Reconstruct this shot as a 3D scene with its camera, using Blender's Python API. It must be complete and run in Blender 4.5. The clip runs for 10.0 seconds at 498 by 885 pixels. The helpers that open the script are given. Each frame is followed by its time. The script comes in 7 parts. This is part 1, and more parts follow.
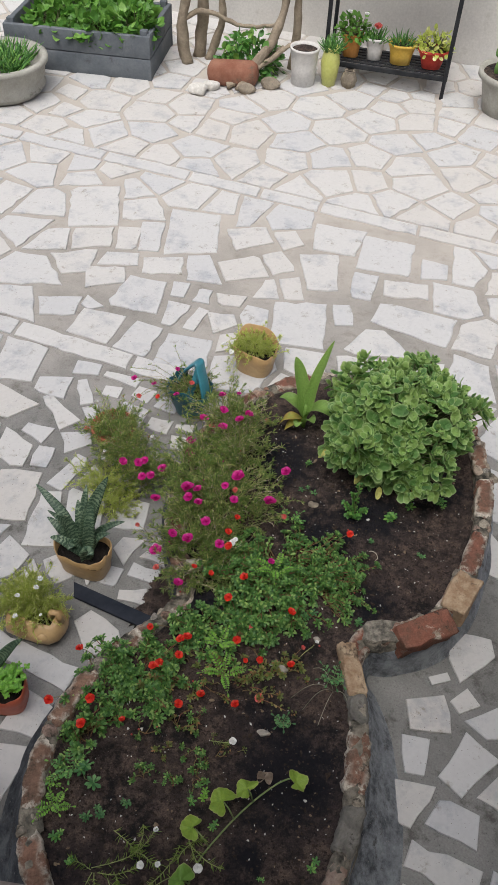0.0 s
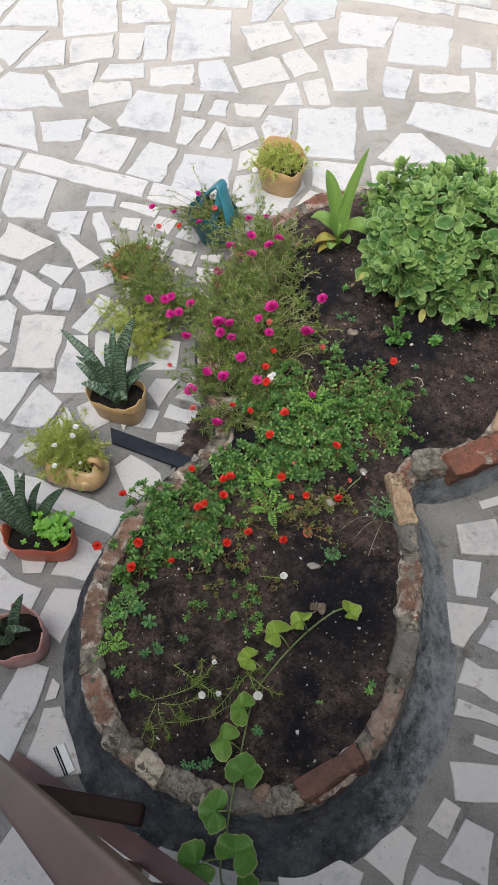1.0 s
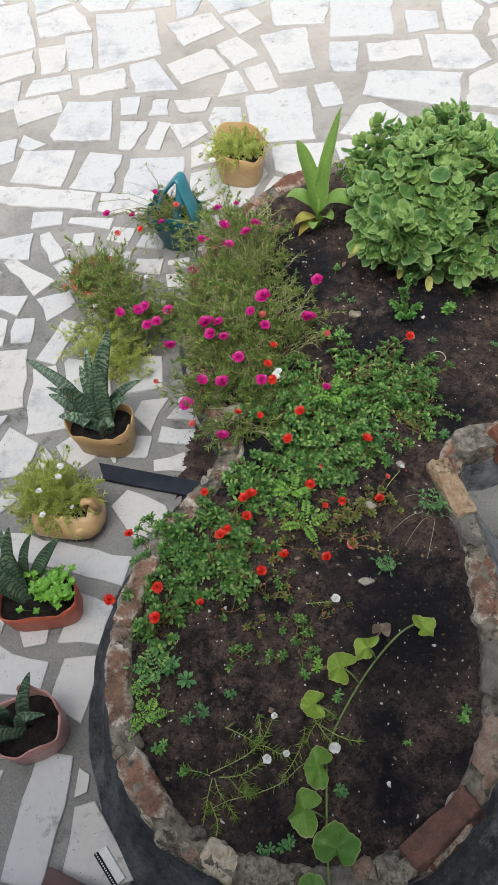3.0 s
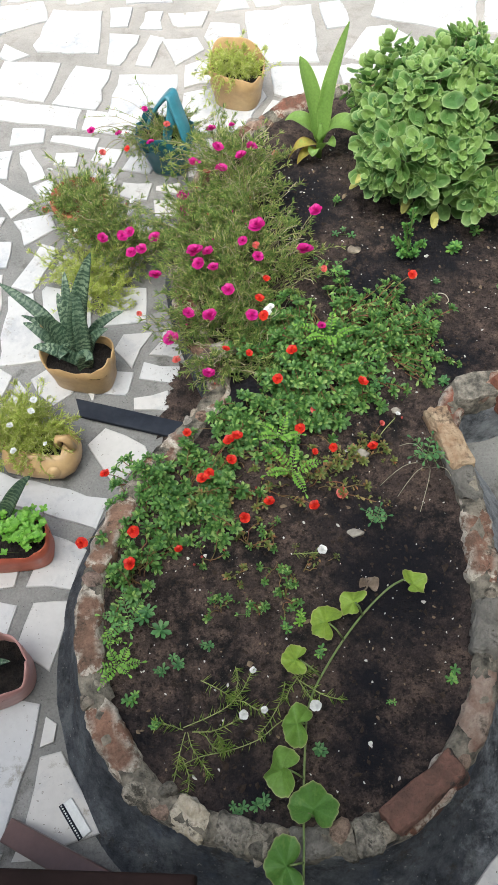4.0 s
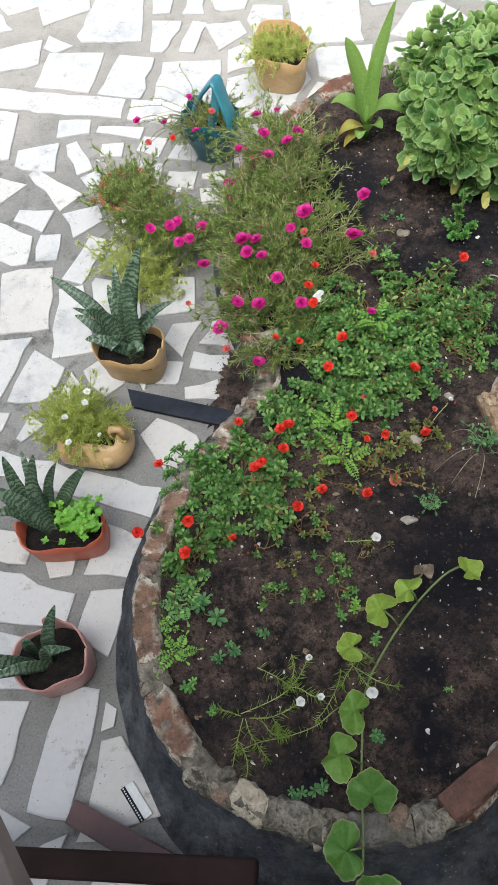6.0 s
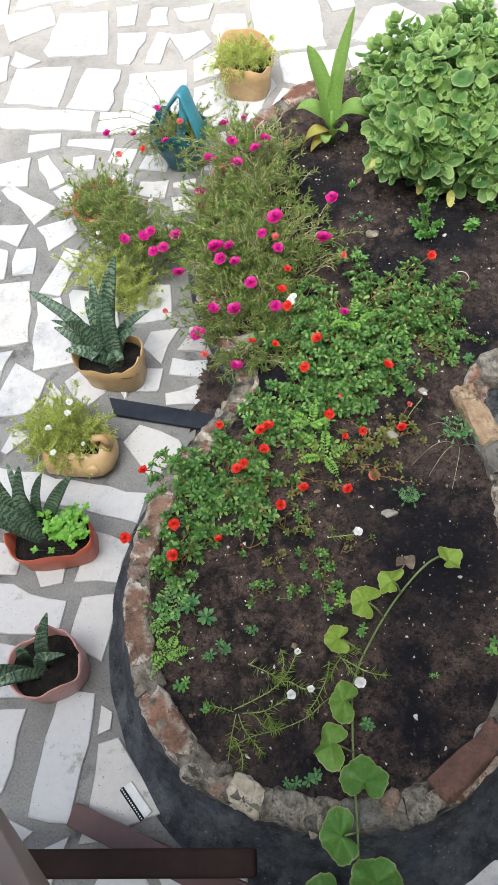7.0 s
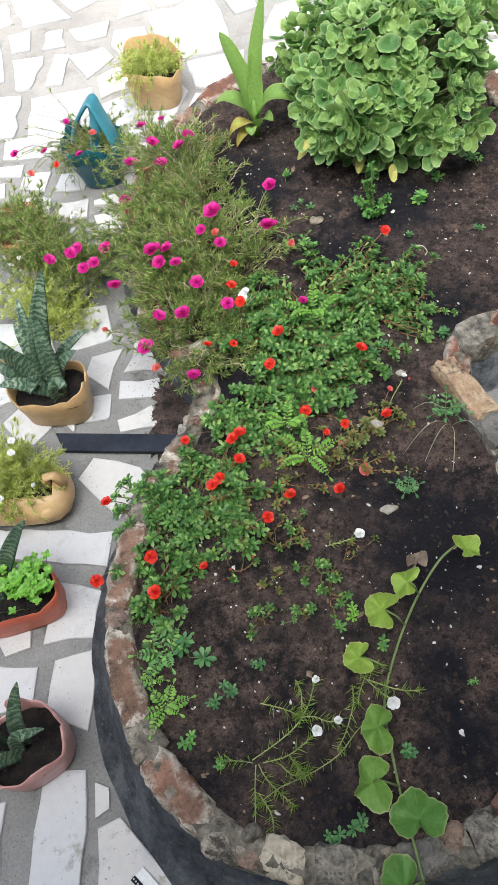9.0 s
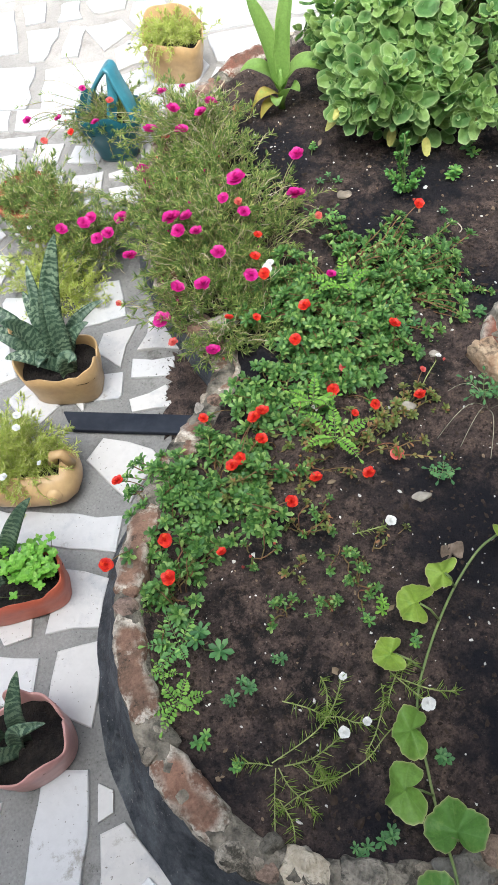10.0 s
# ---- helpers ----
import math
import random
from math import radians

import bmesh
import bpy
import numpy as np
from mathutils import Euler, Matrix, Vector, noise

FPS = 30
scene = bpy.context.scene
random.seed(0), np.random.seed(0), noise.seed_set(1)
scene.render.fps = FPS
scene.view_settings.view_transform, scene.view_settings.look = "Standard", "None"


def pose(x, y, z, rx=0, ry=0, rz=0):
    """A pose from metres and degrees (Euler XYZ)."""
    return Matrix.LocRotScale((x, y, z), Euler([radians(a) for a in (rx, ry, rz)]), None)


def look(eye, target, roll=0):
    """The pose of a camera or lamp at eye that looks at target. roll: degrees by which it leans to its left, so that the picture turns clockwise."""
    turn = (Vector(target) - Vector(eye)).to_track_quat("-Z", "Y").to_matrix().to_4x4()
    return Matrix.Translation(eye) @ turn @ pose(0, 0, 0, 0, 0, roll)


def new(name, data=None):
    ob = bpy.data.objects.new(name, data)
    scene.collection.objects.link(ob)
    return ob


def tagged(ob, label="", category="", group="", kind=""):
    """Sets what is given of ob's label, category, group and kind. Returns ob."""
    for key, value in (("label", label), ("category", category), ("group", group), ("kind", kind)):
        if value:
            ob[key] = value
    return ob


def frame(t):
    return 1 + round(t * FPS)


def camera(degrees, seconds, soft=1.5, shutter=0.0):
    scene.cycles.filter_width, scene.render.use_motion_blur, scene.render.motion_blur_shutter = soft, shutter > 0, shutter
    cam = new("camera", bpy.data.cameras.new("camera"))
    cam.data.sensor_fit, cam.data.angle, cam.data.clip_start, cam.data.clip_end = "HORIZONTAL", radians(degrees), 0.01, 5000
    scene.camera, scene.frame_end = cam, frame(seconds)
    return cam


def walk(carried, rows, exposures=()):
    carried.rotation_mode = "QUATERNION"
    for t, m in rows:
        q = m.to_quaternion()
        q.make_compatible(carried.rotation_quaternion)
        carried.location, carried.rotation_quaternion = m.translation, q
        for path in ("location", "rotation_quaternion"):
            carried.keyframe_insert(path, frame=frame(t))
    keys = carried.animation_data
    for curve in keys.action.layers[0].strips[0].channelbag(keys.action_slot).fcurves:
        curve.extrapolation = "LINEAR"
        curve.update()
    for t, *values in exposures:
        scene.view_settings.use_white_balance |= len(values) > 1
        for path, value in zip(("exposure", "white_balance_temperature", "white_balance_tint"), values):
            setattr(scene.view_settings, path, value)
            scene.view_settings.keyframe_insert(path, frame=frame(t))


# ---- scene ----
cam = camera(35.0, 10.0)
PATH = [
    (0, (0.346, -0.05, 2.472), (0.201, 1.29, 0.994), 3.0),
    (0.2, (0.352, -0.026, 2.442), (0.221, 1.203, 0.869), 3.0),
    (0.5, (0.347, 0.009, 2.413), (0.196, 1.055, 0.714), -1.0),
    (1, (0.313, 0.037, 2.372), (0.139, 1.025, 0.642), -3.7),
    (1.5, (0.261, 0.07, 2.325), (0.081, 1.106, 0.623), -3.7),
    (2, (0.212, 0.053, 2.202), (0.048, 1.149, 0.538), -5.2),
    (2.2, (0.221, 0.065, 2.227), (0.082, 1.121, 0.534), -7.4),
    (3.3, (0.137, 0.172, 1.984), (0.052, 1.245, 0.298), -8.2),
    (3.5, (0.144, 0.186, 1.978), (0.06, 1.248, 0.285), -8.3),
    (4, (0.141, 0.195, 1.916), (0.082, 1.153, 0.161), -5.1),
    (4.5, (0.142, 0.202, 1.925), (0.102, 1.146, 0.162), -3.8),
    (5, (0.15, 0.208, 1.919), (0.124, 1.132, 0.146), -3.0),
    (5.5, (0.126, 0.209, 1.949), (-0.009, 1.122, 0.174), -10.4),
    (6, (0.123, 0.207, 1.931), (-0.049, 1.125, 0.163), -12.2),
    (6.2, (0.125, 0.204, 1.932), (-0.031, 1.126, 0.164), -11.6),
    (7.3, (0.137, 0.183, 1.977), (0.007, 1.101, 0.205), -12.8),
    (7.5, (0.138, 0.184, 1.968), (0.008, 1.094, 0.191), -12.8),
    (8, (0.129, 0.174, 1.966), (0.048, 1.137, 0.215), -6.7),
    (8.5, (0.086, 0.188, 1.877), (0.03, 1.161, 0.131), -7.9),
    (8.7, (0.038, 0.182, 1.807), (0.125, 1.354, 0.189), -5.7),
    (8.9, (0.046, 0.226, 1.724), (0.088, 1.245, 0.004), -11.4),
    (9, (0.048, 0.221, 1.741), (0.072, 1.23, 0.014), -12.5),
    (9.5, (0.029, 0.246, 1.689), (0.057, 1.272, -0.026), -11.5),
    (10, (-0.009, 0.241, 1.611), (0.018, 1.267, -0.106), -11.0),
]
walk(cam, [(t, look(eye, target, roll)) for t, eye, target, roll in PATH], [(0.0, 0.09, 6000, 6), (0.5, 0.28, 5850, 6), (1.0, 0.5, 5900, 5), (2.0, 0.42, 5850, 4), (3.5, 0.66, 5850, 2), (4.5, 1.14, 5850, 1), (5.0, 1.14, 5800, 1), (6.0, 0.81, 5800, 2), (7.5, 1.1, 5800, 3), (8.5, 0.98, 5800, 3), (9.0, 1.12, 5750, 3), (10.0, 1.26, 5700, 3)])

# ---------------------------------------------------------------- light
world = bpy.data.worlds.new("world")
scene.world = world
world.use_nodes = True
wn = world.node_tree.nodes
sky = wn.new("ShaderNodeTexSky")
sky.sky_type, sky.sun_disc = "NISHITA", False
sky.sun_elevation, sky.sun_rotation = radians(66), radians(195)
sky.dust_density, sky.ozone_density, sky.air_density = 8.0, 0.4, 0.4
world.node_tree.links.new(sky.outputs[0], wn["Background"].inputs[0])
wn["Background"].inputs[1].default_value = 0.15

sun_data = bpy.data.lights.new("sun", "SUN")
sun_data.energy, sun_data.angle, sun_data.color = 1.1, radians(50), (1.0, 0.97, 0.92)
sun = new("sun", sun_data)
SUN_DIR = Vector((-0.12, -0.36, 0.92)).normalized()
sun.matrix_world = look(SUN_DIR * 20, (0, 0, 0))

# ---------------------------------------------------------------- materials
def tree(name, rough=0.8, metal=0.0, spec=0.3):
    m = bpy.data.materials.new(name)
    m.use_nodes = True
    b = m.node_tree.nodes["Principled BSDF"]
    b.inputs["Roughness"].default_value, b.inputs["Metallic"].default_value = rough, metal
    b.inputs["Specular IOR Level"].default_value = spec
    return m, m.node_tree.nodes, m.node_tree.links, b


def noise_of(nodes, links, scale, detail=4.0, rough=0.6, coords="Object", warp=None):
    tc = nodes.new("ShaderNodeTexCoord")
    n = nodes.new("ShaderNodeTexNoise")
    n.inputs["Scale"].default_value, n.inputs["Detail"].default_value, n.inputs["Roughness"].default_value = scale, detail, rough
    if coords == "Piece":
        # every piece of a set cut from another part of the pattern
        oi = nodes.new("ShaderNodeObjectInfo")
        mul = nodes.new("ShaderNodeVectorMath")
        mul.operation = "MULTIPLY_ADD"
        links.new(oi.outputs["Random"], mul.inputs[0])
        mul.inputs[1].default_value = (61.0, 37.0, 83.0)
        links.new(tc.outputs["Object"], mul.inputs[2])
        links.new(mul.outputs[0], n.inputs["Vector"])
    else:
        links.new(tc.outputs[coords], n.inputs["Vector"])
    return n.outputs["Fac"]


def ramp(nodes, links, fac, stops):
    r = nodes.new("ShaderNodeValToRGB")
    e = r.color_ramp.elements
    while len(e) < len(stops):
        e.new(0.5)
    for el, (p, c) in zip(e, stops):
        el.position, el.color = p, (*c, 1) if len(c) == 3 else c
    links.new(fac, r.inputs[0])
    return r.outputs[0]


def mix(nodes, links, fac, a, b, kind="MIX"):
    m = nodes.new("ShaderNodeMix")
    m.data_type, m.blend_type = "RGBA", kind
    for sock, v in ((m.inputs[0], fac), (m.inputs[6], a), (m.inputs[7], b)):
        if hasattr(v, "is_linked"):
            links.new(v, sock)
        elif isinstance(v, tuple):
            sock.default_value = (*v, 1)
        else:
            sock.default_value = v
    return m.outputs[2]


def bump(nodes, links, b, height, strength, dist=0.002):
    n = nodes.new("ShaderNodeBump")
    n.inputs["Strength"].default_value, n.inputs["Distance"].default_value = strength, dist
    links.new(height, n.inputs["Height"])
    links.new(n.outputs[0], b.inputs["Normal"])


def g(v):
    return (v, v, v)


def surf(name, c1, c2, scale=12, fine=90, rough=0.8, stain=None, stain_at=0.58, relief=0.4, metal=0.0, spec=0.3, vary=0.0, dist=0.002):
    """Two colours mixed by large and fine noise, an optional stain, relief and per-object variation."""
    m, nodes, links, b = tree(name, rough, metal, spec)
    big, small = noise_of(nodes, links, scale, 5), noise_of(nodes, links, fine, 3)
    col = mix(nodes, links, ramp(nodes, links, big, [(0.35, g(0)), (0.65, g(1))]), c1, c2)
    col = mix(nodes, links, 0.35, col, ramp(nodes, links, small, [(0.3, g(0.55)), (0.7, g(1.0))]), "MULTIPLY")
    if stain:
        s = noise_of(nodes, links, scale * 0.6 + 1.3, 8, 0.7)
        col = mix(nodes, links, ramp(nodes, links, s, [(stain_at, g(0)), (stain_at + 0.09, g(1))]), col, stain)
    if vary:
        oi = nodes.new("ShaderNodeObjectInfo")
        col = mix(nodes, links, vary, col, ramp(nodes, links, oi.outputs["Random"], [(0, g(0.35)), (1, g(1.3))]), "MULTIPLY")
    links.new(col, b.inputs["Base Color"])
    if relief:
        bump(nodes, links, b, small, relief, dist)
    return m


def foliage(name, c1, c2, c3=None, rough=0.5, trans=0.25, edge=None, edge_at=0.86, vein=None, blotch=None, relief=0):
    """Leaf colours that differ from leaf to leaf; edge: the paler margin of a broad leaf."""
    m, nodes, links, b = tree(name, rough, 0, 0.5)
    geo = nodes.new("ShaderNodeNewGeometry")
    stops = [(0.0, c1), (0.75, c2)] + ([(1.0, c3)] if c3 else [])
    col = ramp(nodes, links, geo.outputs["Random Per Island"], stops)
    fine = noise_of(nodes, links, 130, 2)
    col = mix(nodes, links, 0.4, col, ramp(nodes, links, fine, [(0.3, g(0.6)), (0.7, g(1.15))]), "MULTIPLY")
    if edge:
        at = nodes.new("ShaderNodeAttribute")
        at.attribute_name = "rim"
        col = mix(nodes, links, ramp(nodes, links, at.outputs["Fac"], [(edge_at, g(0)), (edge_at * 0.4 + 0.6, g(0.22)), (1.0, g(0.8))]), col, edge)
    if blotch:
        spots = noise_of(nodes, links, 34, 5, 0.7)
        col = mix(nodes, links, ramp(nodes, links, spots, [(0.56, g(0)), (0.66, g(0.8))]), col, blotch)
    if vein:
        va = nodes.new("ShaderNodeAttribute")
        va.attribute_name = "along"
        col = mix(nodes, links, ramp(nodes, links, va.outputs["Fac"], [(0.45, g(0)), (1.0, g(0.4))]), col, vein)
    links.new(col, b.inputs["Base Color"])
    if relief:
        bump(nodes, links, b, noise_of(nodes, links, relief, 4, 0.6), 0.7, 0.006)
    tr = nodes.new("ShaderNodeBsdfTranslucent")
    links.new(col, tr.inputs[0])
    ms = nodes.new("ShaderNodeMixShader")
    ms.inputs[0].default_value = trans
    links.new(b.outputs[0], ms.inputs[1])
    links.new(tr.outputs[0], ms.inputs[2])
    links.new(ms.outputs[0], nodes["Material Output"].inputs[0])
    return m


def banded_leaf():
    """Snake plant: dark green with wavering grey-green cross bands along the leaf."""
    m, nodes, links, b = tree("snake_leaf", 0.42, 0, 0.4)
    at = nodes.new("ShaderNodeAttribute")
    at.attribute_name = "along"
    n = noise_of(nodes, links, 30, 6, 0.75)
    s = nodes.new("ShaderNodeMath")
    s.operation = "MULTIPLY_ADD"
    links.new(n, s.inputs[0])
    s.inputs[1].default_value = 0.055
    links.new(at.outputs["Fac"], s.inputs[2])
    w = nodes.new("ShaderNodeMath")
    w.operation = "MULTIPLY"
    links.new(s.outputs[0], w.inputs[0])
    w.inputs[1].default_value = 470.0
    si = nodes.new("ShaderNodeMath")
    si.operation = "SINE"
    links.new(w.outputs[0], si.inputs[0])
    mp = nodes.new("ShaderNodeMapRange")
    mp.inputs[1].default_value, mp.inputs[2].default_value = -1, 1
    links.new(si.outputs[0], mp.inputs[0])
    big = noise_of(nodes, links, 14, 4)
    band = mix(nodes, links, ramp(nodes, links, big, [(0.38, g(0.25)), (0.62, g(1))]), g(0.0), ramp(nodes, links, mp.outputs[0], [(0.38, g(0)), (0.72, g(1))]))
    col = mix(nodes, links, band, (0.034, 0.068, 0.040), (0.20, 0.265, 0.165))
    links.new(col, b.inputs["Base Color"])
    return m


def soil_material():
    m, nodes, links, b = tree("soil", 0.92, 0, 0.25)
    big, mid, lump, fine = noise_of(nodes, links, 4.5, 7, 0.7), noise_of(nodes, links, 24, 8, 0.75), noise_of(nodes, links, 75, 5, 0.7), noise_of(nodes, links, 240, 3)
    col = mix(nodes, links, ramp(nodes, links, big, [(0.42, g(0)), (0.56, g(1))]), (0.012, 0.0105, 0.0105), (0.065, 0.047, 0.040))
    col = mix(nodes, links, ramp(nodes, links, mid, [(0.46, g(0.0)), (0.60, g(0.9))]), col, (0.118, 0.083, 0.066))
    col = mix(nodes, links, ramp(nodes, links, lump, [(0.38, g(0.9)), (0.47, g(0))]), col, (0.014, 0.011, 0.010))
    col = mix(nodes, links, 0.75, col, ramp(nodes, links, fine, [(0.3, g(0.35)), (0.7, g(1.35))]), "MULTIPLY")
    # pale specks of grit
    speck = noise_of(nodes, links, 330, 1)
    col = mix(nodes, links, ramp(nodes, links, speck, [(0.745, g(0)), (0.775, g(0.75))]), col, (0.30, 0.27, 0.23))
    # watered ground: a hollow, the strip beside the vine and the damp patch by the waist
    tc = nodes.new("ShaderNodeTexCoord")
    wet = None
    for centre, reach in (((0.42, 0.79, 0.14), 0.25), ((0.345, 0.68, 0.15), 0.165), ((0.336, 0.56, 0.15), 0.16), ((0.325, 0.42, 0.15), 0.17), ((0.34, 0.93, 0.15), 0.17), ((0.08, 0.34, 0.15), 0.17), ((-0.16, 0.45, 0.15), 0.15), ((0.50, 0.46, 0.15), 0.14), ((0.62, 1.40, 0.13), 0.18), ((0.06, 1.35, 0.13), 0.20), ((0.62, 1.78, 0.13), 0.22), ((0.25, 2.0, 0.13), 0.24), ((0.45, 1.64, 0.13), 0.22), ((0.92, 1.95, 0.13), 0.16)):
        dist = nodes.new("ShaderNodeVectorMath")
        dist.operation = "DISTANCE"
        links.new(tc.outputs["Object"], dist.inputs[0])
        dist.inputs[1].default_value = centre
        ad = nodes.new("ShaderNodeMath")
        ad.operation = "MULTIPLY_ADD"
        links.new(mid, ad.inputs[0])
        ad.inputs[1].default_value = 0.20
        links.new(dist.outputs["Value"], ad.inputs[2])
        here = ramp(nodes, links, ad.outputs[0], [(reach - 0.05, g(1)), (reach + 0.07, g(0))])
        wet = here if wet is None else mix(nodes, links, 1.0, wet, here, "LIGHTEN")
    col = mix(nodes, links, wet, col, mix(nodes, links, 0.9, col, (0.0055, 0.0060, 0.0095)))
    links.new(col, b.inputs["Base Color"])
    bump(nodes, links, b, lump, 1.0, 0.010)
    return m


def marble_material():
    m, nodes, links, b = tree("marble", 0.55, 0, 0.35)
    oi = nodes.new("ShaderNodeObjectInfo")
    geo = nodes.new("ShaderNodeNewGeometry")
    vein = noise_of(nodes, links, 7, 8, 0.72, "Piece")
    grain = noise_of(nodes, links, 60, 4, 0.6, "Piece")
    col = mix(nodes, links, ramp(nodes, links, vein, [(0.52, g(0)), (0.70, g(0.75))]), (0.55, 0.545, 0.535), (0.31, 0.325, 0.36))
    col = mix(nodes, links, 0.28, col, ramp(nodes, links, grain, [(0.3, g(0.75)), (0.65, g(1.0))]), "MULTIPLY")
    dirt = noise_of(nodes, links, 16, 9, 0.75, "Piece")
    col = mix(nodes, links, ramp(nodes, links, dirt, [(0.58, g(0)), (0.68, g(0.75))]), col, (0.24, 0.215, 0.17))
    # specks of earth on the stone
    speck = noise_of(nodes, links, 150, 2, 0.5, "Piece")
    col = mix(nodes, links, ramp(nodes, links, speck, [(0.70, g(0)), (0.73, g(0.8))]), col, (0.12, 0.10, 0.08))
    rnd = nodes.new("ShaderNodeMath")
    rnd.operation = "ADD"
    links.new(oi.outputs["Random"], rnd.inputs[0])
    links.new(geo.outputs["Random Per Island"], rnd.inputs[1])
    fr = nodes.new("ShaderNodeMath")
    fr.operation = "FRACT"
    links.new(rnd.outputs[0], fr.inputs[0])
    col = mix(nodes, links, 1.0, col, ramp(nodes, links, fr.outputs[0], [(0, (0.92, 0.925, 0.94)), (0.5, (1, 0.99, 0.975)), (1, (0.97, 0.94, 0.90))]), "MULTIPLY")
    links.new(col, b.inputs["Base Color"])
    bump(nodes, links, b, grain, 0.25, 0.002)
    return m


def cement_material():
    m, nodes, links, b = tree("cement", 0.9, 0, 0.2)
    big, fine = noise_of(nodes, links, 2.4, 6, 0.7), noise_of(nodes, links, 160, 3)
    col = mix(nodes, links, ramp(nodes, links, big, [(0.3, g(0)), (0.7, g(1))]), (0.17, 0.168, 0.157), (0.31, 0.302, 0.286))
    col = mix(nodes, links, ramp(nodes, links, noise_of(nodes, links, 9, 9, 0.75), [(0.53, g(0)), (0.66, g(0.8))]), col, (0.075, 0.070, 0.060))
    col = mix(nodes, links, 0.55, col, ramp(nodes, links, fine, [(0.3, g(0.6)), (0.7, g(1.1))]), "MULTIPLY")
    tc = nodes.new("ShaderNodeTexCoord")
    v = nodes.new("ShaderNodeTexVoronoi")
    v.inputs["Scale"].default_value = 110
    links.new(tc.outputs["Object"], v.inputs["Vector"])
    col = mix(nodes, links, ramp(nodes, links, v.outputs["Distance"], [(0.09, g(0.7)), (0.20, g(0))]), col, mix(nodes, links, ramp(nodes, links, noise_of(nodes, links, 31, 3), [(0.46, g(0)), (0.54, g(1))]), col, (0.05, 0.048, 0.046)))
    # joints fade to pale sand far off: distant glare put into the colour
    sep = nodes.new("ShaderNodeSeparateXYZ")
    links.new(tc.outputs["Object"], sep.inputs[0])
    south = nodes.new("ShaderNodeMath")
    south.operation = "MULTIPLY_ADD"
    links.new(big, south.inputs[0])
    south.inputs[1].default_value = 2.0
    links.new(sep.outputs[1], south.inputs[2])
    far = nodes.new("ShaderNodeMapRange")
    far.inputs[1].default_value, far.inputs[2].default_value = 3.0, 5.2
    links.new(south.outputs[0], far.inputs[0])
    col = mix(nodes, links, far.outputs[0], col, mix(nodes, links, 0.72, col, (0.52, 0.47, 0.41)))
    links.new(col, b.inputs["Base Color"])
    bump(nodes, links, b, fine, 0.6, 0.003)
    return m


def plaster_material():
    """Black damp render on the planter's outside, worn to grey cement near its foot and in patches."""
    m, nodes, links, b = tree("dark_render", 0.75, 0, 0.3)
    big, mid, fine = noise_of(nodes, links, 3.2, 7, 0.7), noise_of(nodes, links, 17, 7, 0.75), noise_of(nodes, links, 140, 3)
    col = mix(nodes, links, ramp(nodes, links, mid, [(0.35, g(0)), (0.7, g(1))]), (0.024, 0.028, 0.035), (0.145, 0.157, 0.172))
    col = mix(nodes, links, ramp(nodes, links, noise_of(nodes, links, 8, 8, 0.75), [(0.52, g(0)), (0.62, g(0.8))]), col, (0.19, 0.20, 0.205))
    blue = noise_of(nodes, links, 6, 5)
    col = mix(nodes, links, ramp(nodes, links, blue, [(0.60, g(0)), (0.70, g(0.5))]), col, (0.07, 0.10, 0.16))
    col = mix(nodes, links, 0.4, col, ramp(nodes, links, fine, [(0.3, g(0.55)), (0.7, g(1.2))]), "MULTIPLY")
    # bare grey cement on the side that was never painted
    tc = nodes.new("ShaderNodeTexCoord")
    sep = nodes.new("ShaderNodeSeparateXYZ")
    links.new(tc.outputs["Object"], sep.inputs[0])
    east = nodes.new("ShaderNodeMath")
    east.operation = "MULTIPLY_ADD"
    links.new(mid, east.inputs[0])
    east.inputs[1].default_value = 0.55
    links.new(sep.outputs[0], east.inputs[2])
    bare = ramp(nodes, links, mid, [(0.35, (0.13, 0.138, 0.148)), (0.62, (0.40, 0.42, 0.44))])
    col = mix(nodes, links, ramp(nodes, links, east.outputs[0], [(0.46, g(0)), (0.62, g(0.9))]), col, bare)
    # mud splashes and flecks of lime
    mud = noise_of(nodes, links, 11, 9, 0.8)
    col = mix(nodes, links, ramp(nodes, links, mud, [(0.56, g(0)), (0.64, g(0.8))]), col, (0.055, 0.045, 0.036))
    fleck = noise_of(nodes, links, 95, 3, 0.6)
    col = mix(nodes, links, ramp(nodes, links, fleck, [(0.67, g(0)), (0.71, g(0.7))]), col, (0.42, 0.40, 0.36))
    links.new(col, b.inputs["Base Color"])
    bump(nodes, links, b, noise_of(nodes, links, 30, 10, 0.8), 1.0, 0.014)
    return m


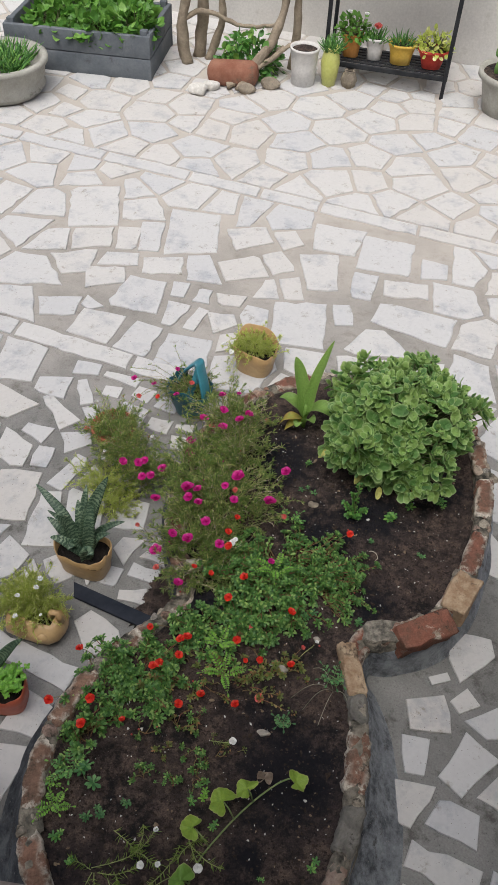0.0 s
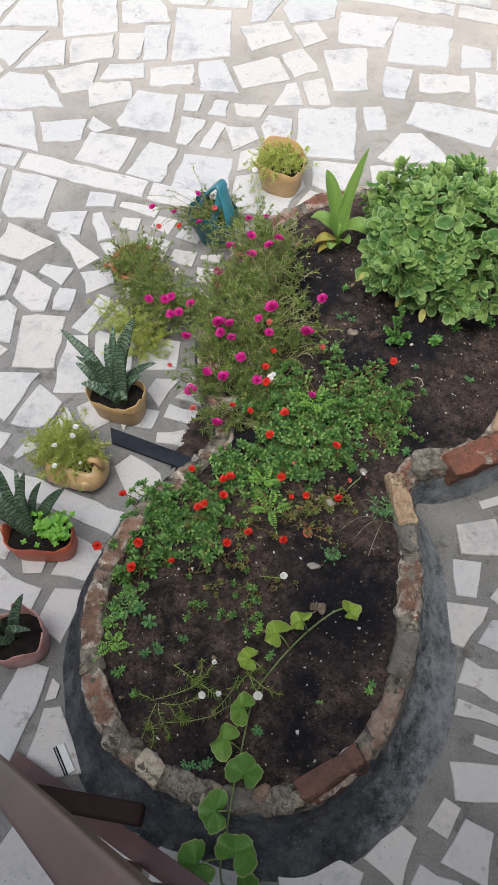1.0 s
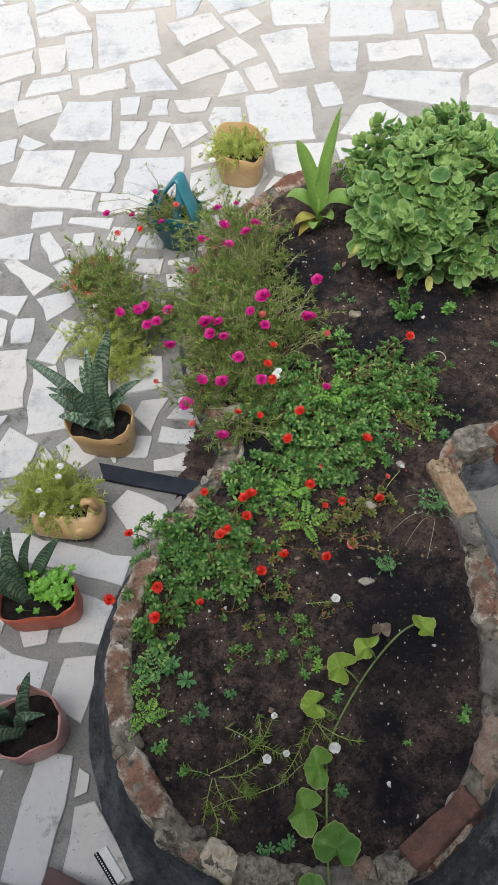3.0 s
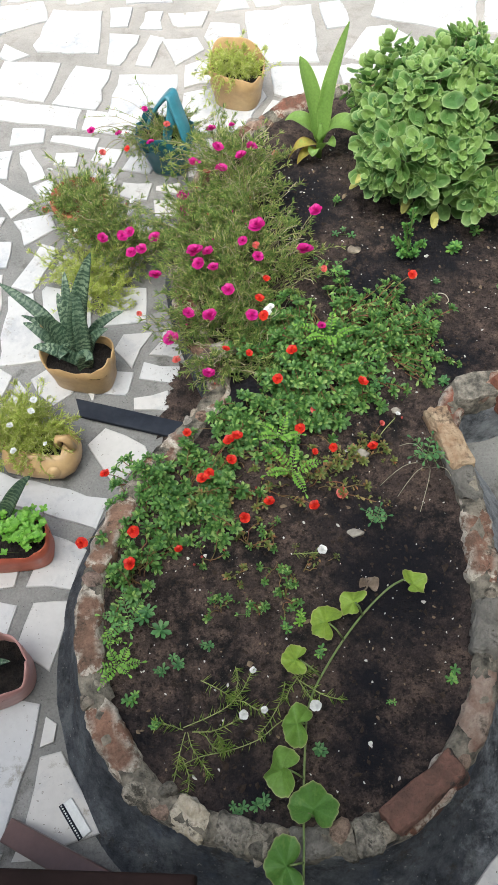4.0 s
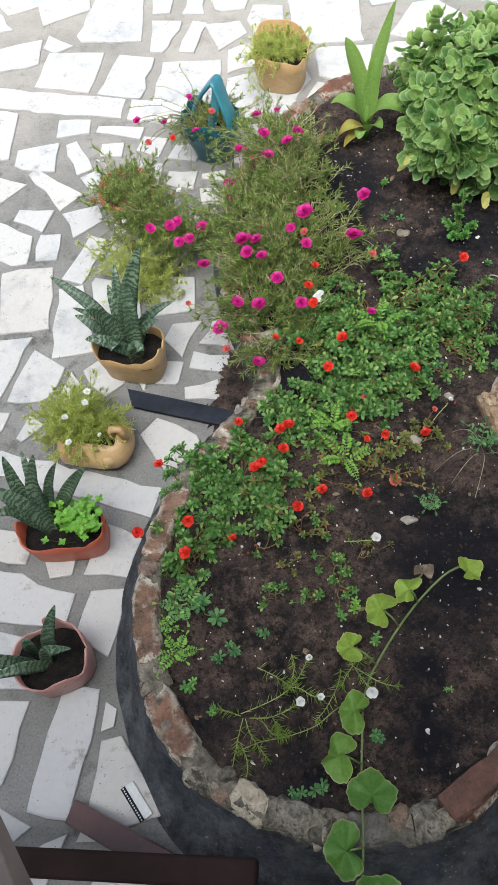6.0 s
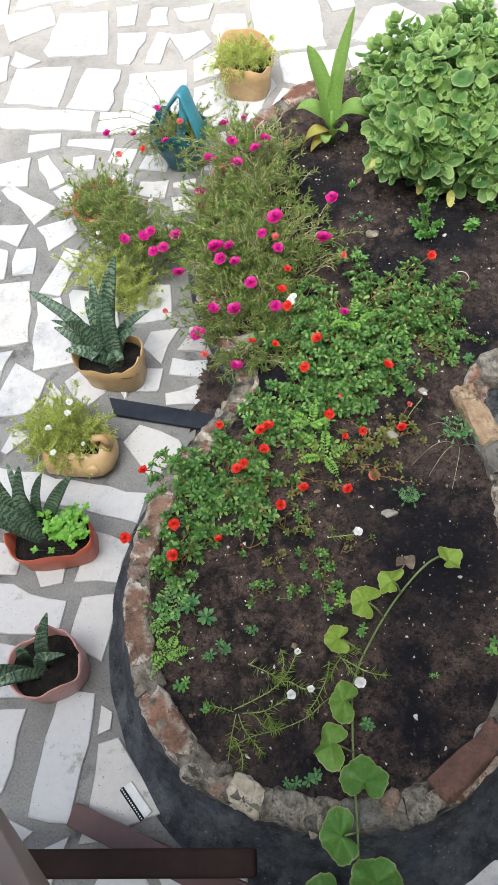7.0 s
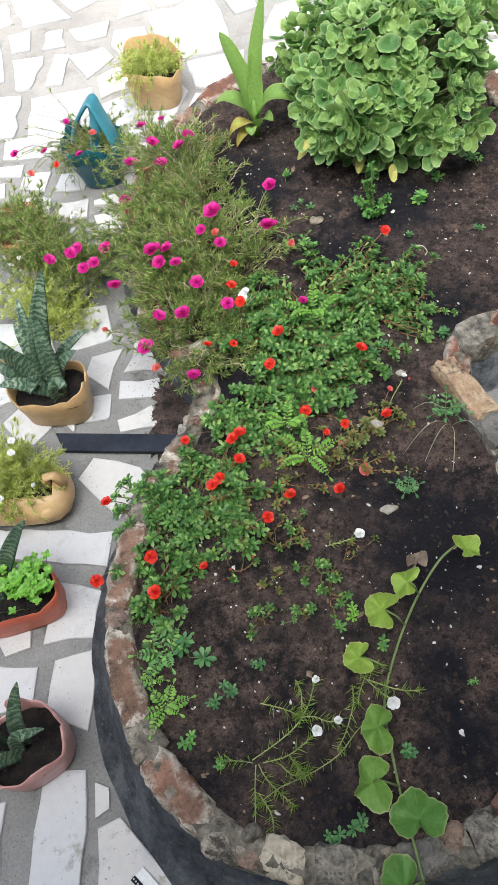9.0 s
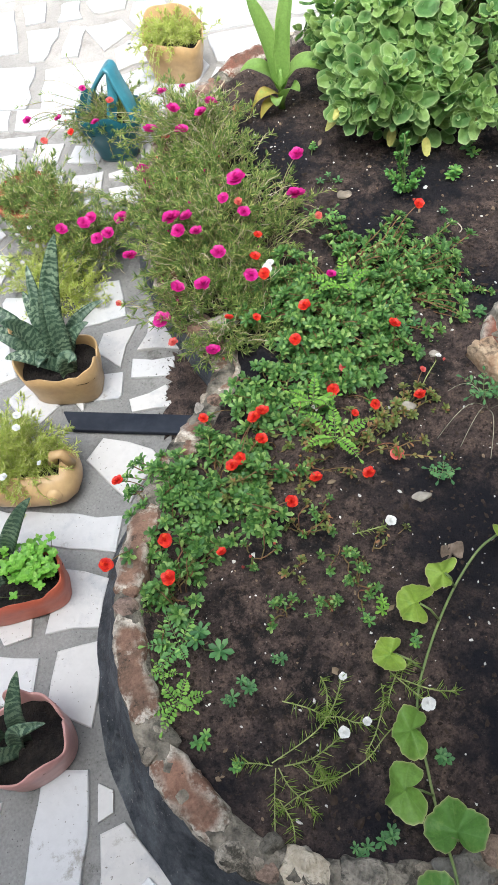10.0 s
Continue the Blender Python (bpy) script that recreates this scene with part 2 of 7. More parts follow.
def brick_material():
    """Old red brick with lime and mortar left on its edges, moss in the hollows."""
    m, nodes, links, b = tree("old_brick", 0.92, 0, 0.2)
    oi = nodes.new("ShaderNodeObjectInfo")
    big, mid, fine = (noise_of(nodes, links, sc, dt, 0.7, "Piece") for sc, dt in ((9, 7), (34, 8), (190, 4)))
    base = ramp(nodes, links, oi.outputs["Random"], [(0, (0.25, 0.098, 0.064)), (0.5, (0.29, 0.130, 0.088)), (1, (0.31, 0.19, 0.13))])
    base = mix(nodes, links, 0.55, base, ramp(nodes, links, mid, [(0.35, g(0.5)), (0.65, g(1.25))]), "MULTIPLY")
    soot = noise_of(nodes, links, 11, 6, 0.7, "Piece")
    base = mix(nodes, links, ramp(nodes, links, soot, [(0.40, g(0)), (0.62, g(0.75))]), base, (0.12, 0.085, 0.062))
    crust = ramp(nodes, links, mid, [(0.36, (0.13, 0.11, 0.085)), (0.48, (0.34, 0.29, 0.22)), (0.60, (0.66, 0.60, 0.50))])
    cover = nodes.new("ShaderNodeMath")
    cover.operation = "MULTIPLY_ADD"
    links.new(oi.outputs["Random"], cover.inputs[0])
    cover.inputs[1].default_value = 0.05
    links.new(big, cover.inputs[2])
    col = mix(nodes, links, ramp(nodes, links, cover.outputs[0], [(0.60, g(0)), (0.66, g(0.9))]), base, crust)
    moss = noise_of(nodes, links, 14, 9, 0.8, "Piece")
    col = mix(nodes, links, ramp(nodes, links, moss, [(0.57, g(0)), (0.63, g(0.85))]), col, (0.035, 0.036, 0.028))
    # lime and old mortar caught along the worn edges
    at = nodes.new("ShaderNodeAttribute")
    at.attribute_name = "rim"
    edge = nodes.new("ShaderNodeMath")
    edge.operation = "MULTIPLY"
    links.new(at.outputs["Fac"], edge.inputs[0])
    links.new(ramp(nodes, links, noise_of(nodes, links, 17, 7, 0.7, "Piece"), [(0.45, g(0)), (0.52, g(0.95))]), edge.inputs[1])
    col = mix(nodes, links, edge.outputs[0], col, mix(nodes, links, ramp(nodes, links, mid, [(0.40, g(0)), (0.58, g(1))]), (0.24, 0.21, 0.165), (0.66, 0.60, 0.50)))
    col = mix(nodes, links, 0.6, col, ramp(nodes, links, fine, [(0.3, g(0.5)), (0.7, g(1.25))]), "MULTIPLY")
    links.new(col, b.inputs["Base Color"])
    bump(nodes, links, b, mid, 1.0, 0.012)
    return m


def rubble_material():
    """Lumps of old mortar and broken stone: cream, grey and nearly black with moss."""
    m, nodes, links, b = tree("rubble", 0.95, 0, 0.2)
    oi = nodes.new("ShaderNodeObjectInfo")
    big, mid, fine = (noise_of(nodes, links, sc, dt, 0.75, "Piece") for sc, dt in ((22, 7), (60, 8), (200, 4)))
    base = ramp(nodes, links, oi.outputs["Random"], [(0, (0.20, 0.185, 0.15)), (0.3, (0.36, 0.31, 0.24)), (0.55, (0.56, 0.50, 0.40)), (0.8, (0.30, 0.17, 0.12)), (1, (0.42, 0.39, 0.34))])
    base = mix(nodes, links, 0.7, base, ramp(nodes, links, mid, [(0.34, g(0.35)), (0.62, g(1.3))]), "MULTIPLY")
    col = mix(nodes, links, ramp(nodes, links, big, [(0.50, g(0)), (0.60, g(0.85))]), base, (0.045, 0.044, 0.034))
    col = mix(nodes, links, 0.6, col, ramp(nodes, links, fine, [(0.3, g(0.5)), (0.7, g(1.25))]), "MULTIPLY")
    links.new(col, b.inputs["Base Color"])
    bump(nodes, links, b, mid, 1.0, 0.012)
    return m


MARBLE, CEMENT, SOIL, RENDER, BRICK, RUBBLE = marble_material(), cement_material(), soil_material(), plaster_material(), brick_material(), rubble_material()
MORTAR = surf("mortar", (0.09, 0.085, 0.07), (0.40, 0.36, 0.29), 38, 150, 0.95, (0.04, 0.04, 0.033), 0.56, 1.0, dist=0.010)
# plaster of the added walls and slab that stay out of view
UNSEEN_WALL = surf("unseen_wall", (0.42, 0.40, 0.37), (0.50, 0.48, 0.45), 2, 60, 0.9, relief=0.3)
YARD_WALL = surf("yard_wall", (0.55, 0.53, 0.50), (0.64, 0.62, 0.58), 2.5, 60, 0.9, (0.42, 0.40, 0.36), 0.62, relief=0.3)
PLASTIC_TAN = surf("tan_plastic", (0.46, 0.29, 0.125), (0.56, 0.385, 0.185), 9, 60, 0.42, (0.28, 0.175, 0.085), 0.64, 0.08, spec=0.5)
PLASTIC_ORANGE = surf("orange_plastic", (0.50, 0.11, 0.055), (0.58, 0.15, 0.08), 8, 60, 0.45, (0.33, 0.09, 0.05), 0.68, 0.08, spec=0.5)
PLASTIC_PINK = surf("pink_plastic", (0.56, 0.29, 0.26), (0.62, 0.36, 0.32), 8, 60, 0.42, (0.33, 0.15, 0.12), 0.68, 0.08, spec=0.5)
PLASTIC_TEAL = surf("teal_plastic", (0.012, 0.085, 0.11), (0.022, 0.125, 0.155), 8, 60, 0.28, (0.02, 0.06, 0.075), 0.66, 0.05, spec=0.6)
# lighter teal for the handle: sky gloss painted into the base colour
TEAL_SKYLIT = surf("skylit_teal_plastic", (0.035, 0.17, 0.22), (0.06, 0.22, 0.27), 12, 60, 0.3, (0.03, 0.11, 0.14), 0.62, 0.05, spec=0.6)
TERRACOTTA = surf("terracotta", (0.36, 0.12, 0.06), (0.44, 0.17, 0.09), 10, 80, 0.8, (0.27, 0.18, 0.13), 0.60, 0.4)
PLASTIC_BLACK = surf("black_plastic", (0.012, 0.015, 0.024), (0.028, 0.033, 0.045), 9, 70, 0.65, (0.07, 0.07, 0.075), 0.66, 0.2, spec=0.2)
RAIL_BROWN = surf("brown_paint", (0.085, 0.048, 0.042), (0.125, 0.072, 0.063), 6, 80, 0.4, (0.075, 0.042, 0.038), 0.66, 0.15, spec=0.5)
POT_SOIL = surf("potting_soil", (0.007, 0.006, 0.0055), (0.022, 0.017, 0.013), 50, 160, 0.95, (0.006, 0.005, 0.005), 0.55, 1.0, dist=0.008)
SNAKE = banded_leaf()
MOSS = foliage("moss_rose_leaf", (0.10, 0.20, 0.035), (0.33, 0.45, 0.10), (0.68, 0.68, 0.25), 0.5, 0.35)
MOSS_LIME = foliage("lime_needles", (0.48, 0.60, 0.09), (0.70, 0.75, 0.20), (0.82, 0.81, 0.42), 0.5, 0.4)
MOSS_TRAIL = foliage("trailing_needles", (0.22, 0.38, 0.055), (0.40, 0.56, 0.10), (0.58, 0.66, 0.18), 0.5, 0.4)
STRAW = surf("straw_stem", (0.50, 0.44, 0.28), (0.66, 0.58, 0.40), 30, 100, 0.6, relief=0)
MOSS_STEM = surf("moss_rose_stem", (0.25, 0.25, 0.10), (0.42, 0.36, 0.18), 30, 100, 0.6, relief=0)
PURSLANE = foliage("purslane_leaf", (0.058, 0.158, 0.038), (0.18, 0.35, 0.08), (0.38, 0.54, 0.155), 0.5, 0.35)
PURSLANE_OLD = foliage("purslane_leaf_turning", (0.13, 0.20, 0.045), (0.24, 0.26, 0.07), (0.36, 0.15, 0.07))
PURSLANE_STEM = surf("purslane_stem", (0.17, 0.16, 0.05), (0.25, 0.10, 0.06), 30, 100, 0.5, relief=0)
BORAGE = foliage("borage_leaf", (0.085, 0.205, 0.05), (0.215, 0.375, 0.09), (0.44, 0.56, 0.165), 0.6, 0.35, (0.48, 0.61, 0.27), 0.62, None, (0.145, 0.30, 0.085), relief=60)
BORAGE_STEM = surf("borage_stem", (0.12, 0.15, 0.06), (0.20, 0.20, 0.10), 20, 90, 0.7, relief=0)
VINE = foliage("vine_leaf", (0.085, 0.205, 0.035), (0.125, 0.275, 0.045), (0.19, 0.35, 0.06), 0.55, 0.3, (0.54, 0.53, 0.25), 0.90, (0.17, 0.32, 0.08), (0.17, 0.31, 0.06), relief=70)
VINE_MID = foliage("vine_leaf_pale", (0.15, 0.30, 0.045), (0.20, 0.36, 0.055), (0.28, 0.43, 0.07), 0.55, 0.3, (0.56, 0.53, 0.25), 0.90, (0.25, 0.40, 0.10), (0.13, 0.26, 0.04), relief=70)
VINE_YOUNG = foliage("young_vine_leaf", (0.28, 0.43, 0.05), (0.34, 0.49, 0.065), (0.42, 0.52, 0.09), 0.55, 0.35, (0.60, 0.52, 0.24), 0.90, (0.42, 0.56, 0.14), (0.24, 0.40, 0.055), relief=70)
VINE_STEM = surf("vine_stem", (0.15, 0.22, 0.07), (0.22, 0.27, 0.10), 20, 90, 0.5, relief=0)
TRAIL_STEM = surf("trailing_stem", (0.30, 0.36, 0.12), (0.42, 0.46, 0.18), 20, 90, 0.5, relief=0)
SPRIG = foliage("sprig_leaf", (0.07, 0.20, 0.045), (0.15, 0.35, 0.07), (0.28, 0.48, 0.09))
CANNA = foliage("canna_leaf", (0.20, 0.35, 0.07), (0.27, 0.43, 0.10), (0.38, 0.52, 0.15), 0.45, 0.4, (0.42, 0.52, 0.19), 0.9)
MAGENTA = foliage("magenta_petal", (0.50, 0.008, 0.19), (0.62, 0.015, 0.27), (0.70, 0.05, 0.36), 0.5, 0.3)
RED = foliage("red_petal", (0.62, 0.018, 0.015), (0.78, 0.045, 0.02), (0.85, 0.11, 0.03), 0.5, 0.3)
WHITE = foliage("white_petal", (0.78, 0.78, 0.74), (0.84, 0.84, 0.80), (0.88, 0.88, 0.86), 0.5, 0.2)
CORAL = foliage("coral_petal", (0.62, 0.10, 0.09), (0.72, 0.16, 0.13), (0.75, 0.22, 0.2), 0.5, 0.3)
CHALK = surf("pale_grit", (0.55, 0.53, 0.48), (0.70, 0.68, 0.63), 40, 120, 0.9, relief=0.3)
DIRT = surf("crumb", (0.02, 0.014, 0.011), (0.06, 0.042, 0.03), 60, 150, 0.95, relief=0.5)
PLANK = surf("grey_plank", (0.10, 0.115, 0.13), (0.17, 0.185, 0.20), 5, 70, 0.8, (0.07, 0.075, 0.08), 0.6, 0.5, vary=0.3)
BARK = surf("pale_bark", (0.22, 0.18, 0.13), (0.36, 0.30, 0.22), 9, 70, 0.9, (0.13, 0.10, 0.07), 0.6, 0.9, dist=0.01)
# the rail's brown paint darkened, so the middle bar's shade is in its colour
RAIL_SHADED = surf("shaded_brown_paint", (0.018, 0.011, 0.010), (0.032, 0.019, 0.017), 6, 80, 0.75, (0.014, 0.009, 0.008), 0.66, 0.15, spec=0.1)
IRON = surf("dark_iron", (0.02, 0.022, 0.026), (0.04, 0.042, 0.046), 10, 80, 0.5, (0.07, 0.04, 0.03), 0.68, 0.2, metal=0.4)
TUB_GREY = surf("grey_cement_tub", (0.32, 0.31, 0.27), (0.46, 0.45, 0.40), 6, 80, 0.9, (0.16, 0.16, 0.13), 0.6, 0.5)
ENAMEL = surf("white_enamel", (0.62, 0.60, 0.57), (0.72, 0.70, 0.67), 8, 60, 0.5, (0.40, 0.33, 0.29), 0.62, 0.1)
VASE_GREEN = surf("yellow_green_glaze", (0.50, 0.52, 0.14), (0.60, 0.62, 0.22), 8, 60, 0.35, relief=0.05)
PAINT_YELLOW = surf("yellow_pot", (0.60, 0.38, 0.05), (0.68, 0.46, 0.10), 8, 60, 0.5, (0.4, 0.26, 0.08), 0.66, 0.1)
PAINT_RED = surf("red_pot", (0.48, 0.045, 0.03), (0.58, 0.07, 0.05), 8, 60, 0.5, relief=0.1)
PAINT_ORANGE = surf("orange_pot", (0.56, 0.24, 0.05), (0.62, 0.30, 0.09), 8, 60, 0.6, relief=0.1)
ROCK = surf("rock", (0.20, 0.17, 0.13), (0.34, 0.29, 0.22), 16, 90, 0.95, (0.10, 0.10, 0.09), 0.6, 0.9, dist=0.01)
FADED = surf("faded_print", (0.72, 0.72, 0.70), (0.78, 0.78, 0.76), 30, 90, 0.5, relief=0)

# ---------------------------------------------------------------- mesh helpers


def link(name, me, mats, parent=None, label=""):
    for m in mats if isinstance(mats, (list, tuple)) else [mats]:
        me.materials.append(m)
    ob = new(name, me)
    if parent:
        ob.parent = parent
    return tagged(ob, label)


def part(name, bm, material, parent=None, label="", smooth=True):
    """One bmesh as one mesh object under a thing or a part."""
    me = bpy.data.meshes.new(name)
    bmesh.ops.recalc_face_normals(bm, faces=bm.faces)
    for f in bm.faces:
        f.smooth = smooth
    bm.to_mesh(me)
    bm.free()
    return link(name, me, material, parent, label)


def thing(name, place, label, category, group="", kind=""):
    ob = new(name)
    ob.empty_display_size = 0.05
    ob.location = place
    return tagged(ob, label, category, group, kind)


class Soup:
    """Collects many small pieces into one mesh."""

    def __init__(self):
        self.v, self.f, self.rim, self.along, self.n = [], [], [], [], 0

    def add(self, verts, faces, rim=None, along=None):
        verts = np.asarray(verts, float)
        self.v.append(verts)
        self.f += [tuple(i + self.n for i in f) for f in faces]
        self.rim.append(np.zeros(len(verts)) if rim is None else np.asarray(rim, float))
        self.along.append(np.zeros(len(verts)) if along is None else np.asarray(along, float))
        self.n += len(verts)

    def scatter(self, shape, axes, places):
        """shape: (verts, faces, rim); axes: N x 3 x 3 with rows for the shape's x, y, z; places: N x 3."""
        verts, faces, rim = shape
        verts, k = np.asarray(verts, float), len(verts)
        out = np.einsum("kj,njm->nkm", verts, axes) + places[:, None, :]
        fs = np.concatenate([np.asarray(faces)[None] + (self.n + k * np.arange(len(places)))[:, None, None]]).reshape(-1, len(faces[0]))
        self.v.append(out.reshape(-1, 3))
        self.f += [tuple(r) for r in fs.tolist()]
        self.rim.append(np.tile(np.asarray(rim, float), len(places)))
        self.along.append(np.zeros(k * len(places)))
        self.n += k * len(places)

    def put(self, name, material, parent=None, label="", origin=(0, 0, 0), smooth=True):
        me = bpy.data.meshes.new(name)
        me.from_pydata((np.concatenate(self.v) - np.asarray(origin)).tolist(), [], self.f)
        for key, values in (("rim", self.rim), ("along", self.along)):
            values = np.concatenate(values)
            if np.any(values):
                me.attributes.new(key, "FLOAT", "POINT").data.foreach_set("value", values)
        if smooth:
            me.polygons.foreach_set("use_smooth", [True] * len(me.polygons))
        me.update()
        return link(name, me, material, parent, label)


def unit(v):
    return v / np.maximum(np.linalg.norm(v, axis=-1, keepdims=True), 1e-9)


def axes_of(ahead, up, size, wide=None):
    """Rows x (across), y (along ahead), z for many pieces; size scales them."""
    y = unit(np.asarray(ahead, float))
    x = unit(np.cross(y, np.asarray(up, float) + 1e-4))
    z = np.cross(x, y)
    size = np.asarray(size, float)[:, None]
    return np.stack([x * (size if wide is None else np.asarray(wide, float)[:, None]), y * size, z * size], 1)


NEEDLE = ([(-0.036, 0, 0), (0.036, 0, 0), (0, 0, 0.055), (-0.05, 0.6, 0.10), (0.05, 0.6, 0.10), (0, 0.6, 0.17), (0, 1, 0.17)],
          [(0, 1, 4), (0, 4, 3), (1, 2, 5), (1, 5, 4), (2, 0, 3), (2, 3, 5), (3, 4, 6), (4, 5, 6), (5, 3, 6)], [0] * 7)
LEAF = ([(0, 0, 0), (-0.16, 0.42, 0.06), (0, 0.45, -0.02), (0.16, 0.42, 0.06), (-0.225, 0.78, 0.06), (0, 0.80, -0.02), (0.225, 0.78, 0.06), (0, 1.02, -0.05)],
        [(0, 2, 1), (0, 3, 2), (1, 2, 5), (1, 5, 4), (2, 3, 6), (2, 6, 5), (4, 5, 7), (5, 6, 7)], [0, .6, 0, .6, 1, 0, 1, 1])
PRISM = ([(math.cos(a) * s, y, math.sin(a) * s) for y, s in ((0, 1), (1, 0.9)) for a in (0, 2.09, 4.19)],
         [(0, 1, 4), (0, 4, 3), (1, 2, 5), (1, 5, 4), (2, 0, 3), (2, 3, 5)], [0] * 6)


def stem_runs(soup, pts, radius):
    """Thin stems: pts N x K x 3."""
    a, b = pts[:, :-1].reshape(-1, 3), pts[:, 1:].reshape(-1, 3)
    d = b - a
    ln = np.linalg.norm(d, axis=1)
    ax = axes_of(d, np.tile((0.3, 0.2, 1.0), (len(d), 1)), ln)
    r = np.full((len(d), 1), radius)
    ax[:, 0] = unit(ax[:, 0]) * r
    ax[:, 2] = unit(ax[:, 2]) * r
    soup.scatter(PRISM, ax, a)


def tube(bm, pts, radii, sides=8, closed=True):
    """A round tube through points, with its own radius at each."""
    pts = [Vector(p) for p in pts]
    rings = []
    up = Vector((0.13, 0.21, 0.97))
    for i, p in enumerate(pts):
        d = (pts[min(i + 1, len(pts) - 1)] - pts[max(i - 1, 0)]).normalized()
        x = d.cross(up)
        x = x.normalized() if x.length > 1e-4 else Vector((1, 0, 0))
        y = d.cross(x)
        r = radii[i] if isinstance(radii, (list, tuple)) else radii
        rings.append([bm.verts.new(p + (x * math.cos(a) + y * math.sin(a)) * r) for a in (2 * math.pi * k / sides for k in range(sides))])
    for r0, r1 in zip(rings, rings[1:]):
        for k in range(sides):
            bm.faces.new((r0[k], r0[(k + 1) % sides], r1[(k + 1) % sides], r1[k]))
    if closed:
        bm.faces.new(rings[0][::-1])
        bm.faces.new(rings[-1])
    return rings


def spline(ctrl, n, closed=False):
    """Catmull-Rom through control points (any dimension), n steps to a span."""
    c = np.asarray(ctrl, float)
    m, out = len(c), []
    for i in range(m if closed else m - 1):
        at = (lambda k: c[k % m]) if closed else (lambda k: c[min(max(k, 0), m - 1)])
        p0, p1, p2, p3 = at(i - 1), at(i), at(i + 1), at(i + 2)
        for s in np.arange(n) / n:
            out.append(0.5 * (2 * p1 + (p2 - p0) * s + (2 * p0 - 5 * p1 + 4 * p2 - p3) * s**2 + (3 * p1 - p0 - 3 * p2 + p3) * s**3))
    if not closed:
        out.append(c[-1])
    return np.array(out)


def lathe(bm, profile, sides=32, squash=(1, 1), power=2.0, wobble=0.0, jag=None):
    """Turns a profile of (radius, z) round z. power over 2 squares the section; jag(angle) lifts the last ring (a cut rim)."""
    rings = []
    for j, (r, z) in enumerate(profile):
        ring = []
        for k in range(sides):
            a = 2 * math.pi * k / sides
            c, s = math.cos(a), math.sin(a)
            q = (abs(c) ** power + abs(s) ** power) ** (-1 / power)
            lift = jag(a, j) if jag else 0.0
            ring.append(bm.verts.new((c * q * r * squash[0], s * q * r * squash[1], z + lift)))
        rings.append(ring)
    for r0, r1 in zip(rings, rings[1:]):
        for k in range(sides):
            bm.faces.new((r0[k], r0[(k + 1) % sides], r1[(k + 1) % sides], r1[k]))
    return rings


def box_bm(size, bevel=0.004, segs=2):
    bm = bmesh.new()
    bmesh.ops.create_cube(bm, size=1)
    bmesh.ops.scale(bm, vec=size, verts=bm.verts)
    if bevel:
        bmesh.ops.bevel(bm, geom=bm.edges[:], offset=bevel, segments=segs, affect="EDGES", profile=0.6)
    return bm


def rough_bm(bm, amount, scale, seed=0.0):
    for v in bm.verts:
        v.co += noise.noise_vector(v.co * scale + Vector((seed, seed * 1.7, -seed))) * amount
    return bm


def inside(poly, x, y):
    """Which of the points lie in the polygon."""
    x, y = np.asarray(x, float), np.asarray(y, float)
    hit = np.zeros(x.shape, bool)
    for (ax, ay), (bx, by) in zip(poly, np.roll(poly, -1, 0)):
        cross = (ay > y) != (by > y)
        with np.errstate(divide="ignore", invalid="ignore"):
            hit ^= cross & (x < (bx - ax) * (y - ay) / (by - ay) + ax)
    return hit

# ---------------------------------------------------------------- the yard
def slab(name, x0, x1, y0, y1, z0, z1, material, label, turn=0.0, pivot=(0, 0)):
    bm = box_bm((x1 - x0, y1 - y0, z1 - z0), 0.006 if z1 - z0 > 0.05 else 0)
    ob = part(name, bm, material, None, label, smooth=False)
    c = Vector(((x0 + x1) / 2 - pivot[0], (y0 + y1) / 2 - pivot[1], (z0 + z1) / 2))
    c.rotate(Euler((0, 0, radians(turn))))
    ob.matrix_world = pose(c.x + pivot[0], c.y + pivot[1], c.z, 0, 0, turn)
    return tagged(ob, kind="structure")


bm = bmesh.new()
bmesh.ops.create_grid(bm, x_segments=8, y_segments=8, size=600)
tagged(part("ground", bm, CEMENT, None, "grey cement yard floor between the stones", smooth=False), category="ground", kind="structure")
slab("wall_yard", -9, 9, 6.62, 6.82, 0, 2.6, YARD_WALL, "pale plastered yard wall", -12, (0, 6.6))
# added behind the camera, unseen; its height sets how dark the near yard gets
slab("wall_house", -7, 7, -0.95, -0.75, 0, 4.5, UNSEEN_WALL, "plain unseen wall added behind the camera to shade the near yard")
# out of view on the right, added only to darken the east side
slab("wall_stair", 1.22, 1.36, -0.745, 1.5, 0, 1.6, UNSEEN_WALL, "plain unseen wall added to shade the east paving")
# invented overhead slab, never in view; holds back skylight near the camera
slab("ceiling", -7, 7, -0.745, -0.55, 2.55, 2.68, UNSEEN_WALL, "plain unseen slab added overhead to block some sky")

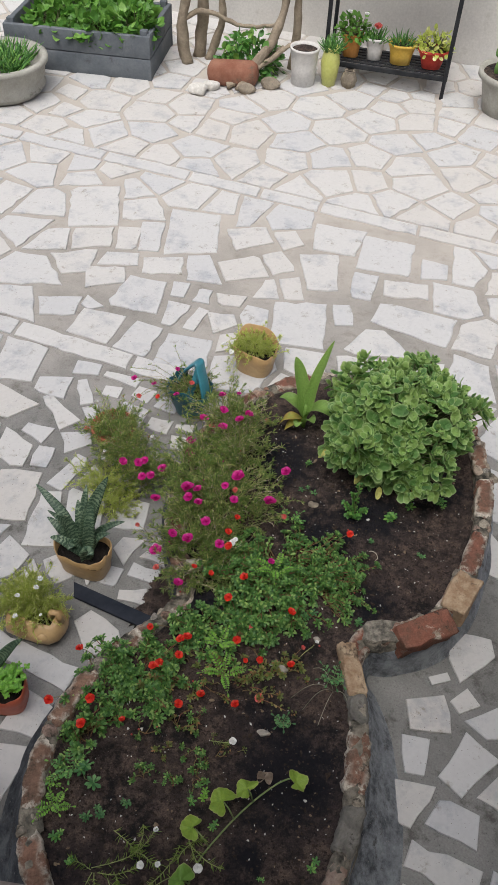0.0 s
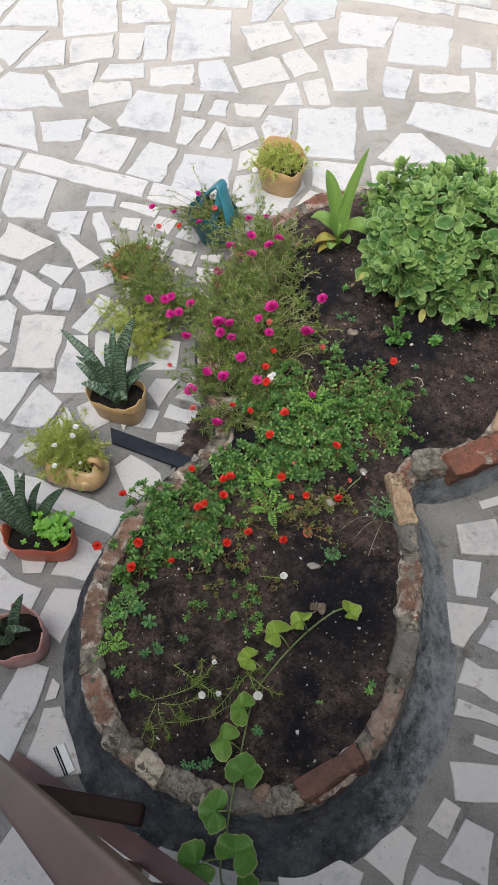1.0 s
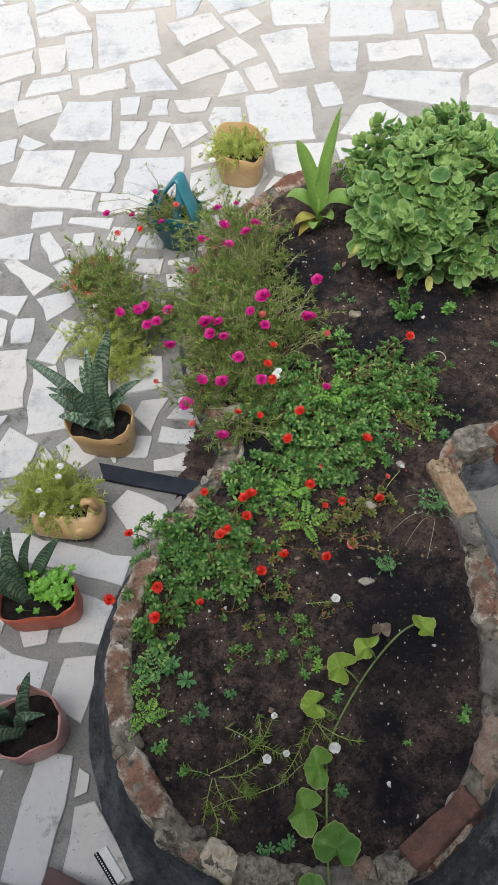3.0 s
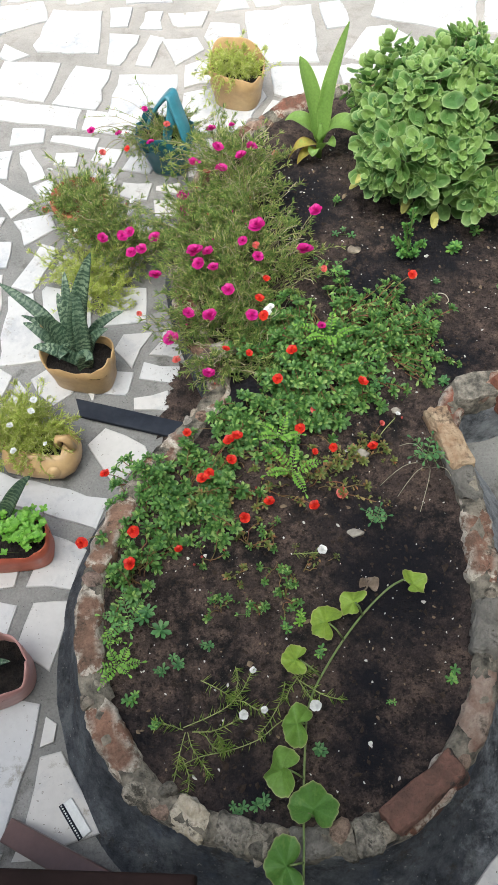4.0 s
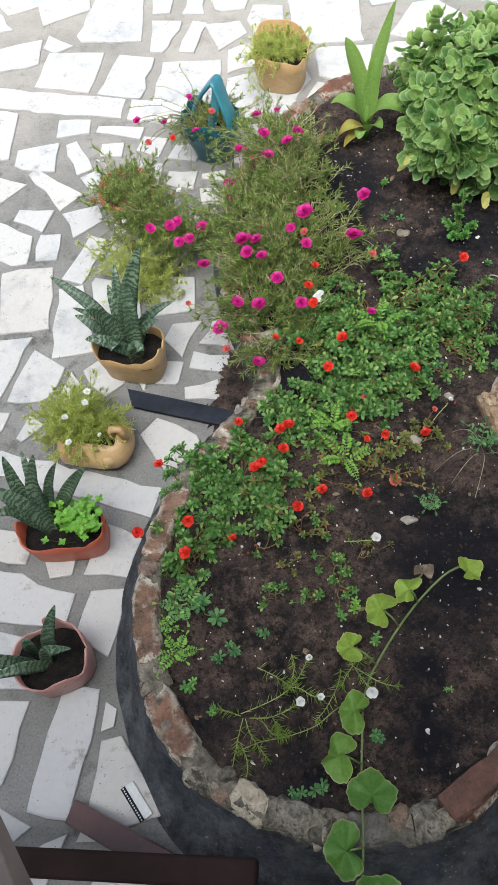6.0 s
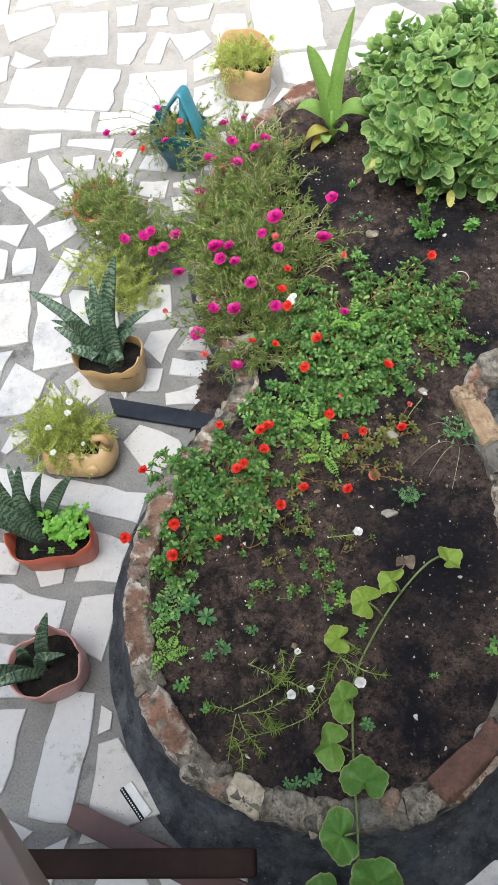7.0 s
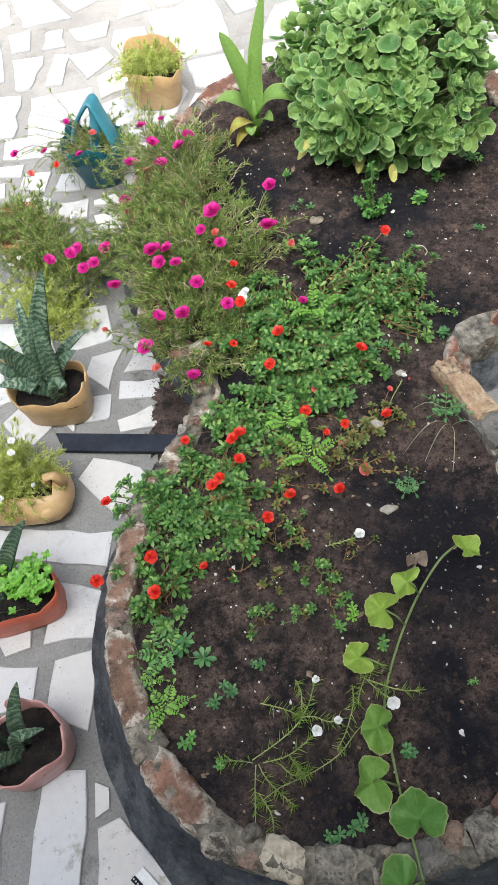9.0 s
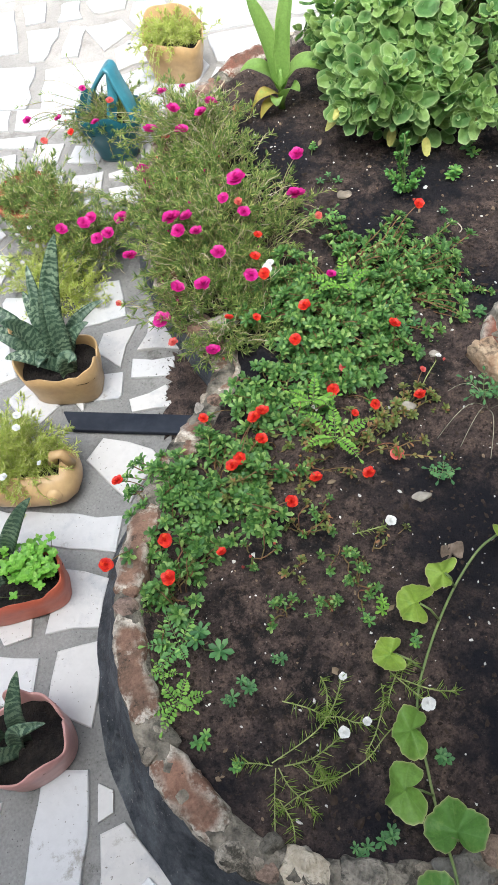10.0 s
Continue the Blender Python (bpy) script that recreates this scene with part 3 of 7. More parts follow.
# planter outline: the middle of its rim (x, y), the height of the rim and how far its foot stands out
RIM = [(-0.285, 0.69, .200, .12), (-0.245, 0.50, .200, .135), (-0.155, 0.365, .197, .16), (-0.02, 0.282, .195, .17), (0.16, 0.246, .190, .18),
       (0.34, 0.270, .192, .19), (0.475, 0.372, .197, .19), (0.565, 0.52, .200, .19), (0.603, 0.69, .200, .18), (0.612, 0.86, .198, .16),
       (0.605, 1.02, .196, .13), (0.575, 1.16, .190, .09), (0.62, 1.255, .185, .05), (0.72, 1.285, .200, .06), (0.85, 1.37, .205, .08),
       (0.945, 1.545, .205, .09), (1.015, 1.785, .200, .08), (1.03, 2.05, .195, .07), (0.98, 2.28, .18, .06), (0.84, 2.45, .165, .05),
       (0.64, 2.525, .150, .05), (0.44, 2.515, .145, .05), (0.27, 2.455, .145, .05), (0.13, 2.36, .145, .05)]
RIM_WEST = [(0.0, 2.20, .145, .03), (-0.07, 2.03, .145, .03), (-0.105, 1.86, .15, .03), (-0.105, 1.70, .15, .03), (-0.075, 1.57, .145, .03),
            (-0.03, 1.45, .14, .03), (0.005, 1.36, .135, .03), (-0.02, 1.285, .145, .04), (-0.09, 1.185, .155, .06), (-0.17, 1.08, .175, .08),
            (-0.23, 0.97, .19, .10), (-0.27, 0.84, .198, .11)]
rim = spline(RIM + RIM_WEST, 10, closed=True)
tan = unit(np.roll(rim[:, :2], -1, 0) - np.roll(rim[:, :2], 1, 0))
out = np.stack([tan[:, 1], -tan[:, 0]], 1)


def outline(offset):
    return rim[:, :2] + out * np.asarray(offset).reshape(-1, 1)


planter = thing("brick_planter", (0.35, 1.3, 0), "low figure-eight brick planter with dark rendered sides", "planter")
rows = []
for k in range(8):
    s = (-0.016, -0.014, 0.026, 0.034, 0.05, 0.0, 0.0, 0.0)[k]
    z = rim[:, 2] + (-0.12, -0.022, -0.022, -0.05, -0.09, 0, 0, 0)[k]
    if k >= 5:
        part_way = (0.55, 0.86, 1.0)[k - 5]
        s = 0.03 + (rim[:, 3] - 0.03) * part_way
        z = (rim[:, 2] - 0.09) * (1 - part_way) ** 1.3 + (-0.004 if k == 7 else 0.0)
        s = np.maximum(s, 0.034 + 0.002 * k)
    xy = outline(s)
    wav = np.array([noise.noise(Vector((x * 7, y * 7, k * 1.3))) for x, y in xy])
    rows.append(np.c_[xy + out * (wav * 0.012)[:, None], z + wav * (0.006 if k < 7 else 0)])
n = len(rim)
base = Soup()
base.add(np.concatenate(rows), [(k * n + i, k * n + (i + 1) % n, (k + 1) * n + (i + 1) % n, (k + 1) * n + i) for k in range(7) for i in range(n)])
base.put("planter_wall", RENDER, planter, "black damp render worn to grey cement", (0.35, 1.3, 0))

# bricks along the rim, each its own piece
seg = np.linalg.norm(np.roll(rim[:, :2], -1, 0) - rim[:, :2], axis=1)
run = np.r_[0, np.cumsum(seg)]
total = run[-1]


def rim_at(s):
    s = s % total
    i = int(np.searchsorted(run, s, side="right") - 1)
    f = (s - run[i]) / seg[i]
    j = (i + 1) % n
    return rim[i] * (1 - f) + rim[j] * f, tan[i] * (1 - f) + tan[j] * f


brick_rng = random.Random(5)
RUBBLE_BED = surf("mortar_bed", (0.05, 0.047, 0.038), (0.36, 0.32, 0.25), 24, 150, 0.95, (0.62, 0.56, 0.46), 0.62, 1.0, dist=0.012)
CREAM = surf("cream_stone", (0.44, 0.37, 0.26), (0.66, 0.59, 0.46), 34, 120, 0.95, (0.08, 0.07, 0.055), 0.57, 1.0, dist=0.012)
PALE_BRICK = surf("pale_brick", (0.34, 0.215, 0.125), (0.54, 0.41, 0.27), 30, 130, 0.9, (0.13, 0.09, 0.06), 0.56, 1.0, dist=0.010)
DUSTY = surf("dusty_brick", (0.22, 0.135, 0.10), (0.42, 0.34, 0.27), 18, 130, 0.92, (0.09, 0.07, 0.055), 0.56, 1.0, dist=0.010)
WORN = surf("worn_cement", (0.13, 0.122, 0.105), (0.25, 0.235, 0.205), 20, 140, 0.95, (0.055, 0.05, 0.042), 0.58, 1.0, dist=0.010)
# the pieces nearest the steps: length, material and the gap after each
FRONT = [(0.20, BRICK, 0.055), (0.165, BRICK, 0.095), (0.085, CREAM, 0.008), (0.075, MORTAR, 0.06), (0.10, WORN, 0.03), (0.05, MORTAR, 0.03), (0.17, BRICK, 0.012),
         (0.19, DUSTY, 0.02), (0.13, WORN, 0.03), (0.18, BRICK, 0.02), (0.16, WORN, 0.03)]
s, count = -0.085, 0
while s < total - 0.15:
    length = brick_rng.choice((0.205, 0.20, 0.19, 0.16, 0.13))
    length = FRONT[count][0] if count < len(FRONT) else min(length, total - s - 0.095)
    p, d = rim_at(s + length / 2)
    wide = brick_rng.uniform(0.058, 0.070)
    tall = brick_rng.uniform(0.06, 0.075)
    skew, lean = brick_rng.uniform(-0.006, 0.006), brick_rng.uniform(-0.006, 0.006)
    sp, steps = Soup(), 14
    verts, worn = [], []
    for k in range(steps + 1):
        q, e = rim_at(s + length * k / steps)
        e = Vector((e[0], e[1], 0)).normalized()
        o = Vector((e.y, -e.x, 0))
        end = 0.009 if k in (0, steps) else 0.003 if k in (1, steps - 1) else 0.0
        half = wide / 2 - end
        sec = ((-half, -tall), (-half, -0.022), (-half + 0.002, -0.007), (-half + 0.009, -end), (-half * 0.35, -end * 0.5), (half * 0.35, -end * 0.5), (half - 0.009, -end), (half - 0.002, -0.007), (half, -0.022), (half, -tall))
        slip = skew * (2 * k / steps - 1)
        for j, (x, z) in enumerate(sec):
            v = Vector((q[0] - p[0], q[1] - p[1], q[2] - p[2])) + o * (x + slip) + Vector((0, 0, z + lean * x / half))
            v += noise.noise_vector(v * 26 + Vector((count * 3.1, 0, 0))) * 0.010 + noise.noise_vector(v * 75 + Vector((0, count * 1.7, 0))) * 0.006
            verts.append(v[:])
            worn.append(1.0 if k in (0, 1, steps - 1, steps) or j in (1, 2, 7, 8) else 0.55 if j in (3, 6) else 0.0)
    m_ = len(sec)
    sp.add(verts, [(a * m_ + k, a * m_ + k + 1, (a + 1) * m_ + k + 1, (a + 1) * m_ + k) for a in range(steps) for k in range(m_ - 1)] + [tuple(range(m_)), tuple(range(steps * m_ + m_ - 1, steps * m_ - 1, -1))], worn)
    ob = sp.put("brick", FRONT[count][1] if count < len(FRONT) else BRICK, planter)
    ob.location = (p[0] - 0.35, p[1] - 1.3, p[2] + brick_rng.uniform(-0.006, 0.004))
    s += length + 0.006
    # lumps of mortar and broken stone fill the gap to the next brick
    gap = FRONT[count][2] if count < len(FRONT) else brick_rng.choice((0.012, 0.02, 0.045, 0.07, 0.095))
    for _ in range(int(gap * 90)):
        q, e = rim_at(s + brick_rng.uniform(0.1, 0.9) * gap)
        r0 = brick_rng.uniform(0.013, 0.024)
        bm = bmesh.new()
        bmesh.ops.create_icosphere(bm, subdivisions=2, radius=r0)
        bmesh.ops.scale(bm, vec=(brick_rng.uniform(0.9, 1.5), brick_rng.uniform(0.8, 1.1), 0.75), verts=bm.verts)
        rough_bm(bm, r0 * 0.5, 0.7 / r0, brick_rng.uniform(0, 50))
        side = brick_rng.uniform(-0.024, 0.026)
        lump = part("rubble", bm, RUBBLE, planter, smooth=False)
        lump.matrix_basis = pose(q[0] + e[1] * side - 0.35, q[1] - e[0] * side - 1.3, q[2] - 0.013 + brick_rng.uniform(-0.008, 0.004), 0, 0, brick_rng.uniform(0, 360))
    s += gap
    count += 1

# mortar bed between and under the bricks
mortar = Soup()
rows = []
for off, dz in ((-0.031, -0.06), (-0.029, -0.018), (-0.016, -0.008), (0.0, -0.005), (0.016, -0.007), (0.029, -0.016), (0.036, -0.06)):
    xy = outline(off)
    wav = np.array([noise.noise(Vector((x * 24, y * 24, off * 30))) + 0.6 * noise.noise(Vector((x * 70, y * 70, off * 60))) for x, y in xy])
    rows.append(np.c_[xy + out * (wav * 0.006)[:, None], rim[:, 2] + dz + wav * 0.007])
mortar.add(np.concatenate(rows), [(k * n + i, k * n + (i + 1) % n, (k + 1) * n + (i + 1) % n, (k + 1) * n + i) for k in range(6) for i in range(n)])
mortar.put("mortar", RUBBLE_BED, planter, "crumbling grey mortar", (0.35, 1.3, 0))


def loose_brick(size, place, turn, label, material=BRICK, seed=1.0, tilt=(0, 0)):
    bm = box_bm(size, 0.010, 2)
    bmesh.ops.subdivide_edges(bm, edges=bm.edges[:], cuts=1, use_grid_fill=True)
    bmesh.ops.subdivide_edges(bm, edges=bm.edges[:], cuts=1, use_grid_fill=True)
    rough_bm(bm, 0.010, 18, seed)
    rough_bm(bm, 0.006, 70, seed + 1)
    ob = part("loose_brick", bm, material, None, label)
    ob.matrix_world = pose(*place, tilt[0], tilt[1], turn)
    return tagged(ob, category="brick")


loose_brick((0.058, 0.185, 0.06), (0.578, 1.130, 0.176), 14, "pale sandy brick lying at the waist of the planter", PALE_BRICK, 2.0)
loose_brick((0.20, 0.085, 0.09), (0.80, 1.305, 0.172), 30, "red brick lump set on the planter's rim", BRICK, 4.0, (8, 0))
loose_brick((0.13, 0.08, 0.08), (0.665, 1.275, 0.165), 12, "grey mossy brick end beside the rim", MORTAR, 6.0, (0, 6))
loose_brick((0.16, 0.09, 0.09), (0.925, 1.46, 0.172), 64, "weathered brick lump on the planter's rim", PALE_BRICK, 9.0)
loose_brick((0.19, 0.06, 0.07), (0.42, 0.325, 0.176), 37, "clean red brick laid on the planter's rim", surf("red_brick", (0.115, 0.068, 0.052), (0.20, 0.105, 0.078), 26, 130, 0.9, (0.05, 0.043, 0.037), 0.54, 1.0, dist=0.008), 3.0, (-14, 0))


def soil_height(x, y):
    h = 0.150 - 0.018 * np.clip((y - 1.2) / 0.8, 0, 1)
    away = np.hypot(np.asarray(x)[..., None] - rim[::2, 0], np.asarray(y)[..., None] - rim[::2, 1])
    near, brim = np.min(away, axis=-1), rim[::2, 2][np.argmin(away, axis=-1)]
    h = h + 0.030 * np.exp(-((near - 0.024) / 0.035) ** 2) * (0.7 + 0.3 * np.sin(np.asarray(x) * 21 + np.asarray(y) * 17))
    h = h - 0.03 * np.exp(-(((x - 0.43) / 0.12) ** 2 + ((y - 0.79) / 0.13) ** 2))
    return np.minimum(h, brim - 0.034 + 0.55 * near)


edge = outline(0.012)
step = 0.011
gx, gy = np.meshgrid(np.arange(-0.34, 1.08, step), np.arange(0.2, 2.56, step), indexing="ij")
keep = inside(edge, gx, gy)
idx = -np.ones(gx.shape, int)
idx[keep] = np.arange(keep.sum())
px, py = gx[keep], gy[keep]
bumps = np.array([noise.noise(Vector((x * 9, y * 9, 0))) * 0.010 + noise.noise(Vector((x * 32, y * 32, 4))) * 0.006 + noise.noise(Vector((x * 90, y * 90, 8))) * 0.0032 for x, y in zip(px, py)])
quads = [(idx[i, j], idx[i + 1, j], idx[i + 1, j + 1], idx[i, j + 1]) for i in range(gx.shape[0] - 1) for j in range(gx.shape[1] - 1)
         if keep[i, j] and keep[i + 1, j] and keep[i + 1, j + 1] and keep[i, j + 1]]
soil = Soup()
soil.add(np.c_[px, py, soil_height(px, py) + bumps], [tuple(int(a) for a in q) for q in quads])
tagged(soil.put("soil_bed", SOIL, None, "dark moist garden soil, darker in a wet hollow"), category="soil", kind="structure")


def on_soil(x, y):
    return float(soil_height(np.float64(x), np.float64(y)) + noise.noise(Vector((x * 9, y * 9, 0))) * 0.010 + noise.noise(Vector((x * 32, y * 32, 4))) * 0.006)


# grit and crumbs lying on the soil
def crumbs(name, count, size, material, label, seed):
    r = np.random.default_rng(seed)
    ico = bmesh.new()
    bmesh.ops.create_icosphere(ico, subdivisions=1, radius=1)
    iv, jf = np.array([v.co[:] for v in ico.verts]), [tuple(v.index for v in f.verts) for f in ico.faces]
    ico.free()
    sp, done = Soup(), 0
    while done < count:
        x, y = r.uniform(-0.28, 1.0), r.uniform(0.28, 2.4)
        if not inside(outline(-0.05), np.array([x]), np.array([y]))[0]:
            continue
        s = size * r.lognormal(0, 0.45)
        sp.add(iv * (1 + 0.35 * r.standard_normal(iv.shape)) * s * np.array((1.25, 0.8, 0.6)) @ np.array(Euler((0, 0, r.uniform(0, 6.3))).to_matrix()) + (x, y, on_soil(x, y) + s * 0.3), jf)
        done += 1
    tagged(sp.put(name, material, None, label, smooth=False), category="grit", kind="stuff")


crumbs("soil_crumbs", 5200, 0.0021, DIRT, "small dark crumbs of soil lying on the bed", 3)
crumbs("pale_grit", 520, 0.0015, CHALK, "pale grit and shell bits scattered over the soil", 4)
crumbs("shell_flakes", 120, 0.0020, CHALK, "pale flakes of shell and husk lying on the soil", 6)
crumbs("twig_bits", 300, 0.0024, surf("litter", (0.16, 0.11, 0.07), (0.26, 0.20, 0.13), 30, 90, 0.9, relief=0), "dry brown litter scattered over the soil", 5)
PEBBLE = surf("pebble", (0.30, 0.27, 0.22), (0.42, 0.39, 0.33), 40, 120, 0.9, relief=0.3)
for k, (x, y, r) in enumerate(((0.361, 1.107, .016), (0.331, 0.904, .014), (0.403, 1.794, .016), (0.02, 1.46, .03), (0.462, 1.235, .010), (-0.045, 0.325, .011))):
    bm = bmesh.new()
    bmesh.ops.create_icosphere(bm, subdivisions=3, radius=r)
    rough_bm(bm, r * 0.55, 0.8 / r, k + 0.3)
    bmesh.ops.scale(bm, vec=(1.2, 0.9, 0.6), verts=bm.verts)
    ob = part("pebble", bm, PEBBLE if k != 2 else ROCK, None, "pale rounded pebble on the soil" if k != 2 else "brown stone lying on the soil")
    ob.location = (x, y, on_soil(x, y) + r * 0.2)
    tagged(ob, category="stone", group="pebbles on the soil")

# soil washed out onto the paving beside the waist
sp, r7 = Soup(), np.random.default_rng(7)
ring_n, rad_n = 90, 8
pts_ = [(-0.085, 1.395, 0.014)]
for q in range(1, rad_n + 1):
    for k in range(ring_n):
        a = 2 * math.pi * k / ring_n
        reach = (0.088 + 0.022 * math.cos(2 * a - 2.4)) * (1 + 0.5 * noise.noise(Vector((math.cos(a) * 2.2, math.sin(a) * 2.2, 5))) + 0.4 * noise.noise(Vector((math.cos(a) * 9, math.sin(a) * 9, 2)))) * q / rad_n
        pts_.append((-0.085 + math.cos(a) * reach, 1.395 + math.sin(a) * reach * 1.25, 0.010 * (1 - (q / rad_n) ** 2) + 0.004 + (0.004 * r7.random() if q < rad_n else -0.002)))
faces_ = [(0, 1 + k, 1 + (k + 1) % ring_n) for k in range(ring_n)] + [(1 + (q - 1) * ring_n + k, 1 + q * ring_n + k, 1 + q * ring_n + (k + 1) % ring_n, 1 + (q - 1) * ring_n + (k + 1) % ring_n) for q in range(1, rad_n) for k in range(ring_n)]
sp.add(np.array(pts_), faces_)
tagged(sp.put("spilled_soil", SOIL, None, "dark soil washed out onto the paving"), category="soil")
sp = Soup()
for _ in range(420):
    a, q, r0 = r7.uniform(0, 6.3), abs(r7.normal(0, 1)), 0.0010 * r7.lognormal(0, 0.4)
    x, y = -0.11 + math.cos(a) * 0.045 * q, 1.42 + math.sin(a) * 0.16 * q
    if x > -0.06:
        continue
    tet = np.array(((1, 1, 1), (-1, -1, 1), (-1, 1, -1), (1, -1, -1))) * r7.uniform(0.5, 1.2, (4, 3)) * r0
    sp.add(tet + (x, y, 0.0088 + r0 * 0.4), [(0, 1, 2), (0, 3, 1), (0, 2, 3), (1, 3, 2)])
tagged(sp.put("loose_crumbs", DIRT, None, "fine crumbs of soil scattered over the paving"), category="soil", kind="stuff")

# ---------------------------------------------------------------- stair rail in front of the camera
def bar(name, a, b, wide, tall, parent, up=(0, 0, 1), material=RAIL_BROWN):
    a, b = Vector(a), Vector(b)
    d = b - a
    bm = box_bm((wide, d.length, tall), min(wide, tall) * 0.18, 3)
    y = d.normalized()
    x = y.cross(Vector(up)).normalized()
    z = x.cross(y)
    m = Matrix((x, y, z)).transposed().to_4x4()
    m.translation = (a + b) / 2
    bm.transform(m)
    return part(name, bm, material, parent)


rail = thing("stair_rail", (0, 0, 0), "brown painted stair railing with sloping bars", "railing")
bar("handrail", (-0.36, 0.263, 0.78), (0.335, -0.006, 2.17), 0.026, 0.024, rail)
bar("middle_rail", (-1.0, 0.215, 0.33), (-0.02, 0.17, 0.33), 0.05, 0.05, rail, material=RAIL_SHADED)
bar("bottom_rail", (-0.462, 0.285, 0.022), (0.45, -0.105, 0.55), 0.052, 0.03, rail)
for x in (-0.02, 0.06, 0.14, 0.22):
    f = (x + 0.462) / 0.912
    y, z0 = 0.285 - 0.39 * f, 0.022 + 0.528 * f
    bar("baluster", (x, y - 0.035, z0), (x, y - 0.035, z0 + 0.55), 0.022, 0.022, rail, (0, 1, 0))

# ---------------------------------------------------------------- flowers
def petal_shape(cup):
    return ([(0, 0, 0), (-0.30, 0.45, 0.10 * cup), (0.30, 0.45, 0.10 * cup), (-0.42, 0.85, 0.32 * cup), (0.42, 0.85, 0.32 * cup), (-0.18, 1.05, 0.45 * cup), (0.18, 1.05, 0.45 * cup)],
            [(0, 2, 1), (1, 2, 4), (1, 4, 3), (3, 4, 6), (3, 6, 5)], [0] * 7)


def flower_mesh(name, material, seed, double=True, shut=False):
    """A moss rose: rings of notched petals, steeper towards the middle."""
    r = np.random.default_rng(seed)
    sp = Soup()
    layers = ((10, 1.0, 0.05), (9, 0.84, 0.26), (7, 0.62, 0.5), (6, 0.42, 0.8), (5, 0.26, 1.1)) if double else ((6, 1.0, 0.35), (5, 0.8, 0.6), (3, 0.35, 1.2))
    if shut:
        layers = ((5, 0.9, 1.25), (4, 0.8, 1.35))
    for k, (count, size, tilt) in enumerate(layers):
        a = 2 * math.pi * (np.arange(count) + 0.37 * k) / count + r.normal(0, 0.12, count)
        t = tilt + r.normal(0, 0.10, count)
        ahead = np.stack([np.cos(a) * np.cos(t), np.sin(a) * np.cos(t), np.sin(t)], 1)
        up = np.stack([-np.cos(a) * np.sin(t), -np.sin(a) * np.sin(t), np.cos(t)], 1)
        tris = petal_shape(0.5)
        sp.scatter((tris[0], [f for f in tris[1]], tris[2]), axes_of(ahead, up, size * r.uniform(0.9, 1.1, count)), np.tile((0, 0, 0.02 + 0.05 * k), (count, 1)))
    me_ob = sp.put(name, material)
    me = me_ob.data
    bpy.data.objects.remove(me_ob)
    return me


BLOOMS = {key: [flower_mesh("flower", m, 10 + i) for i in range(3)] for key, m in (("magenta", MAGENTA), ("red", RED), ("white", WHITE), ("coral", CORAL))}
BUDS = {key: flower_mesh("bud", m, 44, shut=True) for key, m in (("magenta", MAGENTA), ("red", RED), ("coral", CORAL), ("white", WHITE))}
bloom_rng = random.Random(21)


def bloom(plant, colour, x, y, z, size=0.016, shut=False):
    me = BUDS[colour] if shut else bloom_rng.choice(BLOOMS[colour])
    ob = new("bud" if shut else "flower", me)
    ob.parent = plant
    tilt = bloom_rng.uniform(5, 28)
    size *= {"red": 0.70, "white": 0.64, "magenta": 0.98, "coral": 0.9}[colour]
    ob.matrix_basis = pose(x - plant.location.x, y - plant.location.y, z - plant.location.z, -tilt * 0.4 - 8, bloom_rng.uniform(-tilt, tilt), bloom_rng.uniform(0, 360)) @ Matrix.Diagonal((size, size, size, 1))
    tagged(ob, {"magenta": "magenta double bloom", "red": "scarlet bloom", "white": "white bloom", "coral": "faded coral bloom"}[colour])
    return ob


def stalks(soup, heads, foot):
    """A thin arched stalk from foot to each flower head."""
    runs = []
    for x, y, z in heads:
        fx, fy, fz = foot(x, y)
        t = np.linspace(0, 1, 6)[:, None]
        p = np.array((fx, fy, fz)) * (1 - t) + np.array((x, y, z - 0.002)) * t
        p[:, 2] += np.sin(t[:, 0] * math.pi) * 0.018
        runs.append(p)
    if runs:
        stem_runs(soup, np.array(runs), 0.0013)


# ---------------------------------------------------------------- sprawling plants
def sprawl(r, lobes, stems, spread, knots=8, wild=0.32, wander=0.0055, fill=0.75, tuft=6):
    """Stems that rise in tufts from inside the lobes (x, y, rx, ry, base z, height) and lean outwards. N x knots x 3."""
    runs = []
    weights = np.array([l[2] * l[3] for l in lobes])
    for k in r.choice(len(lobes), max(1, round(stems / tuft)), p=weights / weights.sum()):
        cx, cy, rx, ry, z0, h = lobes[k]
        a, q = r.uniform(0, 2 * math.pi), math.sqrt(r.uniform(0, 1))
        root = np.array((cx + rx * fill * q * math.cos(a), cy + ry * fill * q * math.sin(a), z0))
        lean = np.array((math.cos(a) * rx, math.sin(a) * ry, 0)) * q * spread + np.append(r.normal(0, wild, 2) * min(rx, ry), 0)
        rise = h * (1 - 0.72 * q**2.2) * r.uniform(0.5, 1.08)
        t = np.linspace(0, 1, knots)[:, None]
        for _ in range(min(tuft, stems)):
            own = np.append(r.normal(0, 0.022, 2), 0)
            run_ = root + np.append(r.normal(0, 0.008, 2), 0) + (lean + own) * t**1.3 + np.array((0, 0, rise * r.uniform(0.7, 1.05))) * (1 - (1 - t) ** 1.8)
            run_ += np.cumsum(np.cumsum(r.normal(0, wander * 0.35, run_.shape), 0), 0) * 0.6 + np.cumsum(r.normal(0, wander * 0.6, run_.shape), 0)
            runs.append(run_)
    return np.array(runs)


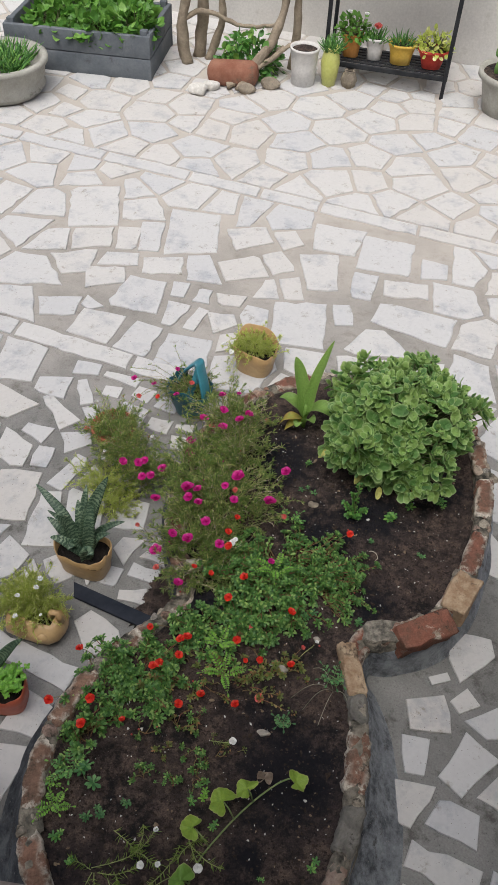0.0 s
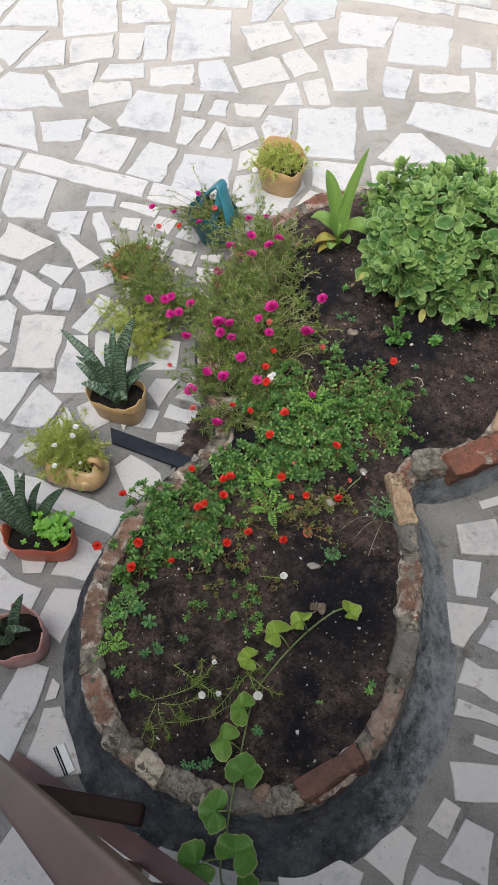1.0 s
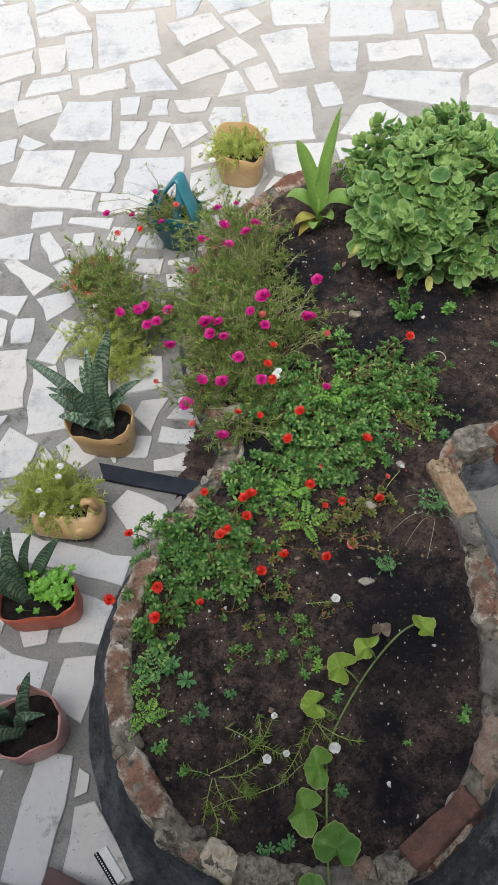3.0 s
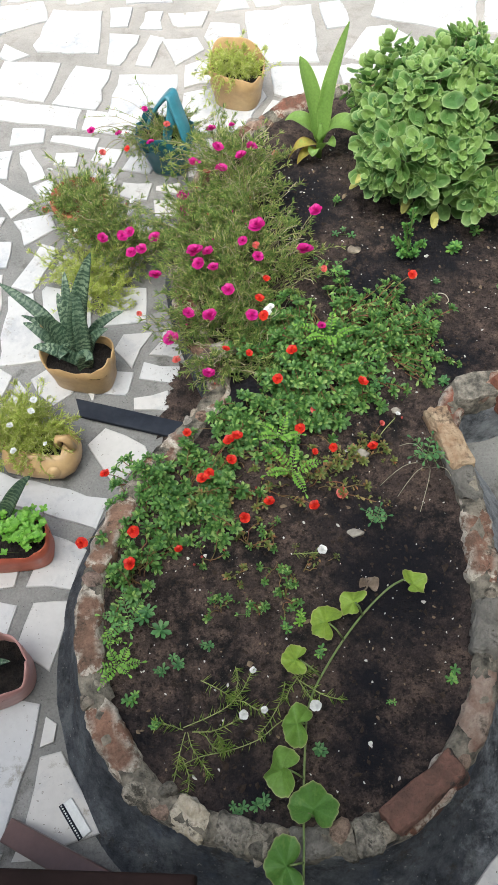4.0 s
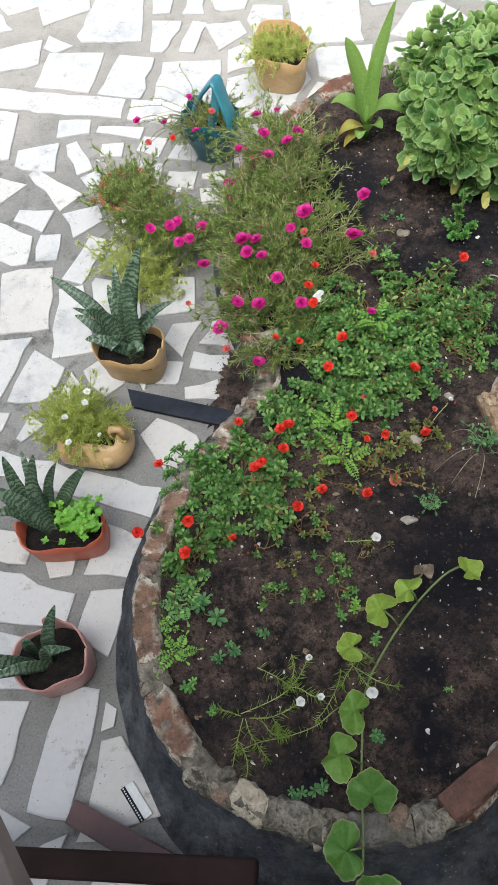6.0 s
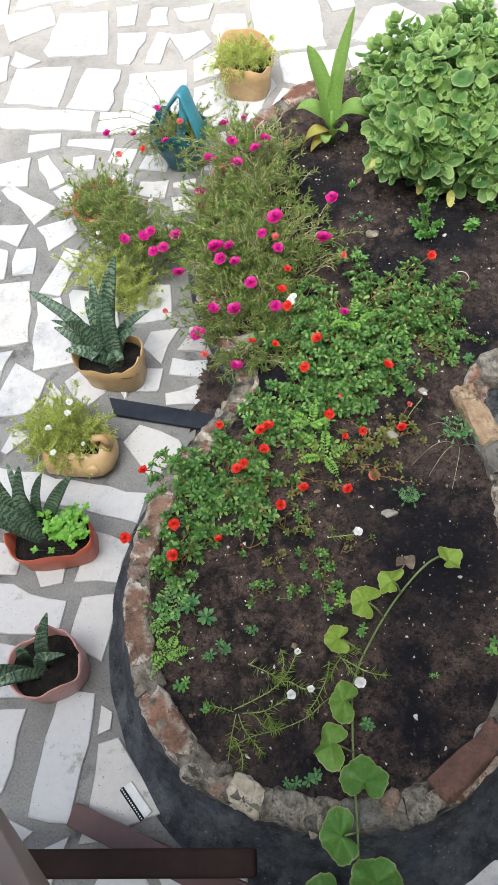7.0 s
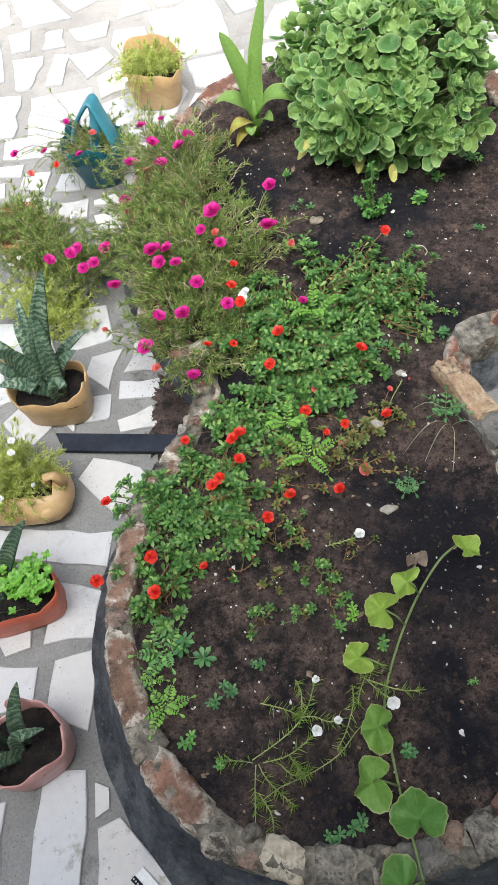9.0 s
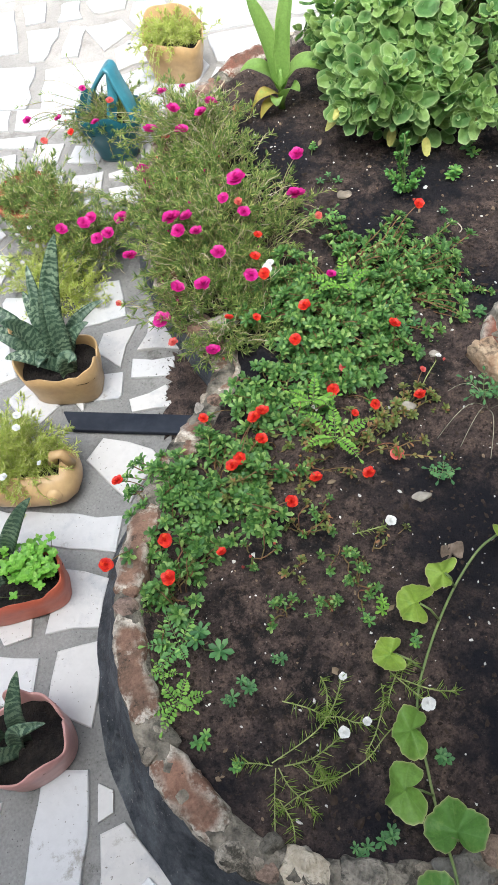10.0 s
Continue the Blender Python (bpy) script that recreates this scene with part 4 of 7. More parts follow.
def along(runs, r, count, lo=0.15):
    """Places and directions along the runs."""
    n_, k_ = runs.shape[:2]
    u = np.clip(lo + (1 - lo) * r.uniform(0, 1, (n_, count)) ** 0.75, 0, 0.999) * (k_ - 1)
    i = u.astype(int)
    f = (u - i)[..., None]
    rows_ = np.arange(n_)[:, None]
    p = runs[rows_, i] * (1 - f) + runs[rows_, i + 1] * f
    return p.reshape(-1, 3), unit(runs[rows_, i + 1] - runs[rows_, i]).reshape(-1, 3)


def fan_dirs(r, d, opening, up=0.0):
    """Directions that leave the stem at about the given angle, all round."""
    side = unit(np.cross(d, r.normal(0, 1, d.shape)))
    op = opening + r.normal(0, 0.22, len(d))
    return unit(d * np.cos(op)[:, None] + side * np.sin(op)[:, None] + np.array((0, 0, up)))


def moss_rose(place, lobes, stems, heads, label, seed, material=MOSS, needles=17, length=0.018, spread=0.9, extra=None, group="moss roses", buds=0, wild=0.4, stem=MOSS_STEM, dry=6):
    r = np.random.default_rng(seed)
    plant = thing("moss_rose_plant", place, label, "flowering plant", group)
    runs = sprawl(r, lobes, stems, spread * 0.45, 8, wild, 0.0062, 0.95)
    if extra is not None:
        runs = np.concatenate([runs, extra])
    st, lv = Soup(), Soup()
    stem_runs(st, runs, 0.0010)
    if stem == MOSS_STEM:
        old = Soup()
        lift = runs[::dry] + r.normal(0, 0.012, (len(runs[::dry]), 1, 3)) + (0, 0, 0.008)
        lift += np.cumsum(r.normal(0, 0.004, lift.shape), 1)
        stem_runs(old, lift, 0.0009)
        tagged(old.put("dry_stem", STRAW, plant, "bleached straw-like old stems", place), "bleached straw-like old stems", kind="stuff")
    p, d = along(runs, r, needles, 0.38)
    lv.scatter(NEEDLE, axes_of(fan_dirs(r, d, 0.85, 0.1), np.tile((0, 0, 1.0), (len(p), 1)), r.uniform(0.7, 1.25, len(p)) * length), p)
    tips = np.repeat(runs[:, -1], 9, 0)
    dirs = np.repeat(unit(runs[:, -1] - runs[:, -2]), 9, 0)
    lv.scatter(NEEDLE, axes_of(fan_dirs(r, dirs, 0.7, 0.15), np.tile((0, 0, 1.0), (len(tips), 1)), r.uniform(0.8, 1.3, len(tips)) * length), tips)

    def foot(x, y):
        k = np.argmin(((runs[:, -2, :2] - (x, y)) ** 2).sum(1))
        return runs[k, 4]

    stalks(st, [h[:3] for h in heads], foot)
    lv.put("foliage", material, plant, "fine needle leaves", place)
    st.put("stem", stem, plant, "thin straw-coloured stems" if stem == MOSS_STEM else "thin lime green stems", place)
    for h in heads:
        bloom(plant, h[3], *h[:3], *(h[4:] or ()))
    for _ in range(buds):
        k = r.integers(len(runs))
        bloom(plant, "magenta" if seed % 2 else "coral", *runs[k, -1], 0.008, True)
    return plant


def purslane(place, lobes, stems, heads, label, seed, material=PURSLANE, leaves=10, length=0.020, spread=0.75, group="purslane plants", buds=()):
    r = np.random.default_rng(seed)
    plant = thing("purslane_plant", place, label, "flowering plant", group)
    runs = sprawl(r, lobes, stems, spread, 7)
    st, lv = Soup(), Soup()
    stem_runs(st, runs, 0.0016)
    p, d = along(runs, r, leaves, 0.3)
    ax = axes_of(fan_dirs(r, d, 1.05, 0.25), np.tile((0, 0, 1.0), (len(p), 1)) + r.normal(0, 0.35, (len(p), 3)), r.uniform(0.6, 1.15, len(p)) * length)
    lv.scatter(LEAF, ax, p)
    # a rosette at each tip
    for ring, (count, op, size) in enumerate(((6, 1.25, 1.05), (5, 0.85, 0.8), (3, 0.4, 0.5))):
        a = 2 * math.pi * (np.arange(count) / count)[None] + r.uniform(0, 6.3, (len(runs), 1))
        axis = unit(runs[:, -1] - runs[:, -2]) * 0.5 + np.array((0, 0, 0.7))
        axis = unit(axis)
        x = unit(np.cross(axis, (0.2, 0.9, 0.1)))
        y = np.cross(axis, x)
        side = np.cos(a)[..., None] * x[:, None] + np.sin(a)[..., None] * y[:, None]
        dirs = unit(side * math.sin(op) + axis[:, None] * math.cos(op)).reshape(-1, 3)
        lv.scatter(LEAF, axes_of(dirs, np.repeat(axis, count, 0), r.uniform(0.75, 1.1, len(dirs)) * length * size), np.repeat(runs[:, -1], count, 0))

    def foot(x, y):
        k = np.argmin(((runs[:, -2, :2] - (x, y)) ** 2).sum(1))
        return runs[k, 4]

    stalks(st, [h[:3] for h in heads], foot)
    lv.put("foliage", material, plant, "small fleshy spoon-shaped leaves", place)
    st.put("stem", PURSLANE_STEM, plant, "reddish fleshy stems", place)
    for h in heads:
        bloom(plant, h[3], *h[:3], *(h[4:] or ()))
    for b in buds:
        bloom(plant, "coral", *b, 0.009, True)
    return plant


M, R_, W, C = "magenta", "red", "white", "coral"
Z = 0.132
moss_rose((0.08, 1.75, Z), [(0.09, 1.74, .125, .18, Z, .17), (0.01, 1.70, .10, .19, Z, .15)], 560,
          [(0.12, 1.74, .315, M, .022), (0.245, 1.645, .315, M, .022), (-0.05, 1.67, .30, M, .023), (-0.015, 1.675, .29, M, .016), (-0.04, 1.635, .29, M, .017), (0.08, 1.70, .30, M, .013), (0.12, 1.65, .29, M, .015),
           (0.0, 1.61, .30, M, .015), (0.285, 1.82, .28, M, .018), (0.04, 1.54, .29, M, .017), (0.14, 1.60, .26, R_, .014), (0.30, 1.66, .22, C, .010), (0.115, 1.71, .27, C, .011)],
          "sprawling moss rose with olive needle leaves and magenta blooms", 31, buds=9)
moss_rose((0.08, 2.10, Z), [(0.04, 2.07, .10, .19, Z, .16), (0.10, 1.95, .08, .12, Z, .14)], 360,
          [(-0.01, 2.17, .28, M, .016), (0.01, 2.08, .29, M, .017), (0.08, 2.04, .29, M, .017), (0.11, 2.075, .29, M, .017), (-0.06, 2.04, .27, M, .019), (0.02, 2.0, .28, M, .018), (-0.025, 2.01, .26, C, .013), (0.18, 2.12, .22, C, .010), (0.05, 2.22, .25, M, .010)],
          "tall straggling moss rose with straw stems and magenta blooms", 32, spread=0.6, buds=5, dry=2)
moss_rose((-0.06, 1.50, Z), [(0.01, 1.50, .10, .11, Z, .12), (-0.02, 1.62, .05, .09, Z, .10), (0.05, 1.42, .07, .07, Z, .09)], 240,
          [(-0.12, 1.455, .20, M, .021), (-0.02, 1.35, .185, M, .016), (-0.105, 1.395, .19, C, .012), (-0.07, 1.50, .25, M, .015), (-0.01, 1.475, .27, M, .019), (-0.17, 1.67, .21, M, .018), (-0.225, 1.60, .13, C, .009), (0.10, 1.47, .27, M, .016),
           (0.12, 1.53, .265, R_, .017), (0.13, 1.472, .265, R_, .018), (0.03, 1.38, .25, R_, .014), (0.09, 1.365, .25, R_, .013), (0.14, 1.49, .26, W, .017), (0.15, 1.50, .265, W, .014)],
          "moss rose spilling over the planter's edge, magenta blooms", 33, spread=0.95, buds=7)
moss_rose((-0.10, 1.88, Z), [(-0.06, 1.88, .07, .16, Z, .13)], 210,
          [(-0.10, 1.97, .21, M, .018), (-0.09, 1.91, .21, M, .018), (-0.18, 1.83, .19, M, .017)],
          "thin moss rose hanging over the planter's edge", 34, spread=1.2, buds=3)

purslane((0.33, 1.43, Z), [(0.35, 1.45, .15, .14, Z, .11), (0.23, 1.42, .11, .13, Z, .10), (0.40, 1.36, .09, .10, Z, .09), (0.30, 1.27, .09, .06, Z, .09)], 400,
         [(0.20, 1.37, .25, R_, .019), (0.16, 1.29, .24, R_, .018), (0.21, 1.155, .22, R_, .018), (0.368, 1.253, .27, R_, .018), (0.536, 1.614, .235, R_, .017), (0.28, 1.45, .24, M, .012), (0.25, 1.22, .20, C, .010)],
         "lush bright green purslane mound with scarlet blooms", 51, buds=[(0.53, 1.63, .23), (0.29, 1.68, .2)])
purslane((0.53, 1.43, Z), [(0.52, 1.43, .07, .06, Z, .06)], 48, [], "thin yellowing purslane at the mound's edge", 52, PURSLANE, spread=1.1, length=0.014, buds=[(0.57, 1.40, .2)])
purslane((0.14, 1.12, Z), [(0.12, 1.20, .11, .07, Z, .06), (0.12, 1.28, .08, .07, Z, .07), (0.06, 1.20, .05, .05, Z, .06)], 125,
         [(0.29, 1.11, .20, R_, .015), (0.245, 1.105, .19, R_, .011), (-0.07, 1.16, .21, R_, .015), (0.035, 1.13, .22, R_, .019), (0.055, 1.14, .22, R_, .019), (0.04, 1.08, .21, R_, .018), (-0.03, 1.03, .215, R_, .018), (-0.012, 1.04, .22, R_, .018)],
         "green purslane with paired scarlet blooms", 53, buds=[(0.10, 1.01, .19), (0.00, 1.30, .21)])
purslane((0.22, 1.03, Z), [(0.20, 1.04, .12, .05, Z, .06), (0.34, 1.11, .07, .035, Z, .05), (0.07, 1.06, .07, .05, Z, .06)], 75,
         [(0.388, 1.112, .195, R_, .018), (0.13, 0.97, .20, R_, .018), (0.236, 0.960, .19, R_, .018), (0.305, 0.995, .18, C, .015), (0.42, 1.19, .17, C, .008)],
         "trailing red-stemmed purslane with turning leaves", 54, PURSLANE_OLD, 11, 0.015, 1.2, buds=[(0.09, 0.995, .18)])
purslane((-0.09, 0.99, Z), [(-0.07, 1.03, .11, .07, Z, .08), (-0.03, 0.95, .08, .05, Z, .05), (-0.165, 0.95, .06, .06, Z, .08)], 215,
         [(-0.185, 0.89, .235, R_, .019), (-0.085, 0.86, .19, R_, .014), (0.07, 0.93, .20, R_, .018), (-0.262, 1.04, .235, R_, .017), (-0.302, 0.864, .24, R_, .019)],
         "dense green purslane carpeting the planter's edge", 55, buds=[(-0.03, 0.845, .17), (0.02, 0.86, .17), (-0.05, 0.83, .16)])
purslane((-0.17, 0.76, 0.148), [(-0.18, 0.80, .05, .06, 0.148, .06)], 34,
         [(-0.187, 0.808, .245, R_, .020)], "loose purslane tuft near the rim with one scarlet bloom", 56)
for k, (x, y, q) in enumerate(((0.064, 0.878, .022), (0.13, 0.93, .03), (0.15, 0.833, .018), (0.203, 0.814, .018), (0.16, 0.75, .014), (-0.02, 0.85, .022), (0.05, 0.80, .012), (0.09, 0.72, .014), (0.01, 0.73, .010))):
    purslane((x, y, on_soil(x, y)), [(x, y, q, q, on_soil(x, y), .025)], 5 + k % 3, [], "tiny purslane seedling on bare soil", 60 + k, PURSLANE if k % 3 else PURSLANE_OLD, 5, 0.013, 1.2, "purslane seedlings")

# white moss rose trailing over the front soil
def trail(ctrl, seed, needles=70, length=0.017, heads=(), label="", place=None, material=MOSS_TRAIL, group="white moss roses"):
    r = np.random.default_rng(seed)
    place = place or ctrl[0][0]
    plant = thing("moss_rose_plant", place, label, "flowering plant", group)
    st, lv = Soup(), Soup()
    for c in ctrl:
        pts = spline(c, 8)
        stem_runs(st, pts[None], 0.0014)
        p, d = along(pts[None], r, needles, 0.05)
        lv.scatter(NEEDLE, axes_of(fan_dirs(r, d, 1.05, 0.1), np.tile((0, 0, 1.0), (len(p), 1)), size := r.uniform(0.6, 1.5, len(p)) * length, size * 0.62), p)
    lv.put("foliage", material, plant, "yellow-green needle leaves", place)
    st.put("stem", TRAIL_STEM, plant, "pale green stems", place)
    for h in heads:
        bloom(plant, *h)
    return plant


trail([[(0.16, 0.49, .15), (0.13, 0.47, .165), (0.09, 0.44, .17), (0.03, 0.42, .17), (-0.03, 0.41, .165), (-0.08, 0.39, .16)],
       [(-0.03, 0.56, .19), (0.01, 0.54, .19), (0.04, 0.52, .18)],
       [(-0.07, 0.47, .155), (-0.01, 0.49, .17), (0.03, 0.51, .18), (0.06, 0.54, .19), (0.08, 0.575, .20)],
       [(-0.05, 0.46, .16), (0.0, 0.46, .175), (0.06, 0.483, .195)],
       [(0.0, 0.46, .17), (0.01, 0.44, .17), (0.02, 0.42, .165)],
       [(-0.06, 0.46, .155), (-0.05, 0.43, .16), (-0.03, 0.40, .16), (-0.01, 0.375, .16)],
       [(-0.065, 0.46, .155), (-0.075, 0.42, .16), (-0.085, 0.37, .16), (-0.095, 0.32, .155)],
       [(-0.07, 0.41, .16), (-0.055, 0.37, .16), (-0.06, 0.33, .155)],
       [(0.15, 0.56, .155), (0.145, 0.53, .17), (0.13, 0.50, .17), (0.11, 0.47, .17), (0.09, 0.45, .165)],
       [(0.045, 0.585, .2), (0.05, 0.56, .19), (0.04, 0.52, .18)],
       [(0.03, 0.52, .18), (0.06, 0.515, .185), (0.085, 0.50, .185), (0.105, 0.495, .19)],
       [(-0.02, 0.45, .165), (0.0, 0.425, .17), (0.03, 0.425, .165)],
       [(-0.07, 0.465, .155), (-0.10, 0.475, .16), (-0.13, 0.48, .158)]], 71, 58, 0.0165,
      [(W, 0.062, 0.485, .205, .015), (W, 0.105, 0.495, .195, .012), (W, 0.083, 0.575, .205, .011), (W, 0.012, 0.468, .19, .008, True)],
      "white moss rose trailing over bare soil", (0.02, 0.44, 0.15))
trail([[(0.17, 0.58, .15), (0.19, 0.54, .18), (0.21, 0.51, .19)], [(0.18, 0.56, .17), (0.23, 0.525, .185), (0.27, 0.515, .18)], [(0.18, 0.57, .16), (0.16, 0.54, .17), (0.15, 0.52, .17)], [(0.18, 0.57, .16), (0.21, 0.58, .18)]],
      72, 44, 0.017, [(W, 0.212, 0.50, .21, .018)], "short white moss rose sprig beside the vine", (0.18, 0.56, 0.15))
trail([[(0.18, 0.855, .15), (0.205, 0.85, .165), (0.24, 0.846, .18)]], 73, 30, 0.012, [(W, 0.247, 0.846, .196, .017)], "single white moss rose sprig on bare soil", (0.18, 0.855, 0.15))
trail([[(0.40, 1.14, .15), (0.42, 1.17, .16), (0.455, 1.205, .17)]], 74, 20, 0.012, [(W, 0.462, 1.213, .175, .010), (C, 0.47, 1.20, .17, .009, True)], "thin sprig with a small white bloom", (0.40, 1.14, 0.145), PURSLANE_OLD)

# ---------------------------------------------------------------- small seedlings and ferny sprigs
def pinnate(r, soup, stem_soup, base_p, yaw, length, rise, pairs, leaf):
    t = np.linspace(0, 1, pairs + 2)
    d = np.array((math.cos(yaw), math.sin(yaw), 0))
    pts = np.array(base_p) + d * (t * length)[:, None] + np.array((0, 0, 1.0)) * (rise * np.sin(t * 1.9))[:, None]
    stem_runs(stem_soup, pts[None], 0.0009)
    p = np.repeat(pts[1:-1], 2, 0)
    side = np.cross(d, (0, 0, 1.0))
    sgn = np.tile((1, -1), pairs)[:, None]
    dirs = side * sgn + d * 0.45 + np.array((0, 0, 0.15)) + r.normal(0, 0.08, p.shape)
    taper = np.repeat(np.sin(np.linspace(0.5, 2.7, pairs)), 2)
    size = leaf * taper * r.uniform(0.85, 1.15, len(p))
    soup.scatter(LEAF, axes_of(dirs, np.tile((0, 0, 1.0), (len(p), 1)), size, size * 1.2), p)
    soup.scatter(LEAF, axes_of(d[None], np.array([(0, 0, 1.0)]), np.array([leaf])), pts[-1:])


def sprig(x, y, fronds, length, pairs, leaf, seed, label, material=SPRIG, rise=0.35, z=None):
    r = np.random.default_rng(seed)
    z = on_soil(x, y) if z is None else z
    plant = thing("seedling", (x, y, z), label, "seedling", "seedlings in the planter")
    st, lv = Soup(), Soup()
    for k in range(0 if pairs > 3 else 3):
        # a short stem with leaves in a whorl at its end
        end = np.array((x, y, z)) + np.append(r.normal(0, length * 0.28, 2), length * (0.2 + 0.25 * k))
        stem_runs(st, np.linspace((x, y, z), end, 4)[None], 0.0009)
        for count, op, size in ((fronds + 1, 1.3, 1.0), (3, 0.8, 0.62)):
            a = 2 * math.pi * np.arange(count) / count + r.uniform(0, 6.3) + r.normal(0, 0.12, count)
            dirs = np.stack([np.cos(a) * math.sin(op), np.sin(a) * math.sin(op), np.full(count, math.cos(op))], 1)
            lv.scatter(LEAF, axes_of(dirs, np.tile((0, 0, 1.0), (count, 1)), leaf * size * r.uniform(0.8, 1.15, count) * (1.0 - 0.12 * k)), np.tile(end, (count, 1)))
    for k in range(fronds if pairs > 3 else 0):
        pinnate(r, lv, st, (x, y, z + 0.006 * k), 2 * math.pi * k / fronds + r.uniform(-0.4, 0.4), length * r.uniform(0.7, 1.1), length * rise * r.uniform(0.8, 1.5), pairs, leaf)
    lv.put("foliage", material, plant, "", (x, y, z))
    st.put("stem", VINE_STEM, plant, "", (x, y, z))
    return plant


BRIGHT = foliage("bright_sprig", (0.14, 0.33, 0.03), (0.23, 0.46, 0.05), (0.30, 0.52, 0.08), 0.5, 0.35)
BLUE_GREEN = foliage("blue_green_leaf", (0.05, 0.15, 0.045), (0.10, 0.25, 0.075), (0.15, 0.31, 0.09))
NEAR_SPROUTS = [(-0.213, 0.600, 6, .052, 7, .013, BRIGHT), (-0.195, 0.700, 6, .06, 7, .015, SPRIG), (-0.153, 0.690, 6, .06, 3, .026, BLUE_GREEN), (-0.175, 0.531, 5, .032, 3, .016, SPRIG),
    (-0.087, 0.607, 5, .022, 2, .016, BLUE_GREEN), (-0.115, 0.583, 4, .020, 2, .014, BLUE_GREEN), (-0.020, 0.641, 4, .02, 2, .013, BLUE_GREEN), (0.157, 0.685, 4, .022, 2, .013, SPRIG),
    (0.190, 0.70, 5, .024, 2, .014, BRIGHT), (0.073, 0.715, 4, .03, 3, .008, SPRIG), (0.186, 1.033, 5, .075, 9, .014, BRIGHT)]
MID_SPROUTS = [(0.161, 1.130, 5, .06, 8, .013, BRIGHT), (0.385, 0.940, 5, .032, 4, .014, BLUE_GREEN), (0.083, 0.323, 5, .026, 2, .017, BLUE_GREEN), (0.045, 0.310, 5, .022, 2, .014, BLUE_GREEN),
    (0.216, 0.423, 5, .026, 2, .017, BLUE_GREEN), (0.232, 0.611, 4, .03, 3, .014, SPRIG), (0.516, 0.558, 5, .034, 3, .015, SPRIG), (0.378, 0.515, 4, .012, 2, .008, SPRIG),
    (-0.125, 0.478, 5, .022, 2, .012, SPRIG), (0.52, 1.09, 8, .055, 4, .015, BLUE_GREEN), (0.585, 1.315, 5, .032, 2, .018, BLUE_GREEN)]
FAR_SPROUTS = [(0.684, 1.765, 6, .034, 2, .024, SPRIG), (0.76, 1.846, 5, .04, 2, .022, SPRIG), (0.30, 1.42, 5, .08, 9, .013, BRIGHT), (0.38, 1.86, 4, .04, 3, .016, BLUE_GREEN),
    (0.355, 1.98, 4, .04, 3, .014, SPRIG), (0.32, 1.70, 6, .05, 4, .016, SPRIG), (0.62, 1.66, 4, .02, 2, .012, BLUE_GREEN), (0.42, 1.30, 5, .05, 3, .018, BLUE_GREEN),
    (-0.23, 0.66, 5, .03, 4, .010, BRIGHT), (0.88, 1.85, 5, .045, 3, .02, SPRIG), (0.80, 1.62, 4, .022, 2, .013, BLUE_GREEN)]
for k, (x, y, fr, ln, pr, lf, m) in enumerate(NEAR_SPROUTS + MID_SPROUTS + FAR_SPROUTS):
    sprig(x, y, fr, ln, pr, lf, 200 + k, "small ferny seedling sprouting from the soil" if pr > 3 else "small broad-leaved seedling sprouting from the soil", m, 0.5, 0.21 if (x, y) in ((0.186, 1.033), (0.161, 1.130), (0.30, 1.42)) else None)

# stout succulent sprig by the bush, with short leaves all round its stems
def whorl_sprig(x, y, label):
    r = np.random.default_rng(5)
    z = on_soil(x, y)
    plant = thing("succulent_sprig", (x, y, z), label, "plant")
    st, lv = Soup(), Soup()
    for dx, dy, h in ((0.0, 0.03, .15), (-0.045, 0.0, .07), (0.01, -0.05, .06), (-0.03, -0.04, .05), (0.035, -0.02, .07), (-0.015, 0.02, .11)):
        pts = np.array([(x + dx * t, y + dy * t, z + h * t) for t in np.linspace(0, 1, 8)])
        stem_runs(st, pts[None], 0.003)
        p, d = along(pts[None], r, 60, 0.1)
        lv.scatter(LEAF, axes_of(fan_dirs(r, d, 1.0, 0.1), np.tile((0, 0, 1.0), (len(p), 1)), r.uniform(0.7, 1.1, len(p)) * 0.016), p)
    lv.put("foliage", SPRIG, plant, "", (x, y, z))
    st.put("stem", VINE_STEM, plant, "", (x, y, z))


whorl_sprig(0.555, 1.775, "bright green succulent sprig with whorled leaves")

# arching dry grass at the waist of the planter
grass = thing("grass_tuft", (0.53, 1.07, 0.145), "thin arching grass blades on the soil", "grass")
gr = Soup()
for x, y, h in ((0.40, 1.02, .10), (0.44, 0.99, .09), (0.49, 0.95, .07), (0.46, 1.13, .08), (0.58, 1.02, .06)):
    t = np.linspace(0, 1, 9)[:, None]
    p = np.array((0.53, 1.07, .145)) * (1 - t) + np.array((x, y, .148)) * t
    p[:, 2] += np.sin(t[:, 0] * math.pi * 0.95) * h * 0.8
    stem_runs(gr, p[None], 0.0009)
gr.put("sward", foliage("pale_grass", (0.42, 0.42, 0.30), (0.52, 0.50, 0.36)), grass, "pale bent blades", (0.53, 1.07, 0.145))

